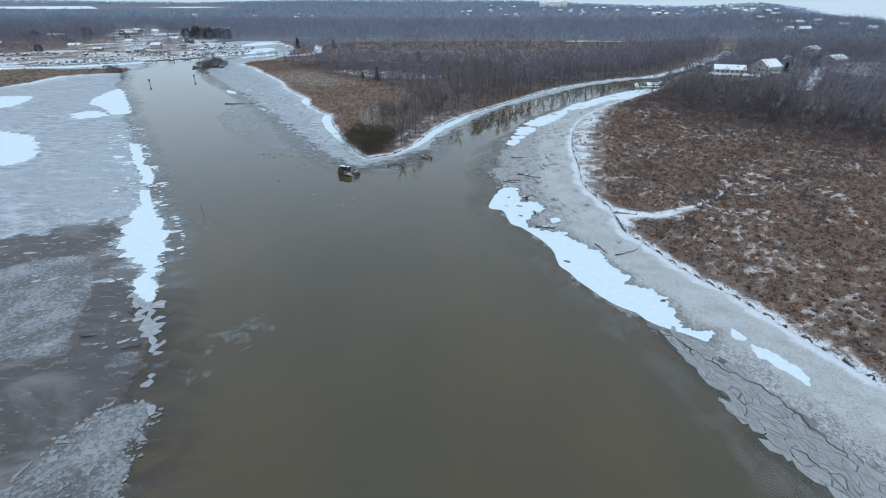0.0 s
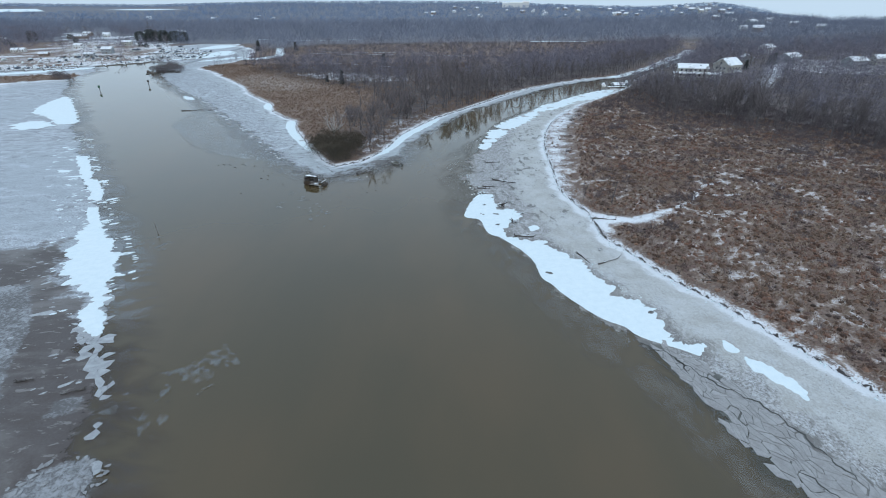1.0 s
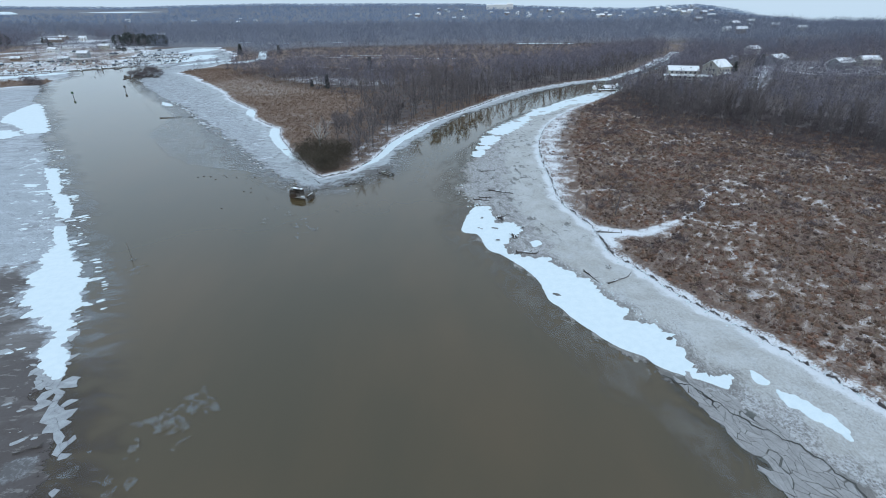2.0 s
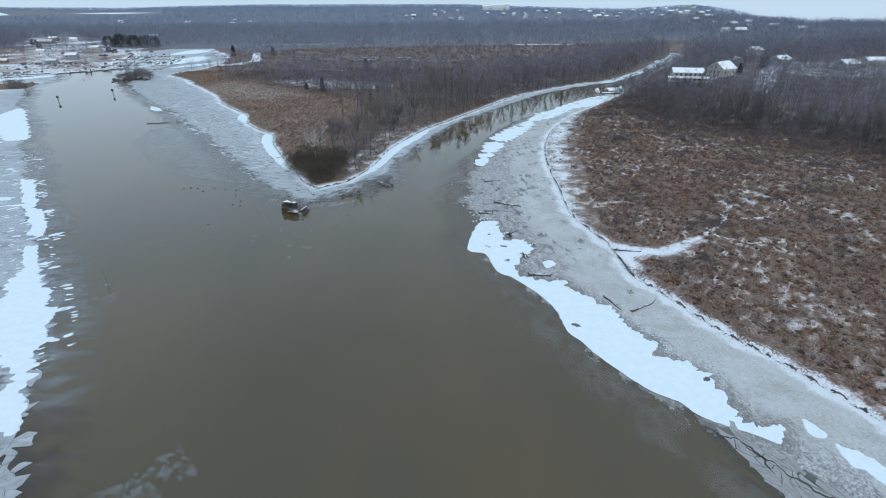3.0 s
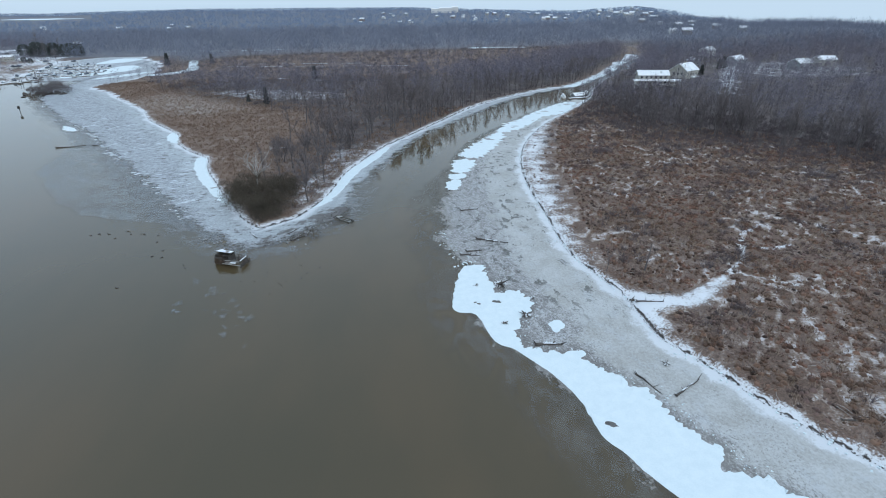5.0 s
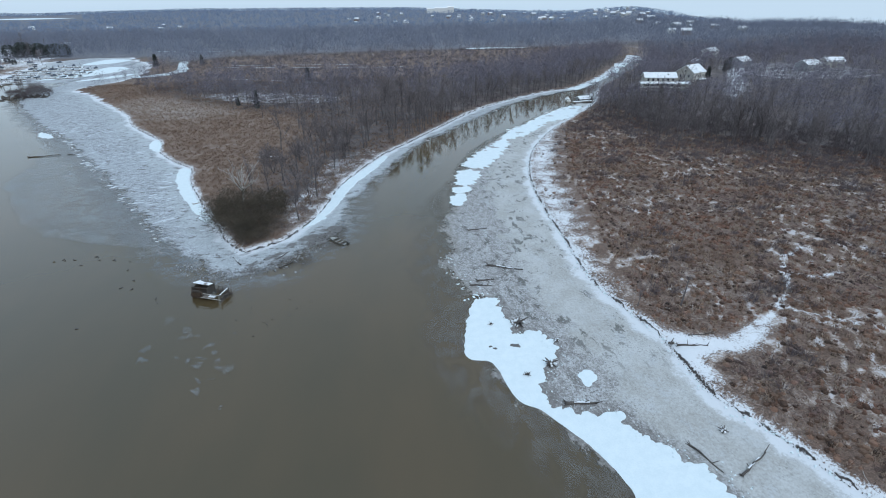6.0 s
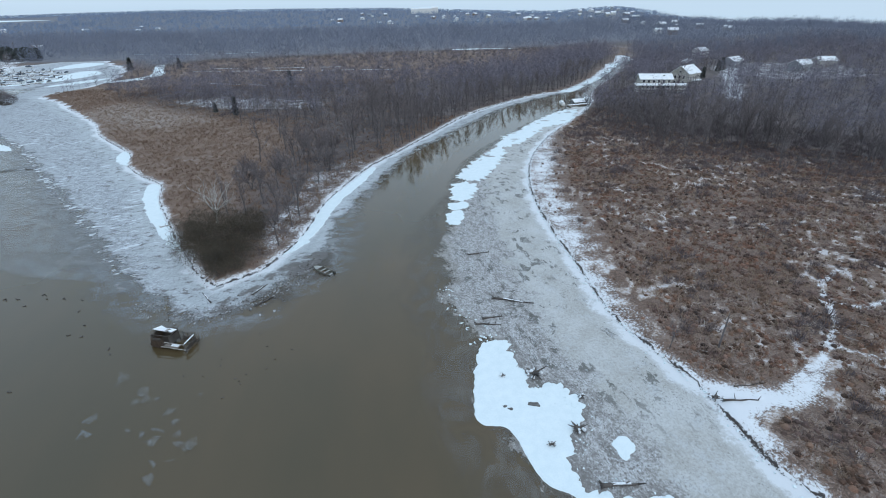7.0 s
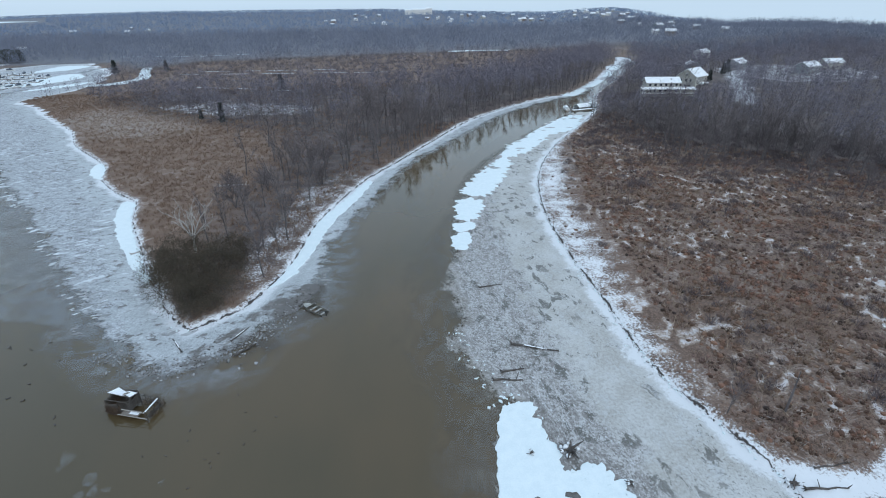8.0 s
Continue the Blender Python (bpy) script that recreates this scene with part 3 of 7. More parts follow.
def frost_cover(x, y):
    strip = np.maximum(0.17 + away(x, y, FROST_STRIP) * 0.09, 0.30 + away(x, y, INLET) * 0.40)
    rim = 1.0 - land_away(x, y) / 2.4
    runnel = np.minimum.reduce([away(x, y, r, False) for r in RUNNELS])
    yard = 1.05 - away(x, y, DRIVE, False) / 8.0
    marina = np.clip(away(x, y, MARINA) / 10, -2, 0.0) + 0.62 * flow(x, y, 45, 3.0) + 0.2 * flow(x, y, 14, 5.0)
    return np.clip(np.maximum.reduce([1.05 - runnel * 1.1, strip, rim * 0.9, yard, 0.5 + marina, np.minimum(0.05 + away(x, y, WOOD_SNOW) / 12, 0.52), np.minimum(0.1 + away(x, y, POINT_FLOOR) / 6, 0.40), np.minimum(0.05 + away(x, y, BACK_YARD) / 10, 0.45)]), -1, 1.4)


MARINA = np.array([(-560, 412), (-338, 402), (-279, 440), (-240, 455), (-238, 490), (-262, 560), (-275, 640), (-330, 740), (-400, 800), (-500, 900), (-540, 880), (-470, 740), (-420, 620), (-392, 545),
                   (-420, 492), (-560, 470)], float)
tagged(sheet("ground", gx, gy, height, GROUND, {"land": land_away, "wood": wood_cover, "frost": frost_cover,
       "tan": tan_cover, "straw": straw_cover, "runs": runs, "far_haze": lambda x, y: np.clip(away(x, y, FAR_WOOD) / 30, 0, 1)}),
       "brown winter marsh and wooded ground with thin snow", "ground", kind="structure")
tagged(sheet("water", np.array([-4600.0, -600, -200, 0, 200, 600, 4800]), np.array([-900.0, 0, 100, 200, 400, 700]), 0.0, WATER, {}),
       "still muddy green-brown river water", "water", kind="structure")

MAIN_SNOW = [(9.9, 120.3), (14.6, 133.6), (18.6, 133.2), (18.2, 123.8), (21.9, 123.4), (23.9, 119), (20.6, 115.3), (18.7, 111.8), (18.7, 107.2), (22.6, 105.3), (26.1, 104.3), (25.9, 102.1), (29.3, 98.1), (30.7, 95.2), (31.4, 90.9), (32.5, 86.9), (34.9, 85.2), (33.2, 82.6), (35.5, 80.4), (37.4, 78.4), (38.1, 75.3), (38.4, 72.6), (37.3, 69.6), (39, 67.1), (41.9, 67.6), (40.2, 64.8), (38.1, 66.3), (35.5, 67.9), (33, 70), (31.4, 72.7), (28.7, 75.1), (26.9, 78.1), (24.5, 82.7), (23.2, 86.3), (21.9, 89.4), (21.8, 95.1), (20.6, 99.8), (18.5, 104), (16.6, 107.4), (14.3, 109.9), (13.3, 117.3)]
R_ICE = np.vstack([glide(R_WATER, 2), [(160, 300), (160, -300)]])
P_ICE = np.vstack([glide(P_WATER, 2), [(330, 690), (-100, 700), (-190, 600)]])
L_ICE = np.vstack([glide(L_WATER, 2), [(-256, 440), (-226, 466), (-190, 462), (-140, 480), (-160, 620), (-220, 690), (-310, 690), (-700, 420), (-700, -300)]])
L_DARK = np.array([(-150, 85), (-98, 99), (-87, 107), (-79, 111), (-70, 94), (-61, 85), (-51, 70), (-45, 58), (-42, 52), (-47, 44.5), (-49, 38), (-60, 20), (-150, 20)], float)
L_GREY = np.array([(-95, 76), (-84, 90), (-73.5, 92), (-64, 78), (-61, 69), (-54.9, 57), (-61.3, 59.6), (-64.7, 57.6), (-75, 56), (-95, 60)], float)
SLUSH = np.array([(-41.3, 51.0), (-39.9, 51.8), (-36.6, 48.1), (-36.3, 43.2), (-34.7, 36.3), (-33, 20), (-46, 20), (-52, 30), (-47.6, 37), (-47.0, 40.6), (-46.6, 45.1), (-44.2, 48.9)], float)
GREY_PATCH = np.array([(-50.3, 55.6), (-46, 56.6), (-43.6, 58.5), (-46.9, 62.4), (-50.4, 60.9)], float)
CRACKED = np.array([(32.5, 68), (36, 65.6), (39.2, 59.5), (43, 54.4), (45, 48.9), (47.5, 42), (52, 28), (42, 20), (39.3, 39.2), (37.2, 44.5), (36, 50.9), (33.5, 59.9)], float)


TIP_MUD = np.array([(-26.5, 156), (-21, 160), (-14, 170), (-9, 174), (-6, 168), (-9, 160), (-17, 151.5), (-24.5, 149.5)], float)


def field_dark(x, y):
    """Where the wide ice is sodden and dark."""
    return np.where(y < 80, np.maximum(away(x, y, L_DARK), 6.0), np.maximum(away(x, y, L_DARK), -30))


def field_dull(x, y):
    """The dry grey tongue, the crushed band and a small patch that stand out of the dark ice."""
    return np.clip(np.maximum.reduce([away(x, y, L_GREY), away(x, y, SLUSH), away(x, y, GREY_PATCH) - 0.6]), -3, 3)


def snow_side_mud(x, y):
    """1 beside the landward side of the long snow patch and along the ice's outer part, fading inland."""
    d = -away(x, y, np.array(MAIN_SNOW, float))
    near = np.clip(1.0 - d / 6.5, 0, 1) * (d > -1)
    rim = np.clip(1.0 - np.abs(away(x, y, R_ICE) - 5) / 8, 0, 1) * 0.6
    return np.where(land_away(x, y) > -5, 0.0, np.maximum(near, rim))


def shore_reach(x, y, outline):
    """How far within the ice; in the narrow creek its edge is crisp, with no veil of thin ice."""
    e = away(x, y, outline)
    return np.where((e < 0) & (x > -4), e * (1 + 3 * np.clip((y - 185) / 25, 0, 1)), e)


def ice_sheet(name, outline, x_range, y_range, gap, z, material, label, dark, dull=lambda x, y: np.full(x.shape, -3.0), mud=lambda x, y: np.full(x.shape, -1.0)):
    xs, ys = np.arange(*x_range, gap), np.arange(*y_range, gap)
    tagged(sheet(name, xs, ys, z, material, {"edge": lambda x, y: shore_reach(x, y, outline), "bank": lambda x, y: -land_away(x, y), "dark": dark, "dull": dull, "mud": mud,
                                                  "pit": lambda x, y: np.clip((y - 108) / 14, 0.12, 1)},
                 lambda x, y: (away(x, y, outline) > -13) & (land_away(x, y) < 2.5)), label, "ice", kind="structure")


ice_sheet("ice_shelf", R_ICE, (-6, 130), (-60, 320), 1.0, 0.03, ICE_SHELF, "grey mottled shelf ice with melt patches, whiter along the bank",
          lambda x, y: away(x, y, CRACKED) * 2.0 + 1.0, mud=snow_side_mud)
ice_sheet("point_ice", P_ICE, (-215, 420), (138, 640), 1.5, 0.035, POINT_ICE, "pale rough shore ice round the marsh point", lambda x, y: np.minimum(away(x, y, TIP_MUD) * 1.6, 0.8))
ice_sheet("ice_field", L_ICE, (-560, -20), (-60, 690), 2.0, 0.025, ICE_FIELD, "wide grey river ice with dark wet patches",
          field_dark, field_dull)


SKIM = np.array([(-190, 400), (-150, 330), (-125, 285), (-108, 256), (-104, 222), (-88, 196), (-74, 180), (-64, 175.5), (-55, 172), (-46.4, 167.3), (-39.3, 157.7), (-33, 160), (-60, 215), (-100, 290), (-160, 390)], float)
skim = sheet("skim_ice", np.arange(-194, -28, 2.0), np.arange(152, 404, 2.0), 0.02, SKIM_ICE, {"edge": lambda x, y: away(x, y, SKIM)}, lambda x, y: away(x, y, SKIM) > -4)
tagged(skim, "film of clear skim ice beyond the shore ice", "ice", kind="structure")


# ---------------------------------------------------------------- small helpers for things
def part(name, bm, material, parent=None, label=""):
    me = bpy.data.meshes.new(name)
    bm.normal_update()
    bm.to_mesh(me)
    bm.free()
    me.materials.append(material)
    ob = new(name, me)
    if parent:
        ob.parent = parent
    if label:
        ob["label"] = label
    return ob


def thing(name, m, label, category, group=""):
    ob = new(name)
    ob.matrix_world = m
    return tagged(ob, label, category, group)


def box(bm, size, m=Matrix(), bevel=0.0):
    made = bmesh.ops.create_cube(bm, size=1.0, matrix=m @ Matrix.Diagonal((*size, 1)))
    if bevel:
        edges = list({e for v in made["verts"] for e in v.link_edges})
        bmesh.ops.bevel(bm, geom=edges, offset=bevel, segments=1, affect="EDGES")
    return bm


def boxed(size, m=Matrix(), bevel=0.0):
    return box(bmesh.new(), size, m, bevel)


def rod(bm, a, b, r0, r1, sides=6):
    a, b = Vector(a), Vector(b)
    turn = (b - a).to_track_quat("Z", "Y").to_matrix().to_4x4()
    bmesh.ops.create_cone(bm, cap_ends=True, segments=sides, radius1=r0, radius2=r1, depth=(b - a).length, matrix=Matrix.Translation((a + b) / 2) @ turn)
    return bm


def slab(outline, thick, slope=0.15, z=0.0):
    """A flat piece with the given outline and sloping sides."""
    bm, c = bmesh.new(), np.mean(outline, 0)
    o = np.asarray(outline)
    nxt, prv = np.roll(o, -1, 0), np.roll(o, 1, 0)
    d = nxt - prv
    nrm = np.stack([d[:, 1], -d[:, 0]], -1) / (np.linalg.norm(d, axis=1, keepdims=True) + 1e-9)
    if np.sum(o[:, 0] * nxt[:, 1] - nxt[:, 0] * o[:, 1]) < 0:
        nrm = -nrm
    top = [bm.verts.new((x, y, z + thick)) for x, y in o]
    low = [bm.verts.new((x, y, z)) for x, y in o + nrm * slope]
    bm.faces.new(top)
    n = len(top)
    for i in range(n):
        bm.faces.new((top[i], low[i], low[(i + 1) % n], top[(i + 1) % n]))
    bmesh.ops.recalc_face_normals(bm, faces=bm.faces)
    return bm


# ---------------------------------------------------------------- snow on the ice
def crosses_itself(ring):
    """Whether a closed outline runs over itself."""
    a, b = ring, np.roll(ring, -1, 0)
    turn = lambda p, q, r: (q[..., 0] - p[..., 0]) * (r[..., 1] - p[..., 1]) - (q[..., 1] - p[..., 1]) * (r[..., 0] - p[..., 0])
    a1, b1, a2, b2 = a[:, None], b[:, None], a[None], b[None]
    hit = (turn(a1, b1, a2) * turn(a1, b1, b2) < 0) & (turn(a2, b2, a1) * turn(a2, b2, b1) < 0)
    return bool(hit.any())


def snow_patch(points, rag=0.5, thick=0.07):
    line = glide(points, 0.25, True)
    n = np.roll(line, -1, 0) - np.roll(line, 1, 0)
    nxt = np.roll(line, -1, 0)
    area, around = abs(np.sum(line[:, 0] * nxt[:, 1] - nxt[:, 0] * line[:, 1])) / 2, np.sum(np.hypot(*(nxt - line).T))
    rag = min(rag, 0.5 * area / around)
    grain = 1.0 if area < 40 or points[0][0] > 0 else 1.5
    n = np.stack([n[:, 1], -n[:, 0]], -1) / (np.linalg.norm(n, axis=1, keepdims=True) + 1e-9)
    if np.sum(line[:, 0] * nxt[:, 1] - nxt[:, 0] * line[:, 1]) < 0:
        n = -n
    lace = np.clip(1.0 + 1.0 * (n @ np.array([0.8, 0.6])), 0.15, 2.0) if area > 300 and points[0][0] > 0 else np.ones(len(n))
    x, y = line[:, 0], line[:, 1]
    shift = n * (rag * lace * (1.2 * flow(x, y, 3.5 * grain, 4.0) + 0.45 * flow(x, y, 1.3 * grain, 5.0) + 0.15 * flow(x, y, 0.6 * grain, 6.0)))[:, None]
    for share in (1.0, 0.7, 0.45, 0.2, 0.0):
        if not crosses_itself(line + share * shift):
            break
    line = line + share * shift
    ob = part("snow_patch", slab(line, thick, 0.12, 0.03), SNOW)
    if len(points) == 6 and 0 < points[0][0] < 110 and area > 60:
        # the creek's snow is pierced by lens-shaped melt holes that show the wet ice
        pits = np.random.default_rng(int(area))
        lo, hi = line.min(0), line.max(0)
        for _ in range(int(area / 14)):
            c = pits.uniform(lo, hi)
            if away(c[:1], c[1:], line)[0] < 0.4:
                continue
            t, long = np.arange(14) * 0.4488, pits.uniform(0.7, 2.1)
            ring = np.stack([np.cos(t) * long, np.sin(t) * long * pits.uniform(0.3, 0.5)], -1) * pits.uniform(0.85, 1.12, (14, 1))
            hole = part("melt_hole", slab(ring, 0.006, 0.05, 0.03 + thick - 0.001), WET_ICE, ob, "dark lens of wet ice showing through the snow")
            hole.matrix_basis = Matrix.Translation((c[0], c[1], 0)) @ Matrix.Rotation(pits.normal(0.25, 0.25), 4, "Z")
    if points is MAIN_SNOW:
        pits = np.random.default_rng(9)
        for x, y, r in ((23.7, 90.5, 0.7), (37.4, 76.3, 0.55), (17.6, 120.5, 0.75), (14.5, 120.4, 0.35), (13.9, 121, 0.3)):
            t = np.arange(12) * 0.5236
            ring = np.stack([np.cos(t) * r, np.sin(t) * r * 0.6], -1) * pits.uniform(0.6, 1.25, (12, 1))
            hole = part("melt_hole", slab(ring, 0.006, 0.05, 0.03 + thick - 0.001), MUD, ob, "muddy hole melted through the snow")
            hole.matrix_basis = Matrix.Translation((x, y, 0)) @ Matrix.Rotation(pits.uniform(-0.6, 0.6), 4, "Z")
    return tagged(ob, "bright white snow patch lying on the river ice", "snow", "snow patches on the ice")


for k, outline in enumerate((
    MAIN_SNOW,
    [(24.2, 112.4), (25.8, 113.2), (26.3, 111.6), (24.4, 110.0)],
    [(46.5, 64.2), (48.1, 62.5), (50.5, 58.1), (49.4, 55.2), (48.5, 57.4), (46.1, 61.1)],
    [(45.4, 68.1), (46.4, 66.2), (45.4, 65.2), (44.6, 66.2)],
    [(21.9, 186.6), (25.6, 187.5), (23.3, 180.3), (20.5, 180.4)],
    [(23.8, 193), (28.4, 192.5), (26.7, 188.9), (22.9, 189)],
    [(28.7, 208), (34.4, 206.5), (30.1, 195.6), (25, 195.9)],
    [(31.6, 214.1), (39.4, 226.6), (50.8, 241.8), (54.6, 241.4), (47.9, 225.4), (36.9, 210.3)],
    [(54.8, 248.7), (66.1, 263.7), (76, 269.5), (80.7, 269.3), (66.4, 250.8), (55.6, 244)],
    [(72, 268.3), (84.8, 283.5), (103, 300.2), (109.7, 299.7), (99.3, 280.2), (86, 271.4)],
    [(127, 355.5), (137, 363), (147, 373), (150, 370), (141, 360), (133, 352)],
    [(156, 382.5), (166, 393), (177, 406), (180, 403.5), (170, 391), (160, 380)],
    [(190, 422), (198, 433), (207, 447), (210, 444), (203, 432), (194, 419.5)],
    [(215, 459), (224, 470), (234, 482), (238, 480), (230, 468), (221, 456)],
    [(-76, 118), (-66.1, 106), (-60.1, 94.5), (-57.2, 83.7), (-63.1, 89.3), (-69, 94.2), (-73.4, 102.7), (-78.1, 114.2)],
    [(-190, 195), (-166.1, 191.9), (-151.3, 179.6), (-138.7, 161.7), (-139.6, 153.3), (-146, 150), (-165, 158)],
    [(-181.8, 256.5), (-189, 275), (-193, 297), (-187, 293), (-175, 275), (-161, 254), (-148, 232.5), (-154, 229.5), (-166, 243)],
    [(-250, 266), (-227, 274.1), (-215.1, 255), (-218, 240.4), (-250, 240)],
    [(-57, 229), (-54, 227.5), (-51.4, 215), (-46.2, 201), (-40.8, 187.5), (-37.6, 180.4), (-38.7, 180), (-42.6, 187), (-47, 196), (-51.4, 206), (-55.2, 217)],
    [(-77, 272), (-72, 266), (-70.3, 254), (-73.5, 256), (-76.5, 263)],
    [(-16.5, 174), (-11.3, 187), (-7.6, 201), (-1.2, 214), (6.5, 229), (8, 228), (2.2, 214), (-4.2, 200), (-8.4, 187), (-12.5, 176)],
    [(-82, 129), (-78, 122), (-75, 118.5), (-77.5, 118), (-81, 123), (-85, 130)],
    [(-95, 152), (-88, 142), (-85, 136), (-87.5, 136), (-92, 143), (-99, 153)],
    [(-112, 177), (-104, 165), (-98, 155), (-101, 155), (-108, 166), (-116, 178)],
    [(-58.5, 84), (-54, 80), (-52, 75), (-55, 76), (-58, 80)],
    [(-128, 296), (-122, 291), (-119, 285), (-124, 287)],
    [(-216, 482), (-190, 500), (-178, 540), (-196, 566), (-208, 520)],
    [(-186, 470), (-168, 482), (-160, 505), (-170, 500)],
    [(-232, 590), (-210, 600), (-205, 630), (-228, 640)],
    [(-345, 388), (-300, 402), (-268, 424), (-252, 432), (-254, 420), (-283, 397), (-315, 388), (-345, 380)],
    [(-171.7, 229.2), (-165.6, 235.8), (-154.3, 226.2), (-162.8, 219.9)],
)):
    snow_patch(outline, 0.6 if outline is MAIN_SNOW else 0.45 if len(outline) > 9 else 0.5 if outline[0][1] < 200 and outline[0][0] > 0 else 1.5, 0.06 + 0.0025 * k)


# ---------------------------------------------------------------- trees, brush and reeds
class Wood:
    """Tapered limbs and thin twigs, gathered as places and triangles."""

    def __init__(self, seed):
        self.rng, self.v, self.f = random.Random(seed), [], []

    def limb(self, a, b, r0, r1, sides):
        d = (b - a).normalized()
        u = d.cross(Vector((0.3, 0.9, 0.2))).normalized()
        w = d.cross(u)
        n = len(self.v)
        for p, r in ((a, r0), (b, r1)):
            for k in range(sides):
                t = 2 * math.pi * k / sides
                self.v.append(p + u * (r * math.cos(t)) + w * (r * math.sin(t)))
        for k in range(sides):
            q = (k + 1) % sides
            self.f += [(n + k, n + q, n + sides + q), (n + k, n + sides + q, n + sides + k)]

    def twig(self, a, b, width):
        s = (b - a).cross(Vector((self.rng.uniform(-1, 1), self.rng.uniform(-1, 1), self.rng.uniform(-1, 1)))).normalized() * width / 2
        n = len(self.v)
        self.v += [a - s, a + s, b]
        self.f.append((n, n + 1, n + 2))

    def way(self, d, spread, lift):
        r = self.rng
        out = d + Vector((r.uniform(-1, 1), r.uniform(-1, 1), r.uniform(-0.7, 0.7))) * spread + Vector((0, 0, lift))
        return out.normalized()

    def mesh(self, name, material):
        return mesh_from(name, [tuple(p) for p in self.v], self.f, material)


def bare_tree(seed, tall, detail, width=0.05, open_crown=1.0, stout=0.0175):
    """Trunk with limbs, and its twigs, of a leafless broad-leaved tree."""
    wood, twigs = Wood(seed), Wood(seed + 1)
    r = wood.rng

    def grow(p, d, length, radius, level):
        bends = 3 if level == 0 else 2
        for k in range(bends):
            d2 = wood.way(d, 0.10 if level == 0 else 0.22, 0.12 if level else 0.05)
            q = p + d2 * (length / bends)
            wood.limb(p, q, radius, radius * 0.76, 5 if level == 0 else 3)
            if level < 2 and (k > 0 or level > 0):
                for _ in range(2 if level == 0 else 2):
                    if detail > 1 or r.random() < 0.7:
                        grow(p.lerp(q, r.uniform(0.2, 1)), wood.way(d2, 0.95 * open_crown, 0.05), length * r.uniform(0.42, 0.62), radius * 0.48, level + 1)
            if level > 0:
                for _ in range((3 + level) * detail):
                    a = p.lerp(q, r.random())
                    twigs.twig(a, a + twigs.way(d2 * 0.5, 0.9, 0.12) * (tall * r.uniform(0.05, 0.12)), width)
            p, d, radius = q, d2, radius * 0.76
        if level < 2:
            for _ in range(2):
                grow(p, wood.way(d, 0.6 * open_crown, 0.12), length * r.uniform(0.45, 0.65), radius * 0.8, level + 1)
        else:
            for _ in range(3 * detail):
                twigs.twig(p, p + twigs.way(d, 0.6, 0.25) * (tall * r.uniform(0.06, 0.13)), width)

    grow(Vector((0, 0, -0.3)), Vector((r.uniform(-0.06, 0.06), r.uniform(-0.06, 0.06), 1)).normalized(), tall * 0.58, tall * stout, 0)
    return wood, twigs


def plain_tree(seed, tall, limbs, twig_count, width, stem=0.8):
    """A tree of the inner woods: dark bent trunk with limbs, and a broad haze of twigs."""
    w, crown = Wood(seed), Wood(seed + 50)
    r = w.rng
    a, b, c = Vector((0, 0, -0.3)), Vector((r.uniform(-0.5, 0.5), r.uniform(-0.5, 0.5), tall * 0.36)), Vector((r.uniform(-1.3, 1.3), r.uniform(-1.3, 1.3), tall * stem))
    w.limb(a, b, tall * 0.0095, tall * 0.007, 3)
    w.limb(b, c, tall * 0.007, tall * 0.002, 3)
    for _ in range(limbs):
        p = a.lerp(b, r.uniform(0.7, 1)) if r.random() < 0.4 else b.lerp(c, r.uniform(0, 0.7))
        w.twig(p, p + w.way(Vector((0, 0, 0.5)), 0.9, 0.15) * tall * r.uniform(0.2, 0.36), tall * 0.009)
    wide, mid = tall * r.uniform(0.22, 0.29), tall * r.uniform(0.58, 0.66)
    for _ in range(twig_count):
        d = Vector((r.gauss(0, 1), r.gauss(0, 1), r.gauss(0, 1))).normalized() * r.random() ** 0.45
        p = Vector((d.x * wide, d.y * wide, mid + d.z * tall * 0.32))
        crown.twig(p, p + crown.way(d * 0.8, 1.0, 0.12) * tall * r.uniform(0.045, 0.10), width)
    return w, crown


def far_tree(seed, tall, twig_count, width):
    """A tree of the hills: a rounded spray of twigs."""
    w = Wood(seed)
    for _ in range(twig_count):
        p = Vector((w.rng.gauss(0, 0.20) * tall, w.rng.gauss(0, 0.20) * tall, w.rng.uniform(0.06, 0.80) * tall))
        w.twig(p, p + w.way(Vector((0, 0, 0.9)), 0.5, 0.1) * tall * w.rng.uniform(0.10, 0.18), width)
    return w


def gathered(name, forms, places, material, label, category):
    """Many copies of a few forms, joined into one thing that nobody could count. places: x, y, z, turn, scale, form."""
    forms = [(np.array([tuple(p) for p in w.v], np.float32), np.array(w.f, np.int32)) for w in forms]
    vs, fs, n = [], [], 0
    for k, (v, f) in enumerate(forms):
        own = places[places[:, 5].astype(int) == k]
        if not len(own):
            continue
        c, s = np.cos(own[:, 3])[:, None], np.sin(own[:, 3])[:, None]
        x = (v[None, :, 0] * c - v[None, :, 1] * s) * own[:, 4:5] + own[:, 0:1]
        y = (v[None, :, 0] * s + v[None, :, 1] * c) * own[:, 4:5] + own[:, 1:2]
        z = v[None, :, 2] * own[:, 4:5] + own[:, 2:3]
        vs.append(np.stack([x, y, z], -1).reshape(-1, 3))
        fs.append((f[None] + (np.arange(len(own)) * len(v))[:, None, None]).reshape(-1, 3) + n)
        n += len(own) * len(v)
    return tagged(new(name, mesh_from(name, np.vstack(vs), np.vstack(fs), material)), label, category, kind="stuff")


RNG = np.random.default_rng(11)


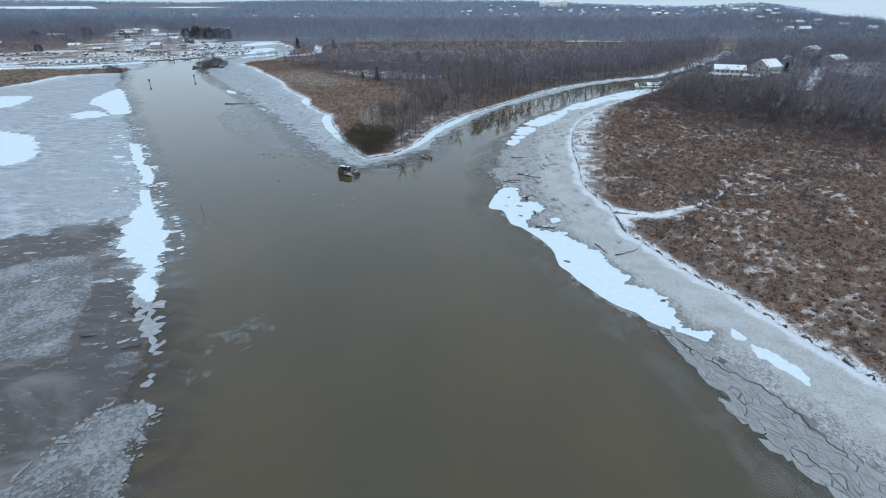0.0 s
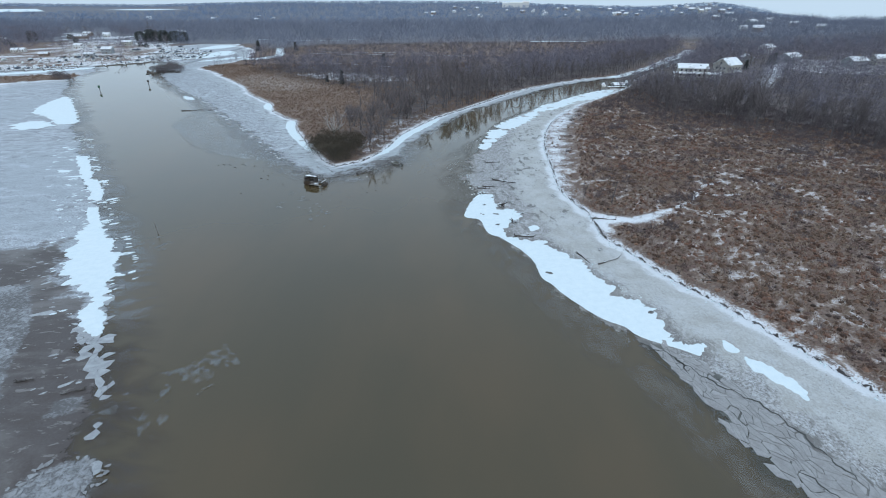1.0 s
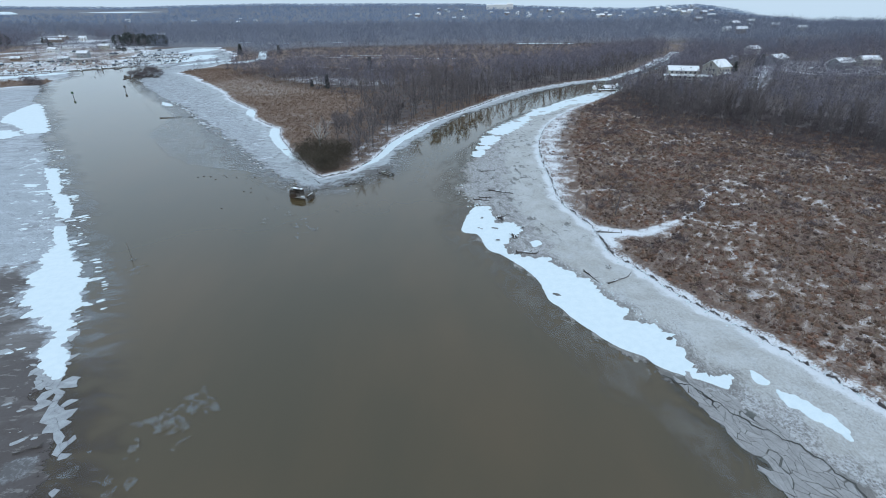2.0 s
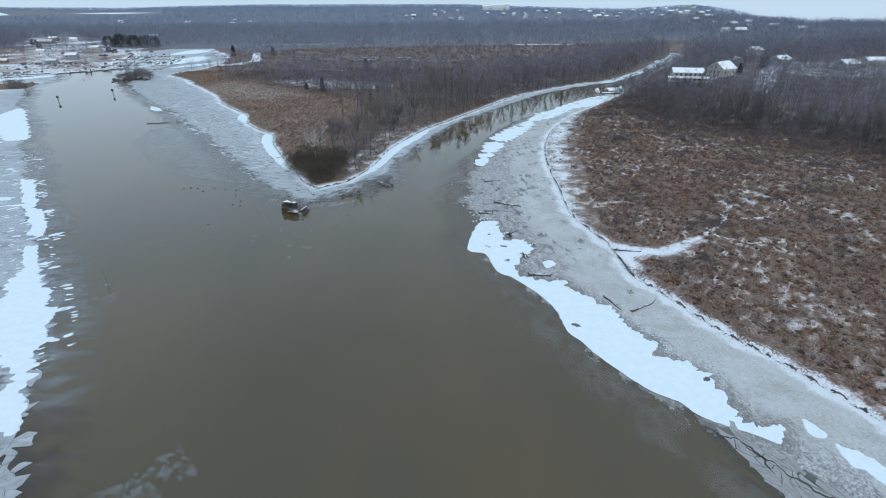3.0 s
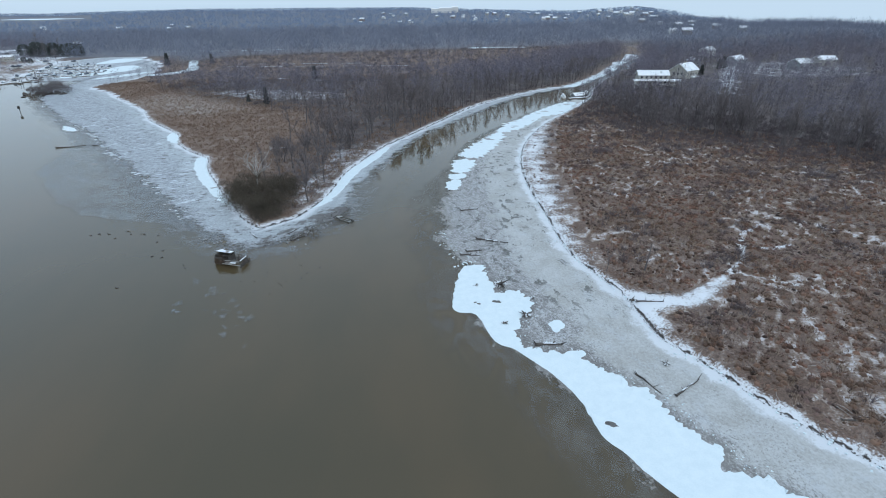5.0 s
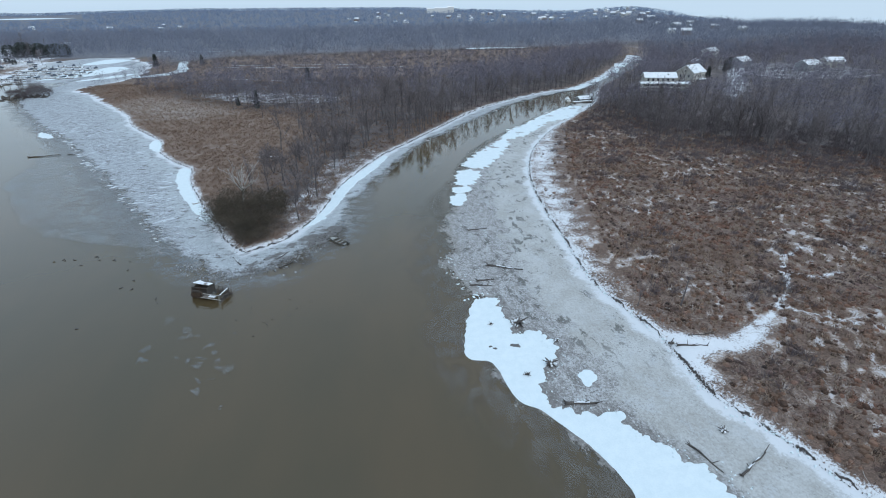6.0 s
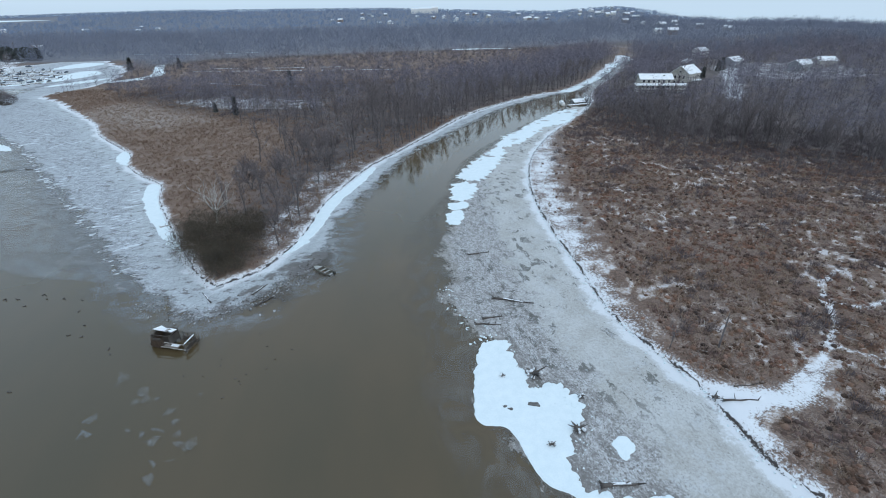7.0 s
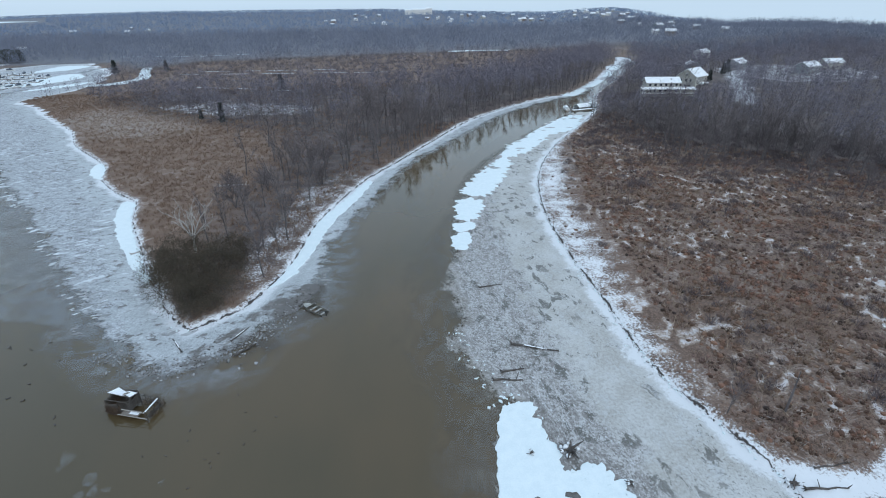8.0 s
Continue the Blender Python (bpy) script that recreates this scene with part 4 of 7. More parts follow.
def strewn(count, x0, x1, y0, y1, test, forms, small=0.75, big=1.2):
    """Random standing places within a stretch of the plan, where the test allows it."""
    x, y = RNG.uniform(x0, x1, count), RNG.uniform(y0, y1, count)
    ok = test(x, y) > RNG.random(count)
    x, y = x[ok], y[ok]
    n = len(x)
    return np.stack([x, y, height(x, y), RNG.uniform(0, 6.283, n), RNG.uniform(small, big, n), RNG.integers(0, forms, n)], -1)


def in_fan(x, y):
    """The sector north of the river that the camera's path looks over."""
    a = np.degrees(np.arctan2(x, y - 20))
    return (a > -52) & (a < 68)


HOUSE_YARD = np.array([(132, 312), (150, 302), (176, 304), (214, 322), (246, 356), (264, 386), (252, 396), (222, 374), (186, 350), (150, 338)], float)


def near_wood(x, y):
    d = np.maximum(away(x, y, WOOD_EDGE), away(x, y, POINT_WOOD) * 1.0)
    rim = np.maximum(np.clip(0.45 + d / 22, 0, 1) * (d > -9), 0.05 * (d > -26))
    clear = away(x, y, HOUSE_YARD) > 4
    glade_back = np.where(away(x, y, BACK_YARD) > 0, 0.6, 1.0)
    glade = np.where(x > 90, np.clip(0.95 + 0.7 * flow(x, y, 34, 6.5), 0.35, 1), np.clip(0.55 + 0.55 * flow(x, y, 60, 6.0), 0.10, 1))
    glade = np.where((y > 318) & (x < 90), np.maximum(glade, 0.8), glade) * np.where((x < 60) & (y < 275), 0.26, 1)
    return rim * glade * glade_back * np.where(clear, 0.15, 1) * (land_away(x, y) > 1.5)


def field_view(x, y):
    """The far snow fields and the ground before them, kept treeless to fit the camera's view."""
    a, d = np.degrees(np.arctan2(x + 3, y - 89)), np.hypot(x + 3, y - 89)
    return (a > -41.5) & (a < -22.5) & (d > 1850) & (d < 2460)


def far_wood(x, y):
    d = np.maximum(away(x, y, FAR_WOOD), away(x, y, WOOD_EDGE))
    return np.clip(0.3 + d / 20, 0, 1) * (land_away(x, y) > 2) * in_fan(x, y) * np.clip(0.85 + 0.5 * flow(x, y, 150, 7.0), 0.1, 1) * (away(x, y, MARINA) < 0) * ~field_view(x, y)


# single trees along the banks and the wood's edge
TREE_FORMS = []
for k, tall in enumerate((12.5, 14.5, 11.0, 13.5, 16.0)):
    wood, twigs = bare_tree(40 + k * 3, tall, 2, 0.045)
    TREE_FORMS.append((wood.mesh("trunk", BARK), twigs.mesh("crown", WARM_TWIG)))
for k, tall in enumerate((12.5, 14.5, 11.0, 13.5, 16.0)):
    wood, twigs = bare_tree(140 + k * 3, tall, 1, 0.075)
    TREE_FORMS.append((wood.mesh("trunk", BARK), twigs.mesh("crown", WARM_TWIG)))


def standing_tree(x, y, turn, scale, k, label="leafless grey-brown tree standing in the winter woods"):
    root = thing("bare_tree", pose(x, y, float(height(np.array([x]), np.array([y]))[0]), 0, 0, math.degrees(turn)) @ Matrix.Scale(scale, 4), label, "tree", "bare trees")
    for name, me in zip(("trunk", "crown"), TREE_FORMS[k]):
        new(name, me).parent = root
    return root


near = strewn(2900, -60, 190, 165, 345, near_wood, 5, 0.5, 1.1)
dist = np.hypot(near[:, 0] - 20, near[:, 1] - 150)
near = near[np.argsort(dist)]
for x, y, z, turn, scale, k in near[:225]:
    standing_tree(x, y, turn, scale * (1.15 if x < 60 else 1.0), int(k) + (5 if y > 225 else 0))
EDGE_FORMS = [plain_tree(240 + k, tall, 12, 110, 0.16) for k, tall in enumerate((10.5, 12.5, 11.5, 13.5, 9.5))]
MID_FORMS = [plain_tree(200 + k, tall, 2, 56, 0.31, 0.55) for k, tall in enumerate((10.5, 12.5, 11.5, 13.5, 9.5))]
inner = np.vstack([near[225:],
                   strewn(12500, 60, 520, 60, 560, lambda x, y: near_wood(x, y) * ~((x < 190) & (y > 165) & (y < 345)), 5, 0.5, 1.15),
                   strewn(6500, -160, 420, 345, 620, lambda x, y: near_wood(x, y) * (x < y * 0.55), 5),
                   strewn(2600, -150, 260, 385, 650, lambda x, y: (away(x, y, SCRUB) > 0) * np.clip(0.35 + 0.6 * flow(x, y, 70, 8.5), 0.02, 0.8) * (land_away(x, y) > 2), 5, 0.6, 1.0),
                   strewn(160, -172, -112, 425, 560, lambda x, y: (land_away(x, y) > 2) * (land_away(x, y) < 16) * 1.0, 5, 0.6, 0.9)])
front = np.hypot(inner[:, 0], inner[:, 1] - 80) < 300
gathered("edge_trunks", [f[0] for f in EDGE_FORMS], inner[front], BARK, "dark trunks and limbs along the edge of the woods", "woods")
gathered("edge_crowns", [f[1] for f in EDGE_FORMS], inner[front], TWIG, "fine brown-mauve twigs along the edge of the leafless woods", "woods")
inner = inner[~front]
gathered("wood_trunks", [f[0] for f in MID_FORMS], inner, BARK, "dark slender trunks of the leafless woods", "woods")
gathered("bare_woods", [f[1] for f in MID_FORMS], inner, TWIG, "hazy grey-mauve twigs of leafless woods beside the creek", "woods")
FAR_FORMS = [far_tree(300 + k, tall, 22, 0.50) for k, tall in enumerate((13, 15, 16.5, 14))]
grove = np.vstack([strewn(1000, -560, -240, 470, 760, lambda x, y: (away(x, y, MARINA) > 4) * np.where(y > 610, 0.5, 0.26), 3, 0.5, 1.0),
                   strewn(2600, -760, -400, 482, 900, lambda x, y: (away(x, y, MARINA) < 0) * np.clip(0.65 + 0.6 * flow(x, y, 60, 3.3), 0.1, 1), 3, 0.7, 1.3)])
YARD_FORMS = [far_tree(340 + k, tall, 44, 0.42) for k, tall in enumerate((11, 13, 9))]
gathered("yard_trees", YARD_FORMS, grove, TWIG, "grey leafless trees between the houses of the boat yard", "trees")
# both far belts of woods take their haze from the twig colour
gathered("far_woods", FAR_FORMS, strewn(27000, -900, 1400, 480, 1150, far_wood, 4), FAR_TWIG, "leafless woods across the flat land, tinted with blue-grey haze", "woods")
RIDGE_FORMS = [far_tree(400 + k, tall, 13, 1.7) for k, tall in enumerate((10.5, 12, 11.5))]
gathered("ridge_woods", RIDGE_FORMS, strewn(43000, -2600, 3200, 1100, 3200, far_wood, 3, 0.85, 1.1), DISTANT, "bare woods on the far hills, tinted with blue haze", "woods")


def tuft(seed, tall, blades, wide, spread):
    w = Wood(seed)
    for _ in range(blades):
        a = Vector((w.rng.gauss(0, spread), w.rng.gauss(0, spread), -0.1))
        w.twig(a, a + Vector((w.rng.gauss(0, 0.45), w.rng.gauss(0, 0.45), 1)) * tall * w.rng.uniform(0.5, 1.1), wide)
    return w


def open_marsh(x, y):
    d = land_away(x, y)
    bare = np.maximum(away(x, y, FROST_STRIP) + 1.0, away(x, y, INLET) + 0.8)
    return np.clip((d - 1.6) / 2.0, 0, 1) * np.where(bare > 0, np.where(away(x, y, INLET) > -0.8, 0.004, 0.05), 1) * np.clip(0.8 + 0.9 * flow(x, y, 6, 8.0), 0.05, 1)


REED_FORMS = [tuft(500 + k, tall, 9, 0.13, 0.30) for k, tall in enumerate((0.9, 1.15, 0.7, 1.0))]


def tussock(seed, wide, tall, blades):
    """A rounded mound of dead grass with blades falling outwards over it."""
    w = Wood(seed)
    r = w.rng
    rings = []
    for frac, up in ((1.0, -0.15), (0.62, 0.62)):
        rings.append([Vector((math.cos(t * 1.0472 + frac) * wide * frac * 0.5 * r.uniform(0.7, 1.3), math.sin(t * 1.0472 + frac) * wide * frac * 0.5 * r.uniform(0.7, 1.3), tall * 0.6 * up * r.uniform(0.85, 1.15))) for t in range(6)])
    w.v += [p for ring in rings for p in ring] + [Vector((0, 0, tall * 0.5))]
    for k in range(6):
        q = (k + 1) % 6
        w.f += [(k, q, 6 + q), (k, 6 + q, 6 + k), (6 + k, 6 + q, 12)]
    for _ in range(blades):
        t, d = r.uniform(0, 6.283), r.random() ** 0.6 * wide * 0.6
        out = Vector((math.cos(t), math.sin(t), 0))
        a = out * d + Vector((0, 0, tall * 0.6 * (1 - (d / wide) ** 2)))
        w.twig(a, a + out * r.uniform(0.12, 0.42) + Vector((r.gauss(0, 0.12), r.gauss(0, 0.12), r.uniform(-0.05, 0.5))), 0.11)
    return w


TUSSOCKS = [tussock(540 + k, wide, tall, 12) for k, (wide, tall) in enumerate(((0.9, 0.7), (1.25, 0.8), (0.7, 0.55), (1.05, 0.9)))]


def clumped(x, y):
    thick = np.clip((128 - y) / 25, 0, 1)
    return open_marsh(x, y) * np.clip(0.85 + 0.35 * thick + 0.9 * (1 - 0.5 * thick) * flow(x, y, 5.0, 2.0), 0.10, 1) * (1 - 0.92 * runs(x, y))


MARSH = lambda x, y: (away(x, y, WOOD_EDGE) < 14)
gathered("marsh_tussocks", TUSSOCKS, strewn(62000, 36, 200, 40, 300, lambda x, y: clumped(x, y) * MARSH(x, y), 4, 0.4, 0.95), REED, "red-brown tussocks of dead marsh grass", "reeds")
gathered("marsh_straw", REED_FORMS, strewn(17000, 36, 190, 40, 300, lambda x, y: open_marsh(x, y) * MARSH(x, y), 4, 0.6, 1.0), STRAW_GRASS, "pale flattened straw between the tussocks", "reeds")
GRASS_FORMS = [tuft(520 + k, tall, 7, 0.10, 0.34) for k, tall in enumerate((0.5, 0.65, 0.4))]
gathered("marsh_grass", GRASS_FORMS, strewn(42000, 36, 170, 40, 230, lambda x, y: open_marsh(x, y) * MARSH(x, y) * (1 - 0.8 * runs(x, y)), 3, 0.7, 1.2), REED, "short red-brown dead grass over the whole marsh", "reeds")
STALKS = []
for k in range(5):
    w = Wood(580 + k)
    a = Vector((0, 0, 0.35))
    for _ in range(1 + k % 2):
        b = a + Vector((w.rng.uniform(0.6, 1.6), w.rng.uniform(-0.5, 0.5), w.rng.uniform(-0.1, 0.35)))
        w.limb(a, b, 0.05, 0.03, 3)
        a = b
    STALKS.append(w)
gathered("fallen_stalks", STALKS, strewn(6500, 38, 190, 40, 300, lambda x, y: open_marsh(x, y) * MARSH(x, y) * np.clip(0.25 + 0.9 * flow(x, y, 30, 3.5), 0.02, 1), 5, 0.35, 0.9), PALE_BARK, "bleached stalks and sticks lying in the marsh", "sticks")
gathered("point_reeds", REED_FORMS, strewn(40000, -165, 40, 158, 440, lambda x, y: np.clip((away(x, y, NORTH_LAND) - 1.2) / 2, 0, 1) * np.where(away(x, y, POINT_WOOD) > 12, 0.3, 1) * np.where((x < -40) & (y > 300), 1 - 0.85 * straw_cover(x, y), 1), 4, 0.6, 1.15),
         REED_TAN, "tan dead reeds on the marsh point", "reeds")
gathered("straw_reeds", REED_FORMS, strewn(9000, -130, -45, 300, 385, lambda x, y: 0.75 * straw_cover(x, y), 4, 0.5, 0.9), STRAW_GRASS, "pale flattened reeds in the middle of the point", "reeds")
gathered("island_reeds", REED_FORMS, strewn(9000, -480, -215, 220, 400, lambda x, y: (away(x, y, LEFT_LAND) > 1.5) * 1.0, 4, 1.0, 1.5), REED_TAN, "brown reeds on the low marsh island", "reeds")
BRUSH_FORMS = [tuft(600 + k, tall, 34, 0.055, 0.7) for k, tall in enumerate((1.3, 1.8, 1.0))]


def brushy(x, y):
    d = away(x, y, WOOD_EDGE)
    return np.clip(1.0 + d / 60, 0, 1) ** 1.3 * (d < 45) * (land_away(x, y) > 4) * np.clip(0.55 + 0.9 * flow(x, y, 38, 9.0), 0.05, 1)


def puff(seed, wide, tall, count):
    """A low rounded bush of bare twigs."""
    w = Wood(seed)
    r = w.rng
    for _ in range(count):
        t, d = r.uniform(0, 6.283), math.sqrt(r.random())
        out = Vector((math.cos(t) * d, math.sin(t) * d, 0))
        a = out * wide * 0.35 + Vector((0, 0, r.uniform(-0.1, 0.3) * tall))
        w.twig(a, a + Vector((out.x * wide * 0.5, out.y * wide * 0.5, tall * r.uniform(0.35, 1.0) * (1.1 - 0.5 * d * d))) + Vector((r.gauss(0, 0.2), r.gauss(0, 0.2), 0)), 0.075)
    return w


PUFFS = [puff(700 + k, wide, tall, 34) for k, (wide, tall) in enumerate(((1.8, 1.5), (2.3, 1.9), (1.4, 1.2)))]


def bushy(x, y):
    d = away(x, y, WOOD_EDGE)
    patch = np.clip(0.0 + 1.5 * flow(x, y, 22, 5.0), 0, 1)
    return np.clip(patch * np.clip((y - 95) / 30, 0.1, 1) + np.clip(0.85 + d / 42, 0, 0.85), 0, 1) * (land_away(x, y) > 7) * (d < 42) * np.where(away(x, y, HOUSE_YARD) > 8, 0.3, 1)


gathered("mauve_bushes", PUFFS, strewn(19000, 44, 300, 60, 345, bushy, 3, 0.7, 1.2), MAUVE, "low mauve-grey leafless bushes in the marsh", "brush")
gathered("marsh_brush", BRUSH_FORMS, strewn(16000, 50, 300, 60, 330, brushy, 3), BRUSH, "grey leafless brush spreading into the marsh", "brush")
gathered("bank_brush", BRUSH_FORMS, strewn(5000, -55, 130, 165, 360, lambda x, y: (away(x, y, POINT_WOOD) > -3) * np.clip(0.5 + flow(x, y, 25, 3.0), 0, 1) * np.where((x < 60) & (y < 275), 0.3, 1) * (land_away(x, y) > 1.5), 3),
         BRUSH, "brown leafless brush under the trees of the point", "brush")
SCRUB_FORMS = [tuft(620 + k, tall, 30, 0.075, 0.8) for k, tall in enumerate((2.2, 3.2, 1.8))]
gathered("scrub_thicket", SCRUB_FORMS, strewn(9000, -160, 260, 370, 660, lambda x, y: (away(x, y, SCRUB) > -6) * np.clip(0.62 + 0.7 * flow(x, y, 45, 4.0), 0, 1) * (land_away(x, y) > 2), 3),
         BRUSH, "low brown leafless scrub in the wide clearing", "brush")


# ---------------------------------------------------------------- bushes, evergreens and single trees of the point
def ground_at(x, y):
    return float(height(np.array([float(x)]), np.array([float(y)]))[0])


def shrub_form(seed, wide, tall, count, size):
    """A dense rounded bush: many short twigs and leaf tips on an uneven dome of stems."""
    stems, leaves = Wood(seed), Wood(seed + 1)
    r = stems.rng
    lobes = [(Vector((r.gauss(0, 0.28) * wide, r.gauss(0, 0.28) * wide, r.uniform(0.35, 0.62) * tall)), r.uniform(0.22, 0.40) * wide) for _ in range(7)]
    for c, rad in lobes:
        stems.limb(Vector((c.x * 0.3, c.y * 0.3, -0.2)), c, 0.07, 0.03, 3)
    for _ in range(count):
        c, rad = r.choice(lobes)
        d = Vector((r.gauss(0, 1), r.gauss(0, 1), r.gauss(0.25, 1))).normalized()
        p = c + Vector((d.x, d.y, d.z * tall / wide * 1.2)) * rad * r.uniform(0.55, 1.08)
        if p.z > 0:
            leaves.twig(p, p + leaves.way(d, 0.7, 0.3) * size * r.uniform(0.6, 1.5), size * 0.26)
    return stems.mesh("stem", BARK), leaves.mesh("foliage", SHRUB)


SHRUB_FORMS = [shrub_form(700 + 5 * k, w, h, 3000, 0.34) for k, (w, h) in enumerate(((7.5, 5.2), (6.5, 4.4), (8.5, 6.0)))]
for k, (x, y, scale) in enumerate([(-32.5, 178, 1.1), (-28.5, 182, 1.15), (-35.5, 183, 0.9), (-29, 171, 0.95), (-25, 175.5, 0.95), (-32, 187, 1.05), (-25, 186, 1.0), (-30.5, 174, 1.0), (-27, 178, 1.1), (-22, 187, 0.8), (-37.5, 189, 0.7),
                                  (-29.5, 167.5, 0.95), (-22.5, 181, 0.75), (-26.6, 168.5, 0.85), (-23.5, 171.5, 0.7), (-27.6, 164.9, 0.62), (-24.9, 167.6, 0.6), (-34.2, 174.5, 0.7), (-36.6, 180, 0.8)]):
    root = thing("shrub", pose(x, y, ground_at(x, y), 0, 0, 77 * k) @ Matrix.Scale(scale, 4), "dense dark olive-brown shrub on the marsh point", "shrub", "shrubs on the point")
    for name, me in zip(("stem", "foliage"), SHRUB_FORMS[k % 3]):
        new(name, me).parent = root



def bleached_tree(x, y):
    """A pale old tree: short trunk, wide crooked limbs, few twigs."""
    limbs, twigs = Wood(91), Wood(92)
    r = limbs.rng
    fork = Vector((0.3, 0.2, 3.4))
    limbs.limb(Vector((0, 0, -0.3)), fork, 0.34, 0.26, 7)

    def branch(p, d, length, radius, level):
        for _ in range(3):
            d = limbs.way(d, 0.32, 0.10)
            q = p + d * length / 3
            limbs.limb(p, q, radius, radius * 0.78, 5)
            if level < 2:
                branch(q, limbs.way(d, 0.85, 0.1), length * 0.55, radius * 0.55, level + 1)
            else:
                for _ in range(3):
                    twigs.twig(q, q + twigs.way(d, 0.7, 0.2) * r.uniform(0.6, 1.3), 0.06)
            p, radius = q, radius * 0.78

    for k in range(5):
        t = k * 1.256 + 0.4
        branch(fork, Vector((math.cos(t) * 0.9, math.sin(t) * 0.9, 0.85)).normalized(), 5.2, 0.19, 0)
    root = thing("bleached_tree", pose(x, y, ground_at(x, y), 0, 0, 20) @ Matrix.Scale(0.92, 4), "bare tree with pale bleached bark above the shrubs", "tree")
    new("trunk", limbs.mesh("trunk", PALE_BARK)).parent = root
    new("crown", twigs.mesh("crown", PALE_BARK)).parent = root


bleached_tree(-31.9, 190.8)
for k, (x, y, turn, scale) in enumerate([(-17.3, 176.5, 0.3, 0.85), (-25.9, 195, 1.2, 0.8), (-22.7, 203, 2.2, 0.85), (-12.4, 227, 3.0, 0.95), (-16, 235, 4.4, 0.9), (-15, 186, 5.0, 0.7),
                                        (-18.5, 190, 2.9, 0.75), (-20, 214, 0.9, 0.9), (-9, 216, 1.9, 0.8), (40.9, 126.2, 0, 0.30)]):
    standing_tree(x, y, turn, scale, k % 5, "single leafless tree near the bank of the marsh")


# dense many-stemmed trees on the point
for k, (x, y, tall) in enumerate(((-9, 238, 11), (-4, 246, 9), (-20, 226, 8), (-27, 215, 8), (-14, 250, 10), (4, 262, 10), (-30, 228, 6.5), (-6, 228, 7))):
    root = thing("spreading_tree", pose(x, y, ground_at(x, y), 0, 0, 50 * k), "dense many-stemmed leafless tree on the point", "tree", "spreading trees")
    for s in range(4):
        wood, twigs = bare_tree(900 + 10 * k + 2 * s, tall * (0.75 + 0.09 * s), 2, 0.05, 1.3)
        lean = Euler((radians(16) * math.cos(s * 1.7 + k), radians(16) * math.sin(s * 1.7 + k), s)).to_matrix().to_4x4()
        for name, w, mat in (("stem", wood, BARK), ("crown", twigs, WARM_TWIG)):
            ob = new(name, w.mesh(name, mat))
            ob.parent, ob.matrix_basis = root, lean


def evergreen_form(seed, tall, wide):
    trunk, needles = Wood(seed), Wood(seed + 1)
    r = trunk.rng
    trunk.limb(Vector((0, 0, -0.3)), Vector((0, 0, tall * 0.95)), tall * 0.018, 0.03, 5)
    for _ in range(800):
        t = r.uniform(0.06, 1) ** 0.8
        a, rad = r.uniform(0, 6.283), wide * (1.04 - t) * r.uniform(0.25, 1.0) * (0.75 + 0.25 * math.sin(t * 34)) if wide < 4 else wide * math.sqrt(max(0.0, 1 - (1.7 * t - 0.75) ** 2)) * r.uniform(0.35, 0.85)
        p = Vector((math.cos(a) * rad, math.sin(a) * rad, tall * t))
        needles.twig(p, p + Vector((math.cos(a), math.sin(a), r.uniform(-0.5, 0.35))) * r.uniform(0.5, 1.1), 0.55)
    return trunk.mesh("trunk", BARK), needles.mesh("needles", EVERGREEN)


CONES = [evergreen_form(800, 9.0, 1.7), evergreen_form(810, 12.0, 3.0), evergreen_form(820, 7.5, 2.4), evergreen_form(830, 8.0, 4.6)]


def evergreen(x, y, k, scale, label="dark green conifer among bare trees"):
    root = thing("conifer", pose(x, y, ground_at(x, y), 0, 0, 41 * x) @ Matrix.Scale(scale, 4), label, "tree", "conifers")
    for name, me in zip(("trunk", "needles"), CONES[k]):
        new(name, me).parent = root


for x, y, k, scale in [(-46, 324, 0, 1.0), (-57, 337, 2, 0.6), (-26, 416, 2, 1.25), (-156, 544, 2, 1.4), (-122, 554, 2, 1.1), (222, 356, 2, 0.9), (270, 398, 2, 1.2),
                       (262, 392, 2, 1.0), (-475, 702, 3, 1.52), (-388, 499, 3, 0.88), (-464, 643, 3, 0.8), (-403, 668, 3, 0.72), (-303, 615, 3, 0.64), (-290, 600, 3, 0.56),
                       (-323, 676, 3, 1.36), (-330, 700, 3, 1.52), (-312, 690, 3, 1.36), (-300, 702, 3, 1.44), (-288, 690, 3, 1.2), (-340, 660, 3, 0.72),
                       (-318, 684, 3, 1.6), (-306, 680, 3, 1.68), (-294, 678, 3, 1.52), (-284, 684, 3, 1.44), (-326, 690, 3, 1.76), (-336, 684, 3, 1.52), (-500, 640, 3, 1.04), (-508, 655, 3, 1.28), (-420, 590, 3, 0.72), (-440, 720, 3, 0.96)]:
    evergreen(x, y, k, scale)
ISLET_FORMS = [(stems, foliage.copy()) for stems, foliage in SHRUB_FORMS]
for stems, foliage in ISLET_FORMS:
    foliage.materials[0] = MAUVE
for k, (x, y, scale) in enumerate([(-188, 400, 1.05), (-182, 397, 0.95), (-177, 401, 1.15), (-193, 403, 0.8), (-184, 404, 1.35), (-180, 405, 1.2), (-174, 404, 0.9), (-236, 366, 1.2), (-242, 371, 0.9), (-229, 362, 0.8)]):
    root = thing("islet_shrub", pose(x, y, 0.15, 0, 0, 60 * k) @ Matrix.Scale(scale, 4), "dark bushy shrub on a low islet in the ice", "shrub", "shrubs on the islet")
    for name, me in zip(("stem", "foliage"), ISLET_FORMS[k % 3]):
        new(name, me).parent = root
rocks = bmesh.new()
rnd = random.Random(5)
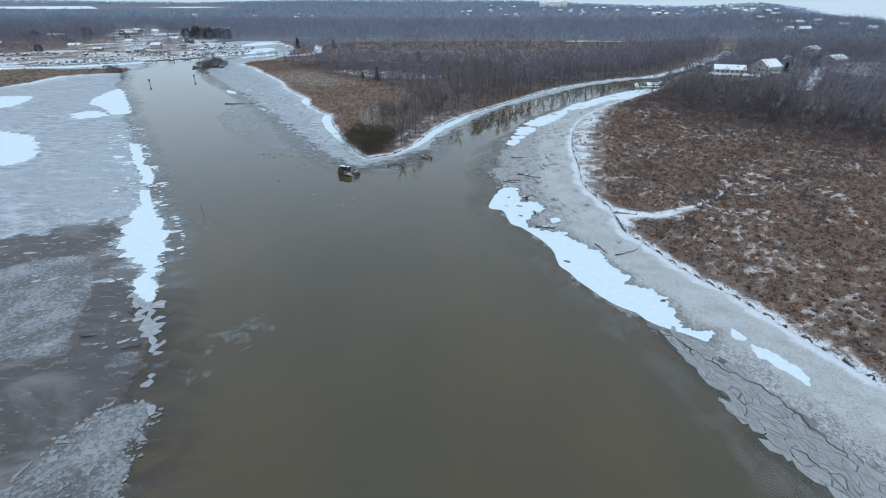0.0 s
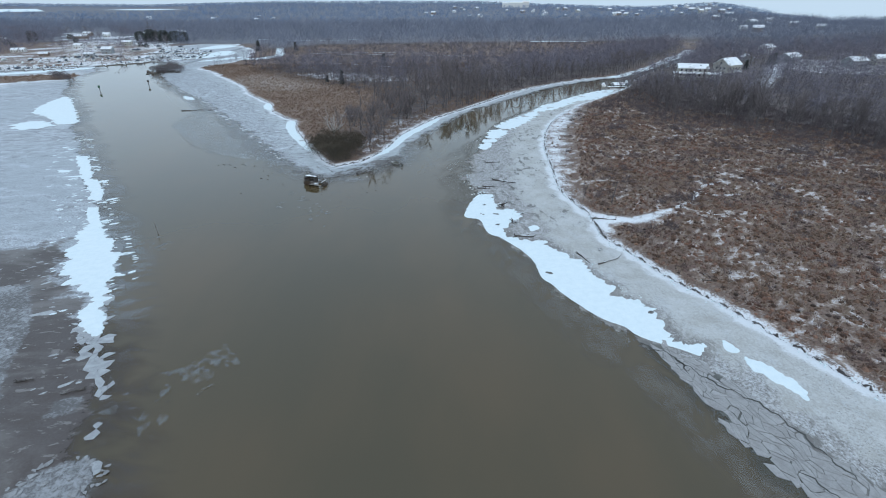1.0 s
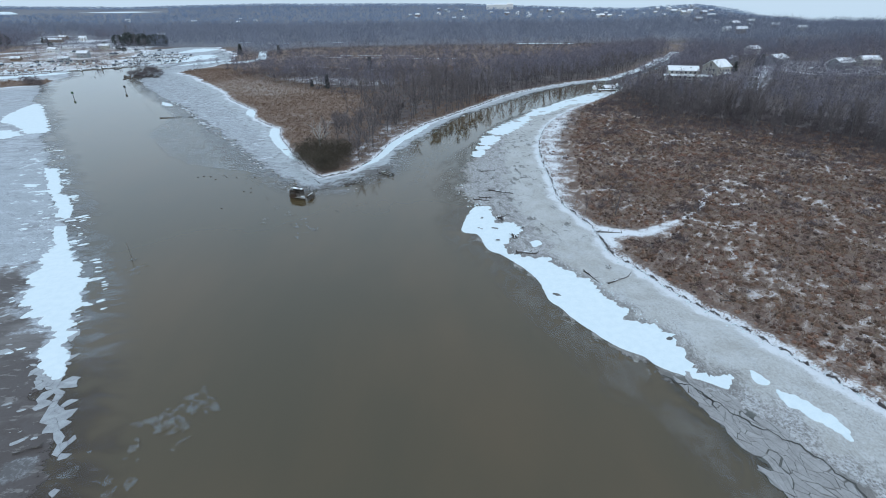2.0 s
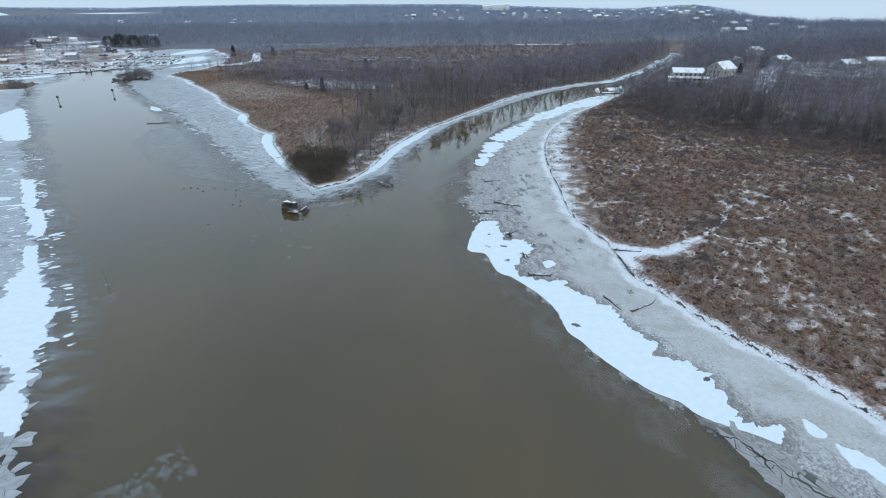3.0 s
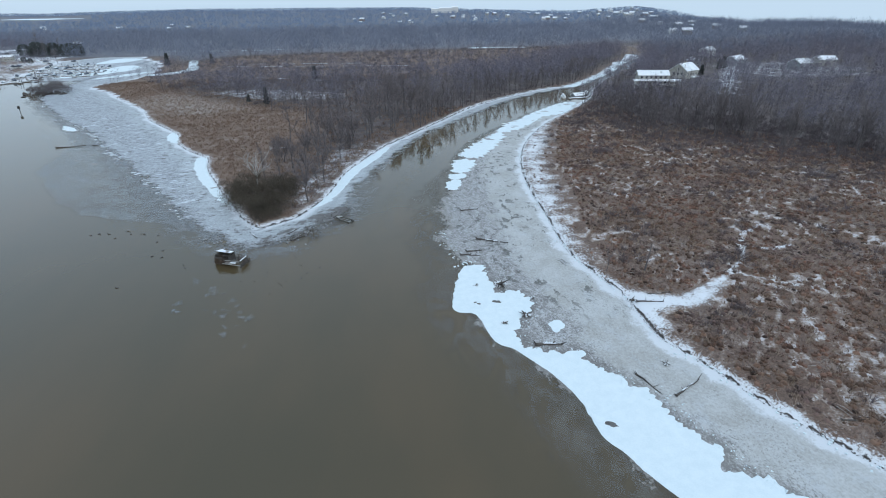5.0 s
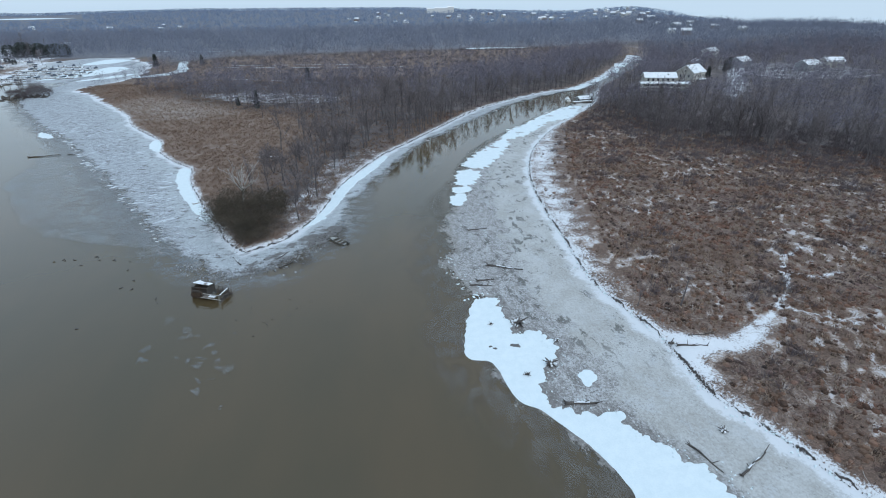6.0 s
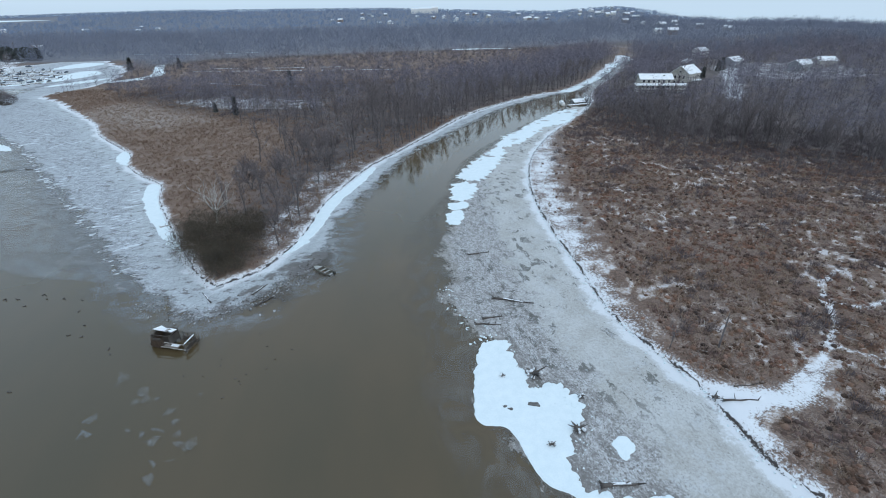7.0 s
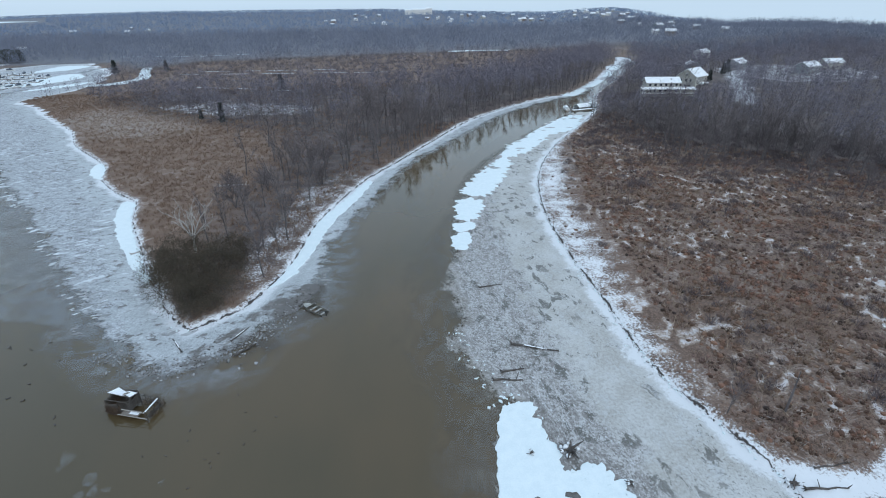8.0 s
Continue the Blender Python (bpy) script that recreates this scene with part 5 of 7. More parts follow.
for _ in range(40):
    m = Matrix.Translation((-185 + rnd.gauss(0, 5), 399.5 + rnd.gauss(0, 3), 0.1)) @ Euler((rnd.random(), rnd.random(), rnd.random() * 6)).to_matrix().to_4x4()
    box(rocks, (rnd.uniform(1.2, 3.6), rnd.uniform(1, 2.4), rnd.uniform(0.6, 1.0)), m, 0.2)
tagged(part("islet_bank", rocks, DRIFTWOOD), "low dark rocky islet with brush in the ice", "islet", kind="structure")


# ---------------------------------------------------------------- shore blind, boat, driftwood
def duck_blind():
    """A small hut on posts with a tilted snowy roof, a low front deck and an open slip of poles beside it."""
    root = thing("hunting_blind", pose(-33.3, 145.0, 0, 0, 0, -22), "weathered wooden hunting blind on posts in the water", "blind")
    rr = random.Random(3)
    for x in (-0.2, 2.7):
        for y in (0.15, 2.2):
            part("post", rod(bmesh.new(), (x, y, -1.2), (x + rr.uniform(-0.06, 0.06), y, 2.2 + 0.05 * y), 0.09, 0.07), BLIND_WOOD, root)
    part("floor", boxed((3.1, 2.3, 0.12), pose(1.25, 1.2, 0.62), 0.02), BLIND_WOOD, root)
    for k in range(9):
        part("back_board", boxed((0.31, 0.05, 1.45 + 0.1 * (k % 3)), pose(0.0 + k * 0.325, 2.2, 1.45, 0, rr.uniform(-2, 2), 0), 0.01), BLIND_WOOD, root)
    for k in range(6):
        part("side_board", boxed((0.05, 0.33, 1.15 + 0.12 * (k % 2)), pose(2.7, 0.35 + 0.36 * k, 1.2, rr.uniform(-2, 2), 0, 0), 0.01), BLIND_WOOD, root)
    for name, size, m, count in (("thatched_side", (0.08, 2.1, 1.35), pose(-0.2, 1.2, 1.3), 420), ("thatched_front", (1.5, 0.08, 1.05), pose(0.5, 0.12, 1.1), 480)):
        wall = part(name, boxed(size, m, 0.02), BLIND_WOOD, root)
        thatch = Wood(len(name))
        for _ in range(count):
            p = m @ Vector((rr.uniform(-0.5, 0.5) * size[0], rr.uniform(-0.5, 0.5) * size[1], -0.5 * size[2] - 0.5))
            p += Vector((rr.gauss(0, 0.13), rr.gauss(0, 0.13), 0))
            thatch.twig(p, p + Vector((rr.gauss(0, 0.22), rr.gauss(0, 0.22), size[2] * rr.uniform(0.7, 1.5))), 0.085)
        new("thatch", thatch.mesh("thatch", STRAW)).parent = wall
    # roof: a tilted sheet that covers the back half
    roof = part("roof", slab([(-0.75, 1.15), (2.75, 0.75), (3.2, 1.75), (0.05, 2.35)], 0.07, 0.01, 2.28), BLIND_WOOD, root)
    roof_snow = slab([(-0.66, 1.19), (1.5, 0.96), (1.85, 1.15), (2.66, 0.86), (3.05, 1.66), (1.9, 1.80), (1.6, 1.62), (0.08, 2.24)], 0.045, 0.03, 2.355)
    part("roof_snow", roof_snow, ROOF_SNOW, roof, "thin snow on the roof")
    part("bare_sheet", slab([(1.42, 1.14), (1.8, 1.08), (2.3, 1.55), (1.85, 1.62)], 0.012, 0.01, 2.398), GREY_WOOD, roof, "bare grey part of the roof sheet")
    for a, b in (((-0.3, 0.2, 2.15), (2.8, 0.15, 2.05)), ((-0.3, 2.2, 2.25), (2.8, 2.2, 2.2)), ((2.72, 0.1, 2.05), (2.72, 2.25, 2.2)), ((-0.2, 0.1, 2.1), (-0.2, 2.25, 2.2))):
        part("roof_beam", rod(bmesh.new(), a, b, 0.06, 0.055, 5), BLIND_WOOD, root)
    # front deck
    part("front_deck", boxed((2.4, 0.85, 0.09), pose(3.1, -0.05, 0.66, 0, 0, -3), 0.01), GREY_WOOD, root)
    part("deck_snow", boxed((1.25, 0.5, 0.05), pose(3.55, -0.05, 0.73, 0, 0, -3), 0.015), ROOF_SNOW, root, "snow on the deck board")
    part("front_beam", rod(bmesh.new(), (1.4, -0.35, 0.5), (5.75, -0.6, 0.5), 0.07, 0.06, 5), PALE_BARK, root, "pale bare front beam")
    part("deck_rail", rod(bmesh.new(), (2.0, -0.2, 1.25), (5.3, -0.4, 1.25), 0.05, 0.045, 5), PALE_BARK, root)
    # slip
    for x, y, top in ((5.3, -0.42, 1.5), (5.45, 2.05, 1.75), (4.2, 2.3, 1.5), (5.75, -0.62, 0.75), (3.4, 2.3, 1.7), (5.5, 0.9, 1.3)):
        part("slip_post", rod(bmesh.new(), (x, y, -1.2), (x + rr.uniform(-0.15, 0.15), y, top), 0.07, 0.055), BLIND_WOOD, root)
    for a, b in (((2.7, 2.25, 1.5), (5.5, 2.05, 1.55)), ((5.3, -0.4, 0.6), (5.45, 2.05, 0.7)), ((2.7, 2.25, 0.8), (5.45, 2.1, 0.75)), ((5.3, -0.4, 1.2), (5.7, 2.4, 0.2)), ((3.4, 2.3, 0.3), (5.45, 2.1, 1.6))):
        part("rail", rod(bmesh.new(), a, b, 0.05, 0.04, 5), BLIND_WOOD, root)
    part("top_rail", boxed((0.17, 2.55, 0.1), pose(5.37, 0.82, 1.42, 3, 0, -2), 0.02), ROOF_SNOW, root, "snow-covered rail")
    part("end_board", boxed((0.06, 2.1, 0.5), pose(5.5, 0.9, 0.45, 0, 4, -2), 0.01), BLIND_WOOD, root)
    brush = Wood(44)
    for _ in range(230):
        p = Vector((rr.uniform(2.8, 5.7), rr.gauss(2.5, 0.3), -0.1)) if rr.random() < 0.75 else Vector((rr.gauss(5.6, 0.2), rr.uniform(-0.5, 2.2), -0.1))
        brush.twig(p, p + Vector((rr.gauss(0, 0.3), rr.gauss(0, 0.25), rr.uniform(0.5, 1.7))), 0.04)
    new("brush_screen", brush.mesh("brush_screen", STRAW)).parent = root
    return root


def decoy_form(seed):
    """A plain low float, rounded at one end and drawn up at the other."""
    bm, rings, k = bmesh.new(), [], 1 + 0.15 * math.sin(seed)
    for x, w, h in ((-0.34, 0.03, 0.16), (-0.24, 0.11, 0.15), (0.0, 0.15, 0.17), (0.18, 0.10, 0.16), (0.26, 0.06, 0.30), (0.34, 0.04, 0.27)):
        rings.append([bm.verts.new((x * k, w * math.cos(t * 1.0472), h * 0.5 + h * 0.55 * math.sin(t * 1.0472))) for t in range(6)])
    for a, b in zip(rings, rings[1:]):
        for i in range(6):
            bm.faces.new((a[i], a[(i + 1) % 6], b[(i + 1) % 6], b[i]))
    bm.faces.new(rings[0])
    bm.faces.new(rings[-1])
    bmesh.ops.recalc_face_normals(bm, faces=bm.faces)
    me = bpy.data.meshes.new("floating_decoy")
    bm.to_mesh(me)
    bm.free()
    me.materials.append(DRIFTWOOD)
    return me


DECOYS = [decoy_form(k) for k in range(3)]
for k, (x, y) in enumerate([(-64.9, 165.6), (-63.4, 166.2), (-62.9, 165.7), (-61.4, 165.9), (-61.0, 165.6), (-57.4, 166.4), (-56.8, 166.0), (-56.1, 164.6), (-58.8, 162.8), (-53.2, 164.0), (-52.8, 163.6), (-49.7, 162.6), (-47.6, 163.9),
                            (-48.8, 158.8), (-44.4, 158.7), (-46.2, 153.9), (-45.4, 150.4), (-40, 146), (-39.4, 144.6), (-49.6, 138.7), (-47.5, 151.4), (-18.6, 146.1), (-18.1, 144.8), (-16.8, 141.2), (-16.4, 135.8), (-22.9, 138), (-24.9, 136.2),
                            (-20.4, 134.6), (-19.8, 134), (-19.6, 133.3), (-19.1, 135.2), (-15.4, 137.7), (-23, 139.6), (-27.5, 136.8), (-13.0, 139.5), (-21.5, 131.0)]):
    ob = new("floating_decoy", DECOYS[k % 3])
    ob.matrix_world = pose(x, y, 0, 0, 0, 47 * k) @ Matrix.Scale(0.68 if x < -38 else 0.42, 4)
    tagged(ob, "small dark decoy floating on the still water" if x < -38 else "tiny dark float on the still water before the blind", "decoy", "floating decoys")


duck_blind()


def jon_boat():
    """Open flat-bottomed boat with bow deck, thwarts and an outboard motor."""
    root = thing("motor_boat", pose(-6.5, 161.3, 0.0, 0, 0, 132), "small open camouflage motor boat moored at the ice edge", "boat")
    bm = bmesh.new()
    rings = []
    for x, half, floor in ((0, 0.85, -0.12), (1.4, 0.92, -0.15), (3.0, 0.90, -0.13), (4.2, 0.70, -0.02), (5.0, 0.36, 0.2), (5.25, 0.08, 0.38)):
        sheer = 0.52 + 0.05 * max(0, x - 2)
        ring = [(x, -half, sheer), (x, -half * 0.82, floor), (x, half * 0.82, floor), (x, half, sheer), (x, half - 0.06, sheer), (x, half * 0.78, floor + 0.08), (x, -half * 0.78, floor + 0.08), (x, -half + 0.06, sheer)]
        rings.append([bm.verts.new(p) for p in ring])
    for a, b in zip(rings, rings[1:]):
        for i in range(8):
            bm.faces.new((a[i], a[(i + 1) % 8], b[(i + 1) % 8], b[i]))
    bm.faces.new(rings[0])
    bm.faces.new(rings[-1])
    bmesh.ops.recalc_face_normals(bm, faces=bm.faces)
    part("hull", bm, ALUMINIUM, root)
    deck = slab([(3.7, -0.72), (4.9, -0.36), (5.15, 0), (4.9, 0.36), (3.7, 0.72)], 0.05, 0.01, 0.5)
    part("bow_deck", deck, BOAT_DECK, root, "pale grey bow deck")
    for x in (0.35, 1.7, 2.8):
        part("bench", boxed((0.34, 1.6, 0.06), pose(x, 0, 0.36), 0.01), BOAT_DECK, root)
    part("gear_bag", boxed((0.6, 0.5, 0.3), pose(2.2, 0.3, 0.2), 0.08), STRAW, root)
    motor = part("outboard_motor", boxed((0.42, 0.34, 0.5), pose(-0.25, 0, 0.78, 0, 12, 0), 0.09), TAR, root, "black outboard motor")
    part("motor_leg", boxed((0.16, 0.12, 0.9), pose(-0.28, 0, 0.15), 0.02), TAR, motor)
    part("tiller", rod(bmesh.new(), (-0.1, 0, 0.7), (0.45, 0.05, 0.74), 0.03, 0.025, 5), TAR, motor)


jon_boat()


def log(a, b, r, label, branches=2, snow=False, material=DRIFTWOOD):
    """A fallen trunk with a broken root end and stubs, half frozen in."""
    a, b = Vector((*a, 0)), Vector((*b, 0))
    rr = random.Random(int(a.x * 31 + a.y))
    m, length = Matrix.Translation((a.x, a.y, max(0.05, ground_at(a.x, a.y)) + r * 0.5)) @ Matrix.Rotation(math.atan2(b.y - a.y, b.x - a.x), 4, "Z"), (b - a).length
    root = thing("driftwood_log", m, label, "log", "driftwood logs")
    bm, p, rad = bmesh.new(), Vector((0, 0, 0)), r
    for k in range(4):
        q = Vector((length * (k + 1) / 4, rr.gauss(0, 0.05 * length * 0.4), rr.uniform(-0.05, 0.12)))
        rod(bm, p, q, rad, rad * 0.8, 7)
        p, rad = q, rad * 0.8
    part("trunk", bm, material, root)
    for _ in range(branches):
        x = rr.uniform(0.3, 1) * length
        part("branch", rod(bmesh.new(), (x, 0, 0), (x + rr.uniform(-0.2, 0.8), rr.uniform(-0.9, 0.9), rr.uniform(0.25, 0.9)), r * 0.45, r * 0.15, 5), material, root)
    for k in range(6):
        t = k * 1.05
        part("root", rod(bmesh.new(), (0.1, 0, 0), (-0.35, math.cos(t) * r * 2.2, math.sin(t) * r * 2.0 + 0.1), r * 0.5, r * 0.15, 5), material, root)
    if snow:
        part("snow_cap", boxed((length * 0.5, r * 1.1, 0.06), pose(length * 0.5, 0, r * 0.85, 0, 2, 0), 0.02), ROOF_SNOW, root, "strip of snow")


for a, b, r, n, snow in (((20.5, 146.2), (26.5, 142.8), 0.22, 3, True), ((17, 140.6), (20.2, 140.5), 0.18, 2, False), ((15.4, 139.3), (19.2, 138.4), 0.17, 3, False),
                         ((20.8, 163.6), (25.1, 163.6), 0.14, 3, False), ((20.1, 107.5), (24.1, 106.8), 0.26, 3, True), ((31.4, 98.4), (32.7, 94.3), 0.14, 1, False),
                         ((34.4, 93.6), (39.1, 95.8), 0.15, 2, True), ((41, 115.1), (45.2, 114.1), 0.16, 3, False), ((44.2, 117), (48.5, 116.6), 0.10, 2, False),
                         ((-112.6, 255.2), (-103, 255.7), 0.2, 3, False), ((-100.5, 255.9), (-98, 255.5), 0.16, 1, False), ((-19.5, 153.5), (-16.8, 155.8), 0.2, 3, False),
                         ((-27.5, 156.5), (-29.5, 160.3), 0.12, 0, True), ((-20.6, 157.5), (-18.4, 160.8), 0.12, 2, True), ((51.2, 85.4), (55.5, 84.5), 0.13, 2, False),
                         ((-47, 62), (-49.4, 61), 0.15, 1, False), ((-63.5, 51.2), (-60.6, 51.8), 0.16, 2, False), ((-57, 64), (-55, 64.3), 0.16, 1, False)):
    log(a, b, r, "dark wet driftwood log frozen into the river ice" if not snow else "driftwood log in the ice with a strip of snow", n, snow)
log((-33.6, 234), (-25.8, 233), 0.3, "pale fallen trunk among brush on the point", 3, True, PALE_BARK)
log((-45, 194.3), (-37.5, 198.4), 0.2, "long pale fallen trunk at the reed edge", 2, True, PALE_BARK)


def stump(x, y, scale):
    root = thing("root_stump", pose(x, y, 0.05, 0, 0, 50 * x) @ Matrix.Scale(scale, 4), "tangled root stump frozen into the ice", "stump", "root stumps in the ice")
    rr = random.Random(int(x * 7))
    for name, n, mat in (("root", 14, DRIFTWOOD), ("snow_clump", 7, ROOF_SNOW)):
        for _ in range(n):
            t, l, bm = rr.uniform(0, 6.283), rr.uniform(0.5, 1.2), bmesh.new()
            if mat is DRIFTWOOD:
                rod(bm, (0, 0, 0.25), (math.cos(t) * l, math.sin(t) * l, rr.uniform(0, 0.7)), 0.14, 0.03, 5)
            else:
                bmesh.ops.create_icosphere(bm, subdivisions=1, radius=rr.uniform(0.10, 0.24), matrix=pose(math.cos(t) * l * 0.6, math.sin(t) * l * 0.6, rr.uniform(0.15, 0.5)))
            part(name, bm, mat, root)


for x, y, s in ((21.2, 115.3, 1.1), (19.9, 125.8, 1.5), (17.2, 113.9, 0.6), (15.5, 126.5, 0.5), (24.2, 120.3, 0.6), (36.7, 99.5, 0.7), (40.6, 116.2, 0.9)):
    stump(x, y, s)


def leaning_stem(x, y, tall, lean, label):
    root = thing("dead_stem", pose(x, y, ground_at(x, y), 0, lean, 30), label, "dead tree")
    bm = bmesh.new()
    rod(bm, (0, 0, -0.3), (0.05, 0, tall * 0.55), 0.16, 0.12, 7)
    rod(bm, (0.05, 0, tall * 0.55), (0.2, 0.05, tall), 0.12, 0.05, 7)
    part("trunk", bm, BARK, root)
    for z in (0.45, 0.6, 0.75, 0.85):
        part("branch", rod(bmesh.new(), (0.05, 0, tall * z), (0.6 * math.cos(z * 19), 0.6 * math.sin(z * 19), tall * z + 0.5), 0.04, 0.015, 4), BARK, root)


leaning_stem(47.8, 124.6, 5.6, 10, "broken leaning dead stem at the marsh edge")


def channel_marker(x, y, board):
    root = thing("channel_marker", pose(x, y, 0, 0, 0, 200), "tall dark post with a small board in the channel", "marker", "channel markers")
    part("post", rod(bmesh.new(), (0, 0, -1.5), (0, 0, 3.0), 0.17, 0.14, 8), TAR, root)
    part("board", boxed((1.1, 0.08, 1.1), pose(0, 0.2, 2.6), 0.03), board, root)
    part("cross_bar", boxed((1.2, 0.1, 0.14), pose(0, 0.12, 2.0), 0.02), TAR, root)


channel_marker(-184, 316.5, SIGN_GREEN)
channel_marker(-166, 337, TAR)
root = thing("lone_stake", pose(-60, 113, 0, 0, -4, 0), "thin weathered stake leaning in the water", "stake")
part("pole", rod(bmesh.new(), (0, 0, -1), (0, 0, 3.0), 0.08, 0.06, 6), GREY_WOOD, root)


# ---------------------------------------------------------------- houses
def gable(w, d, z, rise, over, thick):
    """A gable roof of two thick slopes with its ridge along x."""
    bm = bmesh.new()
    prof = [(-d / 2 - over, z - rise * over / (d / 2)), (0, z + rise), (d / 2 + over, z - rise * over / (d / 2))]
    ends = []
    for x in (-w / 2 - over, w / 2 + over):
        ends.append([bm.verts.new((x, y, h)) for y, h in prof] + [bm.verts.new((x, y, h + thick)) for y, h in reversed(prof)])
    a, b = ends
    for i in range(6):
        bm.faces.new((a[i], a[(i + 1) % 6], b[(i + 1) % 6], b[i]))
    bm.faces.new(a)
    bm.faces.new(b)
    bmesh.ops.recalc_face_normals(bm, faces=bm.faces)
    return bm


def walls(w, d, h, rise, m=Matrix()):
    """Walls of a house with pointed gable ends."""
    bm = bmesh.new()
    prof = [(-d / 2, -1.5), (d / 2, -1.5), (d / 2, h), (0, h + rise), (-d / 2, h)]
    a, b = [[bm.verts.new(m @ Vector((x, y, z))) for y, z in prof] for x in (-w / 2, w / 2)]
    for i in range(5):
        bm.faces.new((a[i], a[(i + 1) % 5], b[(i + 1) % 5], b[i]))
    bm.faces.new(a)
    bm.faces.new(b)
    bmesh.ops.recalc_face_normals(bm, faces=bm.faces)
    return bm


def window(parent, x, y, z, w, h, along_x=True, trim=None):
    """A framed pane on a wall that faces -y (along_x) or the x direction."""
    turn = 0 if along_x else 90
    frame_part = part("window", boxed((w + 0.24, 0.10, h + 0.24), pose(x, y, z, 0, 0, turn), 0.02), trim or WHITE_SIDING, parent, "white window frame")
    part("pane", boxed((w, 0.13, h), pose(x, y, z, 0, 0, turn), 0.01), GLASS, frame_part, "dark window pane")


def house(x, y, turn, w, d, h, rise, siding, label, sink=0.0, detail=2, chimney=True, group="houses on the hills"):
    root = thing("house", pose(x, y, ground_at(x, y) - sink, 0, 0, turn) @ Matrix.Scale(0.74 if group == "marina buildings" else 1.0, 4), label, "house", group)
    part("house_body", walls(w, d, h, rise), siding, root)
    roof = part("roof", gable(w, d, h, rise, 0.5, 0.22), ROOF_SNOW, root, "snow-covered gable roof")
    if chimney:
        part("chimney", boxed((0.8, 0.8, 1.9), pose(w * 0.22, 0.4, h + rise + 0.3), 0.05), BROWN_SIDING, roof, "brick-brown chimney")
    n = max(2, int(w / 3.2))
    for floor in range(1 if h < 4 else 2):
        for k in range(n):
            window(root, -w / 2 + (k + 0.5) * w / n, -d / 2, 1.6 + 2.9 * floor, 1.1, 1.3)
        if detail > 1:
            for s in (-1, 1):
                window(root, s * w / 2, -d * 0.2, 1.6 + 2.9 * floor, 1.0, 1.2, False)
    part("door", boxed((1.0, 0.12, 2.1), pose(-w * 0.08, -d / 2, 0.95), 0.02), BROWN_SIDING, root)
    return root


# the creek house: two storeys above a wide porch and deck
root = thing("creek_house", pose(171, 330, 1.6, 0, 0, -17), "long cream two-storey house with a snowy porch roof", "house")
part("lower_storey", walls(17.5, 9, 4.6, 0.1), SIDING, root)
part("upper_storey", walls(16.5, 8, 7.4, 2.0), SIDING, root)
part("roof", gable(16.5, 8, 7.4, 2.0, 0.7, 0.25), ROOF_SNOW, root, "snow-covered gable roof")
porch = part("porch_roof", boxed((26, 4.6, 0.3), pose(1.5, -6.4, 4.75, 6, 0, 0), 0.05), ROOF_SNOW, root, "snow-covered porch roof")
for k in range(9):
    part("porch_post", boxed((0.22, 0.22, 4.6), pose(-11 + k * 3.1, -8.4, 2.2), 0.02), WHITE_SIDING, porch)
part("deck", boxed((26, 4.6, 0.25), pose(1.5, -6.4, 2.0), 0.03), GREY_WOOD, root)
for k in range(3):
    part("deck_rail", boxed((26, 0.08, 0.1), pose(1.5, -8.6, 2.45 + 0.3 * k), 0.01), WHITE_SIDING, root)
for k in range(6):
    window(root, -6.6 + 2.65 * k, -4.0, 6.1, 1.2, 1.4)
    window(root, -6.6 + 2.65 * k, -4.5, 3.4, 1.2, 1.4)
part("skylight", boxed((0.9, 0.7, 0.12), pose(4.2, -2.0, 8.75, 27, 0, 0), 0.02), GLASS, root)
part("annex", walls(7, 7, 4.0, 0.8, pose(12.5, -2.5, 0)), SIDING, root)
annex = gable(7, 7, 4.0, 0.8, 0.5, 0.22)
annex.transform(pose(12.5, -2.5, 0))
part("annex_roof", annex, ROOF_SNOW, root, "snow-covered annex roof")

# the tall gabled house beside it
root = thing("gabled_house", pose(206, 351, 1.4, 0, 0, 27), "tall cream gabled house with snow on its roof", "house")
part("house_body", walls(14, 11, 7.0, 3.8), SIDING, root)
part("roof", gable(14, 11, 7.0, 3.8, 0.5, 0.25), ROOF_SNOW, root, "snow-covered gable roof")
for z in (1.8, 4.8):
    for y in (-2.6, 0, 2.6):
        window(root, -7, y, z, 1.1, 1.4, False)
    for x in (-4.5, -1.5, 1.5, 4.5):
        window(root, x, -5.5, z, 1.1, 1.4)
window(root, -7, 0, 7.8, 0.9, 1.1, False)
part("side_porch", boxed((8, 3, 0.25), pose(1, -6.4, 3.2, 8, 0, 0), 0.04), ROOF_SNOW, root, "snow-covered porch roof")
for x in (-2.6, 1, 4.6):
    part("porch_post", boxed((0.2, 0.2, 3.2), pose(x, -7.6, 1.5), 0.02), WHITE_SIDING, root)
part("chimney", boxed((0.9, 0.9, 2.4), pose(3, 1.5, 10.2), 0.05), BROWN_SIDING, root)

for args in ((300, 424, 30, 18, 10, 4.6, 2.6, GREY_SIDING), (272, 436, 70, 11, 8, 3.4, 2.2, GREY_SIDING),
             (330, 500, 20, 12, 9, 5.4, 2.5, WHITE_SIDING), (322, 384, 15, 15, 9, 4.8, 2.6, GREY_SIDING), (350, 392, -10, 13, 9, 4.6, 2.4, SIDING)):
    house(*args, "house with a snowy roof among bare trees near the creek", group="houses near the creek")

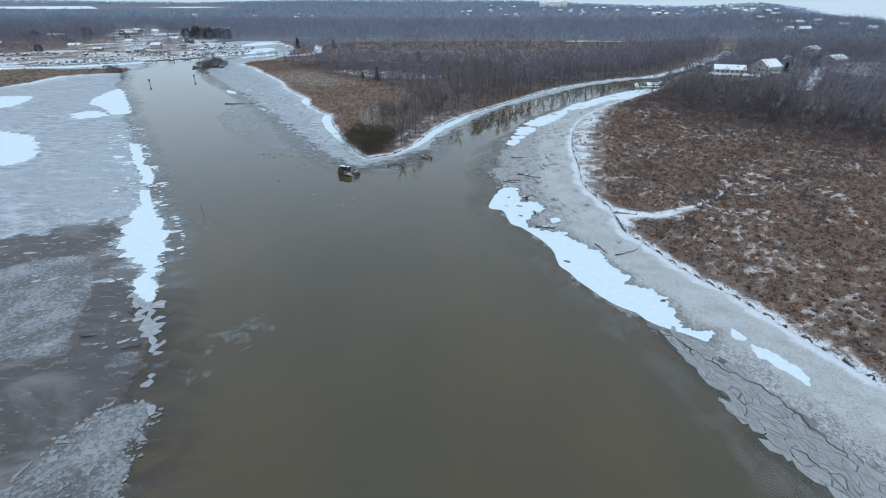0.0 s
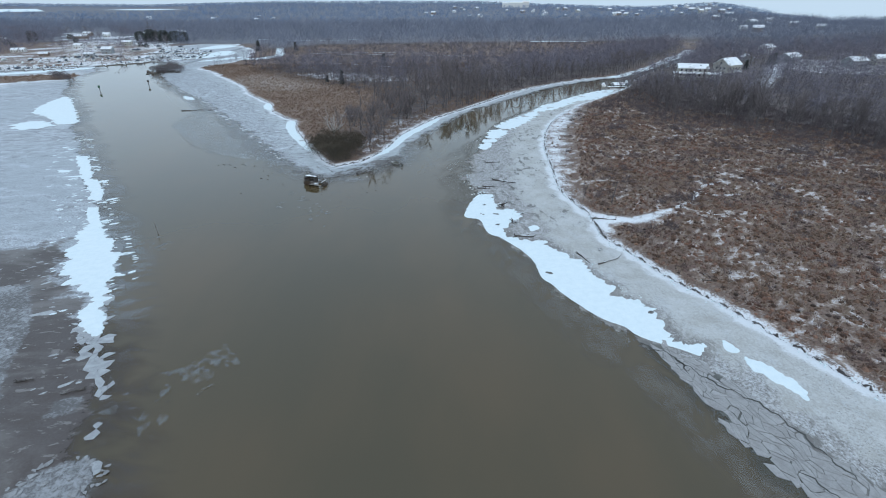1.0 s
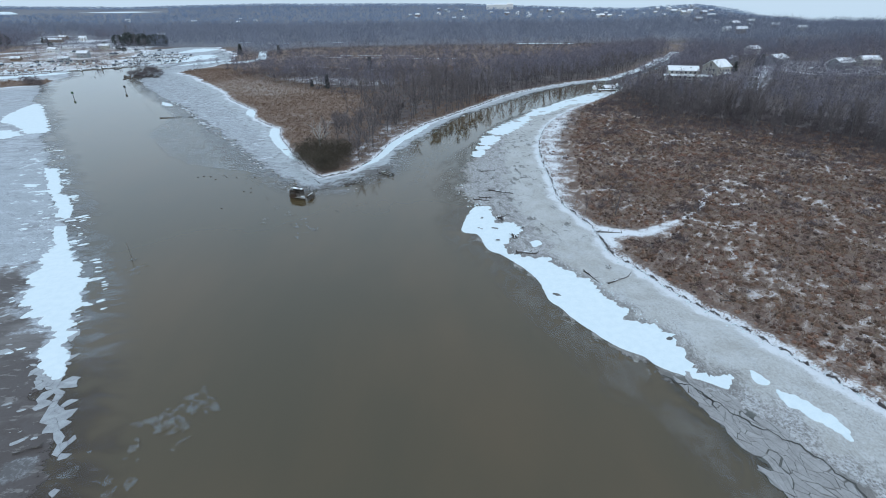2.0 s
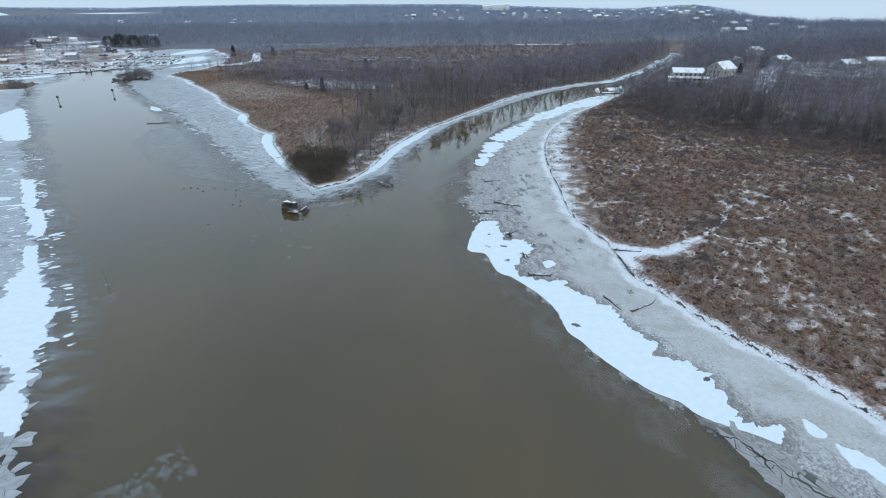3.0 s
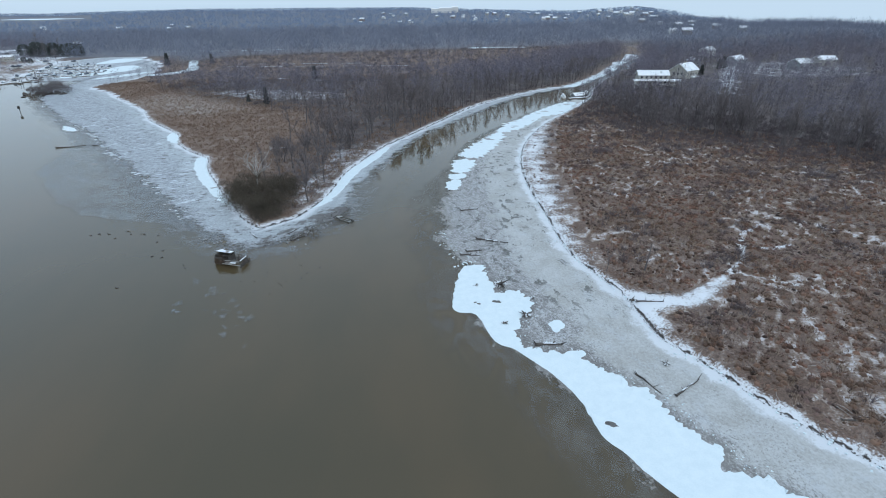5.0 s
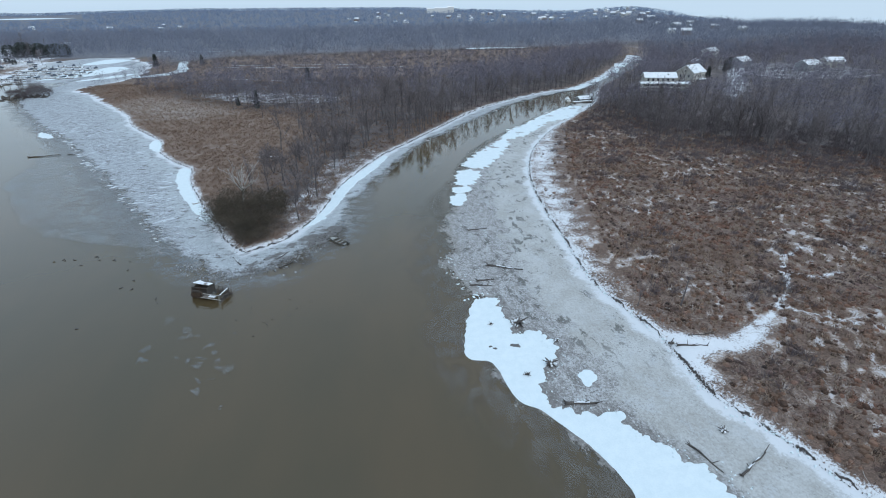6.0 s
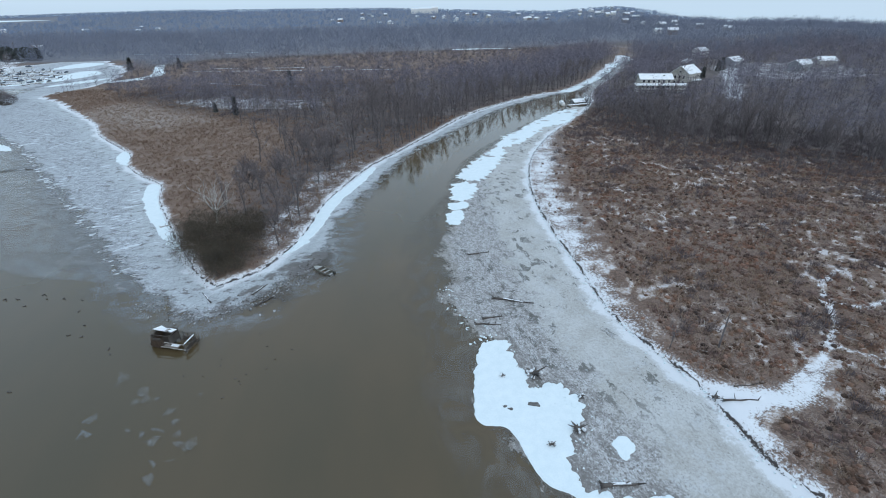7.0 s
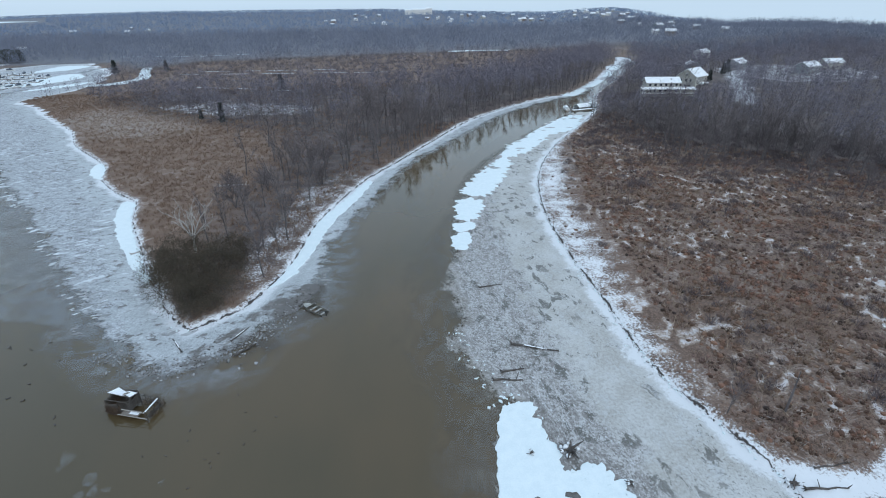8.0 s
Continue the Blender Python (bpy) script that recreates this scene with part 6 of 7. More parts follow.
# houses strewn over the hills
rnd = random.Random(21)
spots = [(b, d) for b, d in ((29.0, 1500), (28.4, 1430), (27.6, 1540), (30.2, 1450), (28.0, 1660), (29.5, 1700), (26.8, 1380), (30.8, 1600), (27.0, 1750), (29.0, 1820), (31.0, 1300), (30.0, 1180))]
spots += [(rnd.uniform(1, 26), rnd.uniform(1350, 2000)) for _ in range(34)] + [(rnd.uniform(31, 41), rnd.uniform(850, 1200)) for _ in range(8)] + [(rnd.uniform(-34, -14), rnd.uniform(1100, 1500)) for _ in range(5)]
HILL_HOUSES = []
for k, (b, d) in enumerate(spots):
    x, y = d * math.sin(radians(b)), 45 + d * math.cos(radians(b))
    if k < 4:
        made = house(x, y, rnd.uniform(-60, 20), rnd.uniform(11, 15), 10, 5.4, 3.0, (WHITE_SIDING, SIDING, GREY_SIDING, BROWN_SIDING)[k], "far house with a snowy roof on the wooded hill", -0.5, 1)
        HILL_HOUSES.append(made)
    else:
        copy_thing(HILL_HOUSES[k % 4], pose(x, y, ground_at(x, y) + 0.5, 0, 0, rnd.uniform(-60, 40)) @ Matrix.Scale(rnd.uniform(0.6, 1.05), 4))
root = thing("hall", pose(365, 2013, ground_at(365, 2013) + 1.4, 0, 0, -10), "large pale institutional building on the far hill", "building")
for k, (x, w, h) in enumerate(((0, 46, 15), (-36, 30, 13), (34, 24, 18))):
    part("wing", walls(w, 16, h, 2, pose(x, k * 4, 0)), WHITE_SIDING, root)
    g = gable(w, 16, h, 3, 0.6, 0.4)
    g.transform(pose(x, k * 4, 0))
    part("wing_roof", g, ROOF_SNOW, root, "snow-covered roof")


# ---------------------------------------------------------------- marina in the cove
for args in ((-450, 752, 6, 32, 11, 4.6, 2.6, BROWN_SIDING, "long low marina building with a snowy roof"), (-428, 781, 12, 11, 9, 5.2, 3.0, WHITE_SIDING, "small white house behind the marina"),
             (-298, 540, 8, 12, 10, 6.0, 2.4, GREY_SIDING, "grey marina office with a snowy roof"), (-300, 512, 10, 11, 7, 3.2, 1.6, GREY_SIDING, "low grey shed by the docks"),
             (-515, 700, 20, 22, 10, 4.4, 2.4, GREY_SIDING, "long grey house in the snow"), (-470, 810, 0, 14, 10, 5.0, 2.6, BROWN_SIDING, "brown house behind the marina"),
             (-560, 640, 35, 14, 10, 4.6, 2.6, WHITE_SIDING, "white house near the frozen cove"), (-380, 800, -8, 16, 10, 5.0, 2.8, WHITE_SIDING, "white house above the marina"),
             (-350, 840, 12, 14, 10, 5.0, 2.8, GREY_SIDING, "grey house above the marina"), (-520, 560, 30, 15, 9, 4.4, 2.4, BROWN_SIDING, "brown house near the frozen cove")):
    house(*args, group="marina buildings")


def dock(x, y, turn, length, fingers):
    root = thing("dock", pose(x, y, 0, 0, 0, turn), "snow-covered wooden floating dock", "dock", "marina docks")
    part("walkway", boxed((length, 2.2, 0.5), pose(length / 2, 0, 0.3), 0.05), GREY_WOOD, root)
    part("walkway_snow", boxed((length - 0.3, 1.9, 0.08), pose(length / 2, 0, 0.58), 0.02), ROOF_SNOW, root, "snow cover")
    for k in range(fingers):
        s = 1 if k % 2 else -1
        fx = (k // 2 + 0.5) * length / max(1, (fingers + 1) // 2)
        finger = part("finger_pier", boxed((0.9, 8, 0.4), pose(fx, s * 5, 0.27), 0.04), GREY_WOOD, root)
        part("finger_snow", boxed((0.7, 7.7, 0.06), pose(fx, s * 5, 0.50), 0.01), ROOF_SNOW, finger, "snow cover")
        part("piling", rod(bmesh.new(), (fx, s * 9.2, -1), (fx, s * 9.2, 2.6), 0.16, 0.14, 6), TAR, root)


def moored_boat(x, y, turn, scale, cover, label):
    root = thing("moored_boat", pose(x, y, 0, 0, 0, turn) @ Matrix.Scale(scale, 4), label, "boat", "moored boats")
    bm, rings = bmesh.new(), []
    for px, half, low in ((-3.6, 1.15, 0.0), (-1, 1.3, -0.1), (1.6, 1.2, 0.0), (3.1, 0.7, 0.35), (3.9, 0.05, 0.8)):
        rings.append([bm.verts.new(p) for p in ((px, -half, 1.0 + 0.06 * px), (px, -half * 0.6, low), (px, half * 0.6, low), (px, half, 1.0 + 0.06 * px))])
    for a, b in zip(rings, rings[1:]):
        for i in range(4):
            bm.faces.new((a[i], a[(i + 1) % 4], b[(i + 1) % 4], b[i]))
    bm.faces.new(rings[0])
    bmesh.ops.recalc_face_normals(bm, faces=bm.faces)
    part("hull", bm, WHITE_SIDING if cover is not WRAP else BLUE_WRAP, root)
    top = boxed((4.6, 1.7, 1.0), pose(-0.6, 0, 1.45), 0.35)
    part("cover", top, cover, root)
    part("cabin", boxed((1.6, 1.2, 0.6), pose(0.2, 0, 2.1), 0.2), cover, root)
    return root


for x, y, turn, length, fingers in ((-330, 405, 18, 70, 12), (-318, 422, 20, 60, 10), (-256, 441, 39, 40, 6), (-246, 448, 52, 38, 6), (-248, 496, -8, 52, 8), (-254, 520, -6, 58, 8), (-260, 545, -4, 58, 8),
                                    (-262, 570, 0, 40, 6), (-400, 402, 8, 60, 8)):
    dock(x, y, turn, length, fingers)
rnd = random.Random(8)
BOATS = [moored_boat(-312, 416, 105, 1.0, WRAP, "boat under a white winter wrap at the dock"), moored_boat(-300, 420, 100, 1.1, BLUE_WRAP, "boat under a dark blue cover at the dock"),
         moored_boat(-290, 424, 108, 0.9, ROOF_SNOW, "snow-covered boat at the dock")]
for x0, y0, turn, n in ((-326, 412, 18, 9), (-312, 430, 20, 8), (-246, 456, 45, 5), (-246, 503, -8, 9), (-250, 528, -6, 9), (-256, 552, -4, 9), (-392, 408, 8, 6)):
    for k in range(n):
        t = radians(turn)
        x, y = x0 + math.cos(t) * (k + 0.4) * 6.2, y0 + math.sin(t) * (k + 0.4) * 6.2
        copy_thing(BOATS[rnd.randrange(3)], pose(x, y, 0.05, 0, 0, turn + 90 + rnd.uniform(-9, 9)) @ Matrix.Scale(rnd.uniform(0.6, 0.95), 4))
for k in range(14):
    x, y = -300 + rnd.gauss(0, 45), 585 + rnd.gauss(0, 40)
    copy_thing(BOATS[rnd.randrange(3)], pose(x, y, ground_at(x, y) + 0.6, 0, 0, rnd.uniform(0, 360)))

for x0, y0, turn, n in ((-480, 405, 5, 12), (-470, 430, 8, 10), (-400, 425, 12, 10), (-320, 455, 20, 8), (-280, 470, 30, 6), (-330, 480, 15, 9), (-262, 575, 0, 6), (-400, 470, 10, 9)):
    for k in range(n):
        t = radians(turn)
        x, y = x0 + math.cos(t) * k * 6.0 + rnd.uniform(-1, 1), y0 + math.sin(t) * k * 6.0 + rnd.uniform(-1, 1)
        copy_thing(BOATS[rnd.randrange(3)], pose(x, y, max(0.05, ground_at(x, y) + 0.3), 0, 0, turn + 90 + rnd.uniform(-25, 25)) @ Matrix.Scale(rnd.uniform(0.55, 0.95), 4))
for x, y, turn, length, fingers in ((-480, 400, 5, 70, 12), (-400, 418, 12, 60, 10)):
    dock(x, y, turn, length, fingers)
for args in ((-345, 520, 12, 10, 7, 3.0, 1.8, BROWN_SIDING, "brown shed in the boat yard"), (-395, 560, 8, 16, 8, 3.4, 2.0, WHITE_SIDING, "white boat shed with a snowy roof"), (-430, 500, 4, 12, 8, 3.0, 1.8, GREY_SIDING, "grey boat shed in the snowy yard"),
             (-360, 600, -10, 12, 9, 4.6, 2.4, WHITE_SIDING, "white house by the boat yard"), (-330, 640, 14, 14, 9, 4.8, 2.4, SIDING, "cream house by the boat yard"), (-480, 560, 20, 18, 10, 4.2, 2.4, BROWN_SIDING, "brown house near the frozen cove")):
    house(*args, group="marina buildings")
for k in range(26):
    x, y = -318 + k * 2.1 + rnd.uniform(-1, 1), 498 + rnd.uniform(-2, 2)
    root = thing("yard_shrub", pose(x, y, ground_at(x, y), 0, 0, 50 * k) @ Matrix.Scale(rnd.uniform(0.22, 0.4), 4), "small brown shrub in the boat yard", "shrub", "shrubs in the boat yard")
    for name, me in zip(("stem", "foliage"), SHRUB_FORMS[k % 3]):
        new(name, me).parent = root

# snow-covered fields on the far rise, raised as slabs to fit the camera's view
line = glide([(-1150, 1990), (-1010, 2060), (-870, 2120), (-890, 2190), (-945, 2290), (-1090, 2220), (-1200, 2150), (-1180, 2060)], 40, True)
tagged(part("snow_field", slab(line, 6, 20, 9.0), SNOW), "distant open field under snow on the rise", "field", "far snow fields")
line = glide([(-1410, 1600), (-1290, 1680), (-1180, 1750), (-1190, 1810), (-1230, 1870), (-1360, 1800), (-1470, 1710), (-1440, 1640)], 40, True)
tagged(part("snow_field", slab(line, 6, 20, 15.0), SNOW), "distant open field under snow on the rise", "field", "far snow fields")

# a row of trees leaning over the creek's far bank
row = glide(P_BANK[27:34], 3.0)
for k, (p, q) in enumerate(zip(row[:-1], row[1:])):
    t = (q - p) / np.hypot(*(q - p))
    x, y = p + np.array([-t[1], t[0]]) * (2.2 + 4.5 * ((k * 0.618) % 1))
    standing_tree(float(x), float(y), 2.1 * k, 0.62 + 0.4 * ((k * 0.37) % 1), 5 + k % 5, "leafless tree on the far bank of the creek")

# bare trees between the buildings of the boat yard and on the islet
for k, (x, y) in enumerate([(-530, 640), (-510, 655), (-545, 610), (-470, 600), (-455, 612), (-440, 650), (-500, 720), (-560, 700), (-480, 780), (-430, 740), (-395, 705), (-360, 760), (-345, 775), (-320, 770), (-310, 740),
                            (-375, 640), (-300, 650), (-285, 630), (-415, 520), (-400, 505), (-445, 540), (-352, 560), (-268, 600), (-420, 575), (-490, 560)]):
    standing_tree(x, y, 1.3 * k, 0.8 + 0.09 * (k * 5 % 7), 5 + k % 5, "dark leafless tree between the buildings of the boat yard")
for k, (x, y) in enumerate([(-186, 402), (-180, 400), (-176, 403), (-190, 401), (-183, 398), (-178, 398), (-188, 404)]):
    root = standing_tree(x, y, 2.0 * k, 0.55 + 0.04 * k, 5 + k % 5, "slender leafless tree on the low islet")
    root.location.z = 0.3

# thin trees round the creek house
for k, (x, y) in enumerate([(129, 314), (135, 306), (149, 303), (138, 299), (162, 298), (151, 295), (171, 301), (178, 306), (186, 316), (141, 311), (124, 305), (193, 338), (182, 348), (172, 342), (228, 362), (236, 374), (157, 338), (149, 331), (212, 372), (222, 340)]):
    standing_tree(x, y, 1.7 * k, 0.62 + 0.05 * (k * 7 % 6), 5 + k % 5, "slender leafless tree round the creek house")

# the little landing on the creek with its moored cabin boat
dock(112, 311, 8, 12, 0)
house(120, 317, 10, 6, 4, 2.4, 1.0, GREY_SIDING, "small landing shed with a snowy roof at the creek", chimney=False, group="houses near the creek")
copy_thing(BOATS[2], pose(111, 316, 0.05, 0, 0, 80))
copy_thing(BOATS[0], pose(127, 322, 0.05, 0, 0, 60))


# ---------------------------------------------------------------- broken ice
def cell(points, k, reach):
    """The patch of plane nearer to point k than to its neighbours, as a ring of corners."""
    c = points[k]
    ring = [c + np.array(d) * reach for d in ((-1, -1), (1, -1), (1, 1), (-1, 1))]
    for q in points[np.argsort(np.hypot(*(points - c).T))[1:16]]:
        mid, n = (c + q) / 2, q - c
        out = []
        for a, b in zip(ring, ring[1:] + ring[:1]):
            da, db = np.dot(a - mid, n), np.dot(b - mid, n)
            if da <= 0:
                out.append(a)
            if da * db < 0:
                out.append(a + (b - a) * da / (da - db))
        ring = out
        if len(ring) < 3:
            return []
    return ring


rng = np.random.default_rng(4)


def shards(line, lo, hi, long, wide, gap, wave=0.5):
    """Broken plates beside a line, from lo to hi metres off it, longer along it than across: rings of corners and their offset."""
    seg = np.concatenate([[0], np.cumsum(np.hypot(*np.diff(line, axis=0).T))])
    us, vs = np.arange(0.5, seg[-1] / long, 1.0), np.arange(lo / wide, hi / wide, 1.0)
    seeds = np.array([(u + 0.5 * (i % 2), v) for u in us for i, v in enumerate(vs)])
    seeds = seeds + rng.uniform(-0.62, 0.62, seeds.shape)
    seeds = seeds[rng.random(len(seeds)) > 0.16]
    for k in range(len(seeds)):
        ring = cell(seeds, k, 1.9)
        if len(ring) < 3:
            continue
        ring = np.array(ring)
        if np.abs(ring - seeds[k]).max() > 1.7:
            continue
        a, b = ring[:, 0] * long, ring[:, 1] * wide
        b = b + wave * (np.sin(a * 0.9 + b * 0.5) + 0.5 * np.sin(a * 2.3 - b * 1.1 + 1.0))
        a = a + wave * 0.8 * np.sin(b * 1.4 + a * 0.3)
        a = np.clip(a, 0, seg[-1])
        x, y = np.interp(a, seg, line[:, 0]), np.interp(a, seg, line[:, 1])
        tx, ty = np.interp(a + 0.4, seg, line[:, 0]) - np.interp(a - 0.4, seg, line[:, 0]), np.interp(a + 0.4, seg, line[:, 1]) - np.interp(a - 0.4, seg, line[:, 1])
        n = np.hypot(tx, ty) + 1e-9
        out = np.stack([x - ty / n * b, y + tx / n * b], -1)
        c = out.mean(0)
        d = np.hypot(*(out - c).T)[:, None]
        own = rng.uniform(*gap) * (2.6 if rng.random() < 0.10 else 1.0)
        yield c + (out - c) * np.clip((d - own) / (d + 1e-9), 0.25, 1), float(b.mean()), float(a.mean())


def gather_plates(rings, thing_name, label, material, lift, spread, tilt):
    """The first three hundred plates as pieces of their own, the rest joined."""
    root = thing(thing_name, Matrix(), label, "ice")
    tagged(root, kind="structure")
    rest_v, rest_f = [], []
    for ring in rings:
        c = ring.mean(0)
        made = slab(ring - c, 0.05, 0.015)
        m = Matrix.Translation((c[0], c[1], lift + rng.uniform(0, spread))) @ Euler((rng.normal(0, tilt), rng.normal(0, tilt), 0)).to_matrix().to_4x4()
        if len(root.children) < 300:
            part("plate", made, material, root).matrix_basis = m
        else:
            base = len(rest_v)
            made.verts.index_update()
            rest_v.extend(tuple(m @ v.co) for v in made.verts)
            rest_f.extend(tuple(base + v.index for v in f.verts) for f in made.faces)
            made.free()
    if rest_v:
        me = bpy.data.meshes.new("plates")
        me.from_pydata(rest_v, [], rest_f)
        me.materials.append(material)
        tagged(new("plates", me), kind="stuff").parent = root
    return root


# the net of cracks beside the snow: long splinters that follow the water's edge
spine = glide([(33.0, 68.5), (35.6, 63), (38.6, 55), (40.6, 48), (43.4, 41), (47, 30)], 0.5)
net = []
for ring, b, a in shards(spine, -4.6, 5.0, 1.75, 0.60, (0.025, 0.085)):
    reach = 0.35 + 0.65 * min(1.0, a / 14)
    if -4.4 * reach < b < 4.4 * reach + 0.8 * math.sin(a) and away(ring[:, 0], ring[:, 1], R_ICE).min() > -0.2:
        net.append(ring)
gather_plates(net, "cracked_ice", "grey river ice broken into a net of long angular plates", GREY_PLATE, 0.03, 0.012, 0.0)

# the wider leads of open water that run through the net
for run, wide in (([(35.3, 65.4), (36.6, 63.0), (38.9, 58.9), (41.2, 56.4), (43.0, 54.2), (44.0, 51.4), (44.7, 48.9), (45.3, 46.2), (46.3, 43.0)], 0.30), ([(32.2, 68.2), (33.8, 66.6), (35.2, 65.6), (36.2, 63.4), (36.4, 60.8)], 0.26),
                  ([(40.4, 44.2), (41.6, 43.2), (42.2, 41.6), (43.0, 39.4)], 0.22)):
    line = glide(run, 0.4)
    k = np.arange(len(line))
    side = np.gradient(line, axis=0)
    side = np.stack([-side[:, 1], side[:, 0]], -1) / np.hypot(*side.T)[:, None]
    line = line + side * (0.22 * np.sin(k * 0.9) + 0.12 * np.sin(k * 2.3 + 1))[:, None]
    half = (wide * (0.25 + 0.75 * np.abs(np.sin(k * 0.23 + 0.8))) * np.minimum(1, np.minimum(k + 1, len(k) - k) / 4.0))[:, None] / 2
    tagged(part("open_crack", slab(np.vstack([line + side * half, (line - side * half)[::-1]]), 0.006, 0.01, 0.094), DARK_WATER), "dark narrow crack of open water in the ice", "crack", "open cracks in the ice", kind="structure")

# pale broken plates along the edge of the wide ice
edge = glide([(-37, 47), (-40.6, 52.5), (-42.6, 57), (-44.4, 61.5), (-47.2, 66.5), (-50.0, 71), (-53.0, 76), (-55.5, 82), (-57.5, 87)], 0.5)
rim = []
for ring, b, a in shards(edge, -3.0, 4.2, 1.05, 0.9, (0.0, 0.05), 0.35):
    inner = 0.3 + 2.4 * min(1.0, max(0.0, (a - 14) / 18)) + 0.4 * math.sin(a * 1.7)
    if b > inner or b < -0.7 - 0.8 * math.sin(a * 0.9) - 0.5 * math.sin(a * 2.6) or rng.random() < 0.12 or (a < 11 and rng.random() < 0.45):
        continue
    rim.append(ring)
gather_plates(rim, "broken_ice_edge", "pale broken plates along the edge of the wide river ice", PALE_PLATE, 0.03, 0.03, 0.012)

# the jumble of crushed plates across the wide ice
mid_line = glide([(-38.6, 50.8), (-41, 46), (-42.2, 41), (-43, 35), (-45, 28)], 0.5)
jumble = []
for size, share in ((0.36, 0.20), (0.62, 0.14), (1.0, 0.07)):
    for ring, b, a in shards(mid_line, -9.0, 9.0, size, size, (0.0, 0.07), 0.15):
        c = ring.mean(0)
        inside = float(away(c[:1], c[1:], SLUSH)[0])
        crowd = share * (0.65 + 0.9 * float(flow(c[:1], c[1:], 5.0, 3.0)[0]))
        if inside > -0.5 and rng.random() < crowd * (1.4 if inside < 1.6 else 0.8):
            jumble.append(ring)
rng.shuffle(jumble)
gather_plates(jumble, "crushed_ice", "jumble of small crushed plates in the broken river ice", CRUSHED, 0.03, 0.07, 0.06)


def floe(x, y, size, material=PLATE, z=0.02):
    n = int(rng.integers(5, 9))
    t = np.sort(rng.uniform(0, 6.283, n))
    r = size * rng.uniform(0.55, 1.15, n)
    ring = np.stack([np.cos(t) * r * 1.3, np.sin(t) * r * 0.8], -1)
    ob = part("ice_floe", slab(ring, 0.06 + 0.03 * size, 0.03), material)
    ob.matrix_world = pose(x, y, z, rng.uniform(-1.5, 1.5), rng.uniform(-1.5, 1.5), rng.uniform(0, 360))
    return tagged(ob, "pale angular ice floe at the edge of the river ice", "ice floe", "ice floes")


for cx, cy, n, s in ((-33.5, 65.5, 22, 1.8), (-30.5, 69, 12, 1.2), (-37, 58, 12, 2.5), (-28.5, 127.5, 12, 2.4), (-34, 133, 8, 2.6), (-25, 122, 5, 2.0), (-60.5, 108.5, 9, 2.2), (-56.5, 107, 6, 1.4)):
    for _ in range(n):
        floe(cx + rng.normal(0, s), cy + rng.normal(0, s * 1.2), rng.uniform(0.3, 1.2), THIN, 0.0)
for _ in range(12):
    floe(rng.uniform(-34, -13), rng.uniform(150, 158), rng.uniform(0.15, 0.4), PLATE, 0.03)
for _ in range(26):
    floe(15.5 + rng.normal(0, 1.6), 134 + rng.normal(0, 2.6), rng.uniform(0.15, 0.4), SNOW, 0.04)


def flecks(name, line, lo, hi, count, size, material, label):
    """Thin irregular scraps of ice strewn beside a line, thinning out away from it; one thing that nobody could count."""
    seg = np.concatenate([[0], np.cumsum(np.hypot(*np.diff(line, axis=0).T))])
    vs, fs, sides = [], [], 7
    for _ in range(count):
        a, b = rng.uniform(0, seg[-1]), lo + (hi - lo) * rng.random() ** 1.6
        x, y = np.interp(a, seg, line[:, 0]), np.interp(a, seg, line[:, 1])
        tx, ty = np.interp(a + 1, seg, line[:, 0]) - np.interp(a - 1, seg, line[:, 0]), np.interp(a + 1, seg, line[:, 1]) - np.interp(a - 1, seg, line[:, 1])
        n = np.hypot(tx, ty) + 1e-9
        x, y = x - ty / n * b, y + tx / n * b
        if float(flow(np.array([x]), np.array([y]), 14.0, 2.0)[0]) < rng.normal(0.0, 0.25):
            continue
        t = np.arange(sides) * 6.283 / sides + rng.uniform(-0.3, 0.3, sides)
        r = size * rng.lognormal(-0.3, 0.55) * rng.uniform(0.45, 1.2, sides)
        turn = rng.uniform(-0.5, 0.5) + 0.35
        px, py = np.cos(t) * r * 1.7, np.sin(t) * r * 0.7
        ring = np.stack([x + px * math.cos(turn) - py * math.sin(turn), y + px * math.sin(turn) + py * math.cos(turn)], -1)
        base, z = len(vs), 0.045 + rng.uniform(0, 0.03)
        vs += [(q[0], q[1], z) for q in ring] + [(x + (q[0] - x) * 1.06, y + (q[1] - y) * 1.06, 0.02) for q in ring]
        fs.append(tuple(range(base, base + sides)))
        fs += [(base + k, base + sides + k, base + sides + (k + 1) % sides, base + (k + 1) % sides) for k in range(sides)]
    me = bpy.data.meshes.new(name)
    me.from_pydata(vs, [], fs)
    me.materials.append(material)
    tagged(new(name, me), label, "ice scraps", kind="stuff")


flecks("edge_scraps", glide([(-54, 82), (-60.3, 97.2), (-66.1, 106), (-72.2, 116.3), (-80.4, 126), (-85, 137.5), (-95.6, 150.7), (-110.2, 173.4), (-132.2, 207.9)], 2), -3.0, 11, 560, 0.5, SNOW, "white scraps along the edge of the wide river ice")
flecks("field_scraps", glide([(-50, 62), (-58, 82), (-68, 98), (-80, 108), (-100, 112)], 2), -3, 20, 300, 0.3, PALE_PLATE, "pale scraps frozen into the dark river ice")
flecks("shore_scraps", glide([(-137, 314), (-115, 285), (-95, 253), (-85, 236), (-71, 214), (-60.7, 196), (-53, 182.5), (-45.5, 171)], 2), -1, 17, 620, 0.5, SHORE_FROST, "frosted scraps on the pale shore ice")
flecks("point_scraps", glide([(-60.7, 196), (-53, 182.5), (-45.5, 171), (-41.8, 165), (-37, 159), (-33, 154.4)], 2), 1, 9, 260, 0.28, PALE_PLATE, "pale scraps along the shore ice of the point")


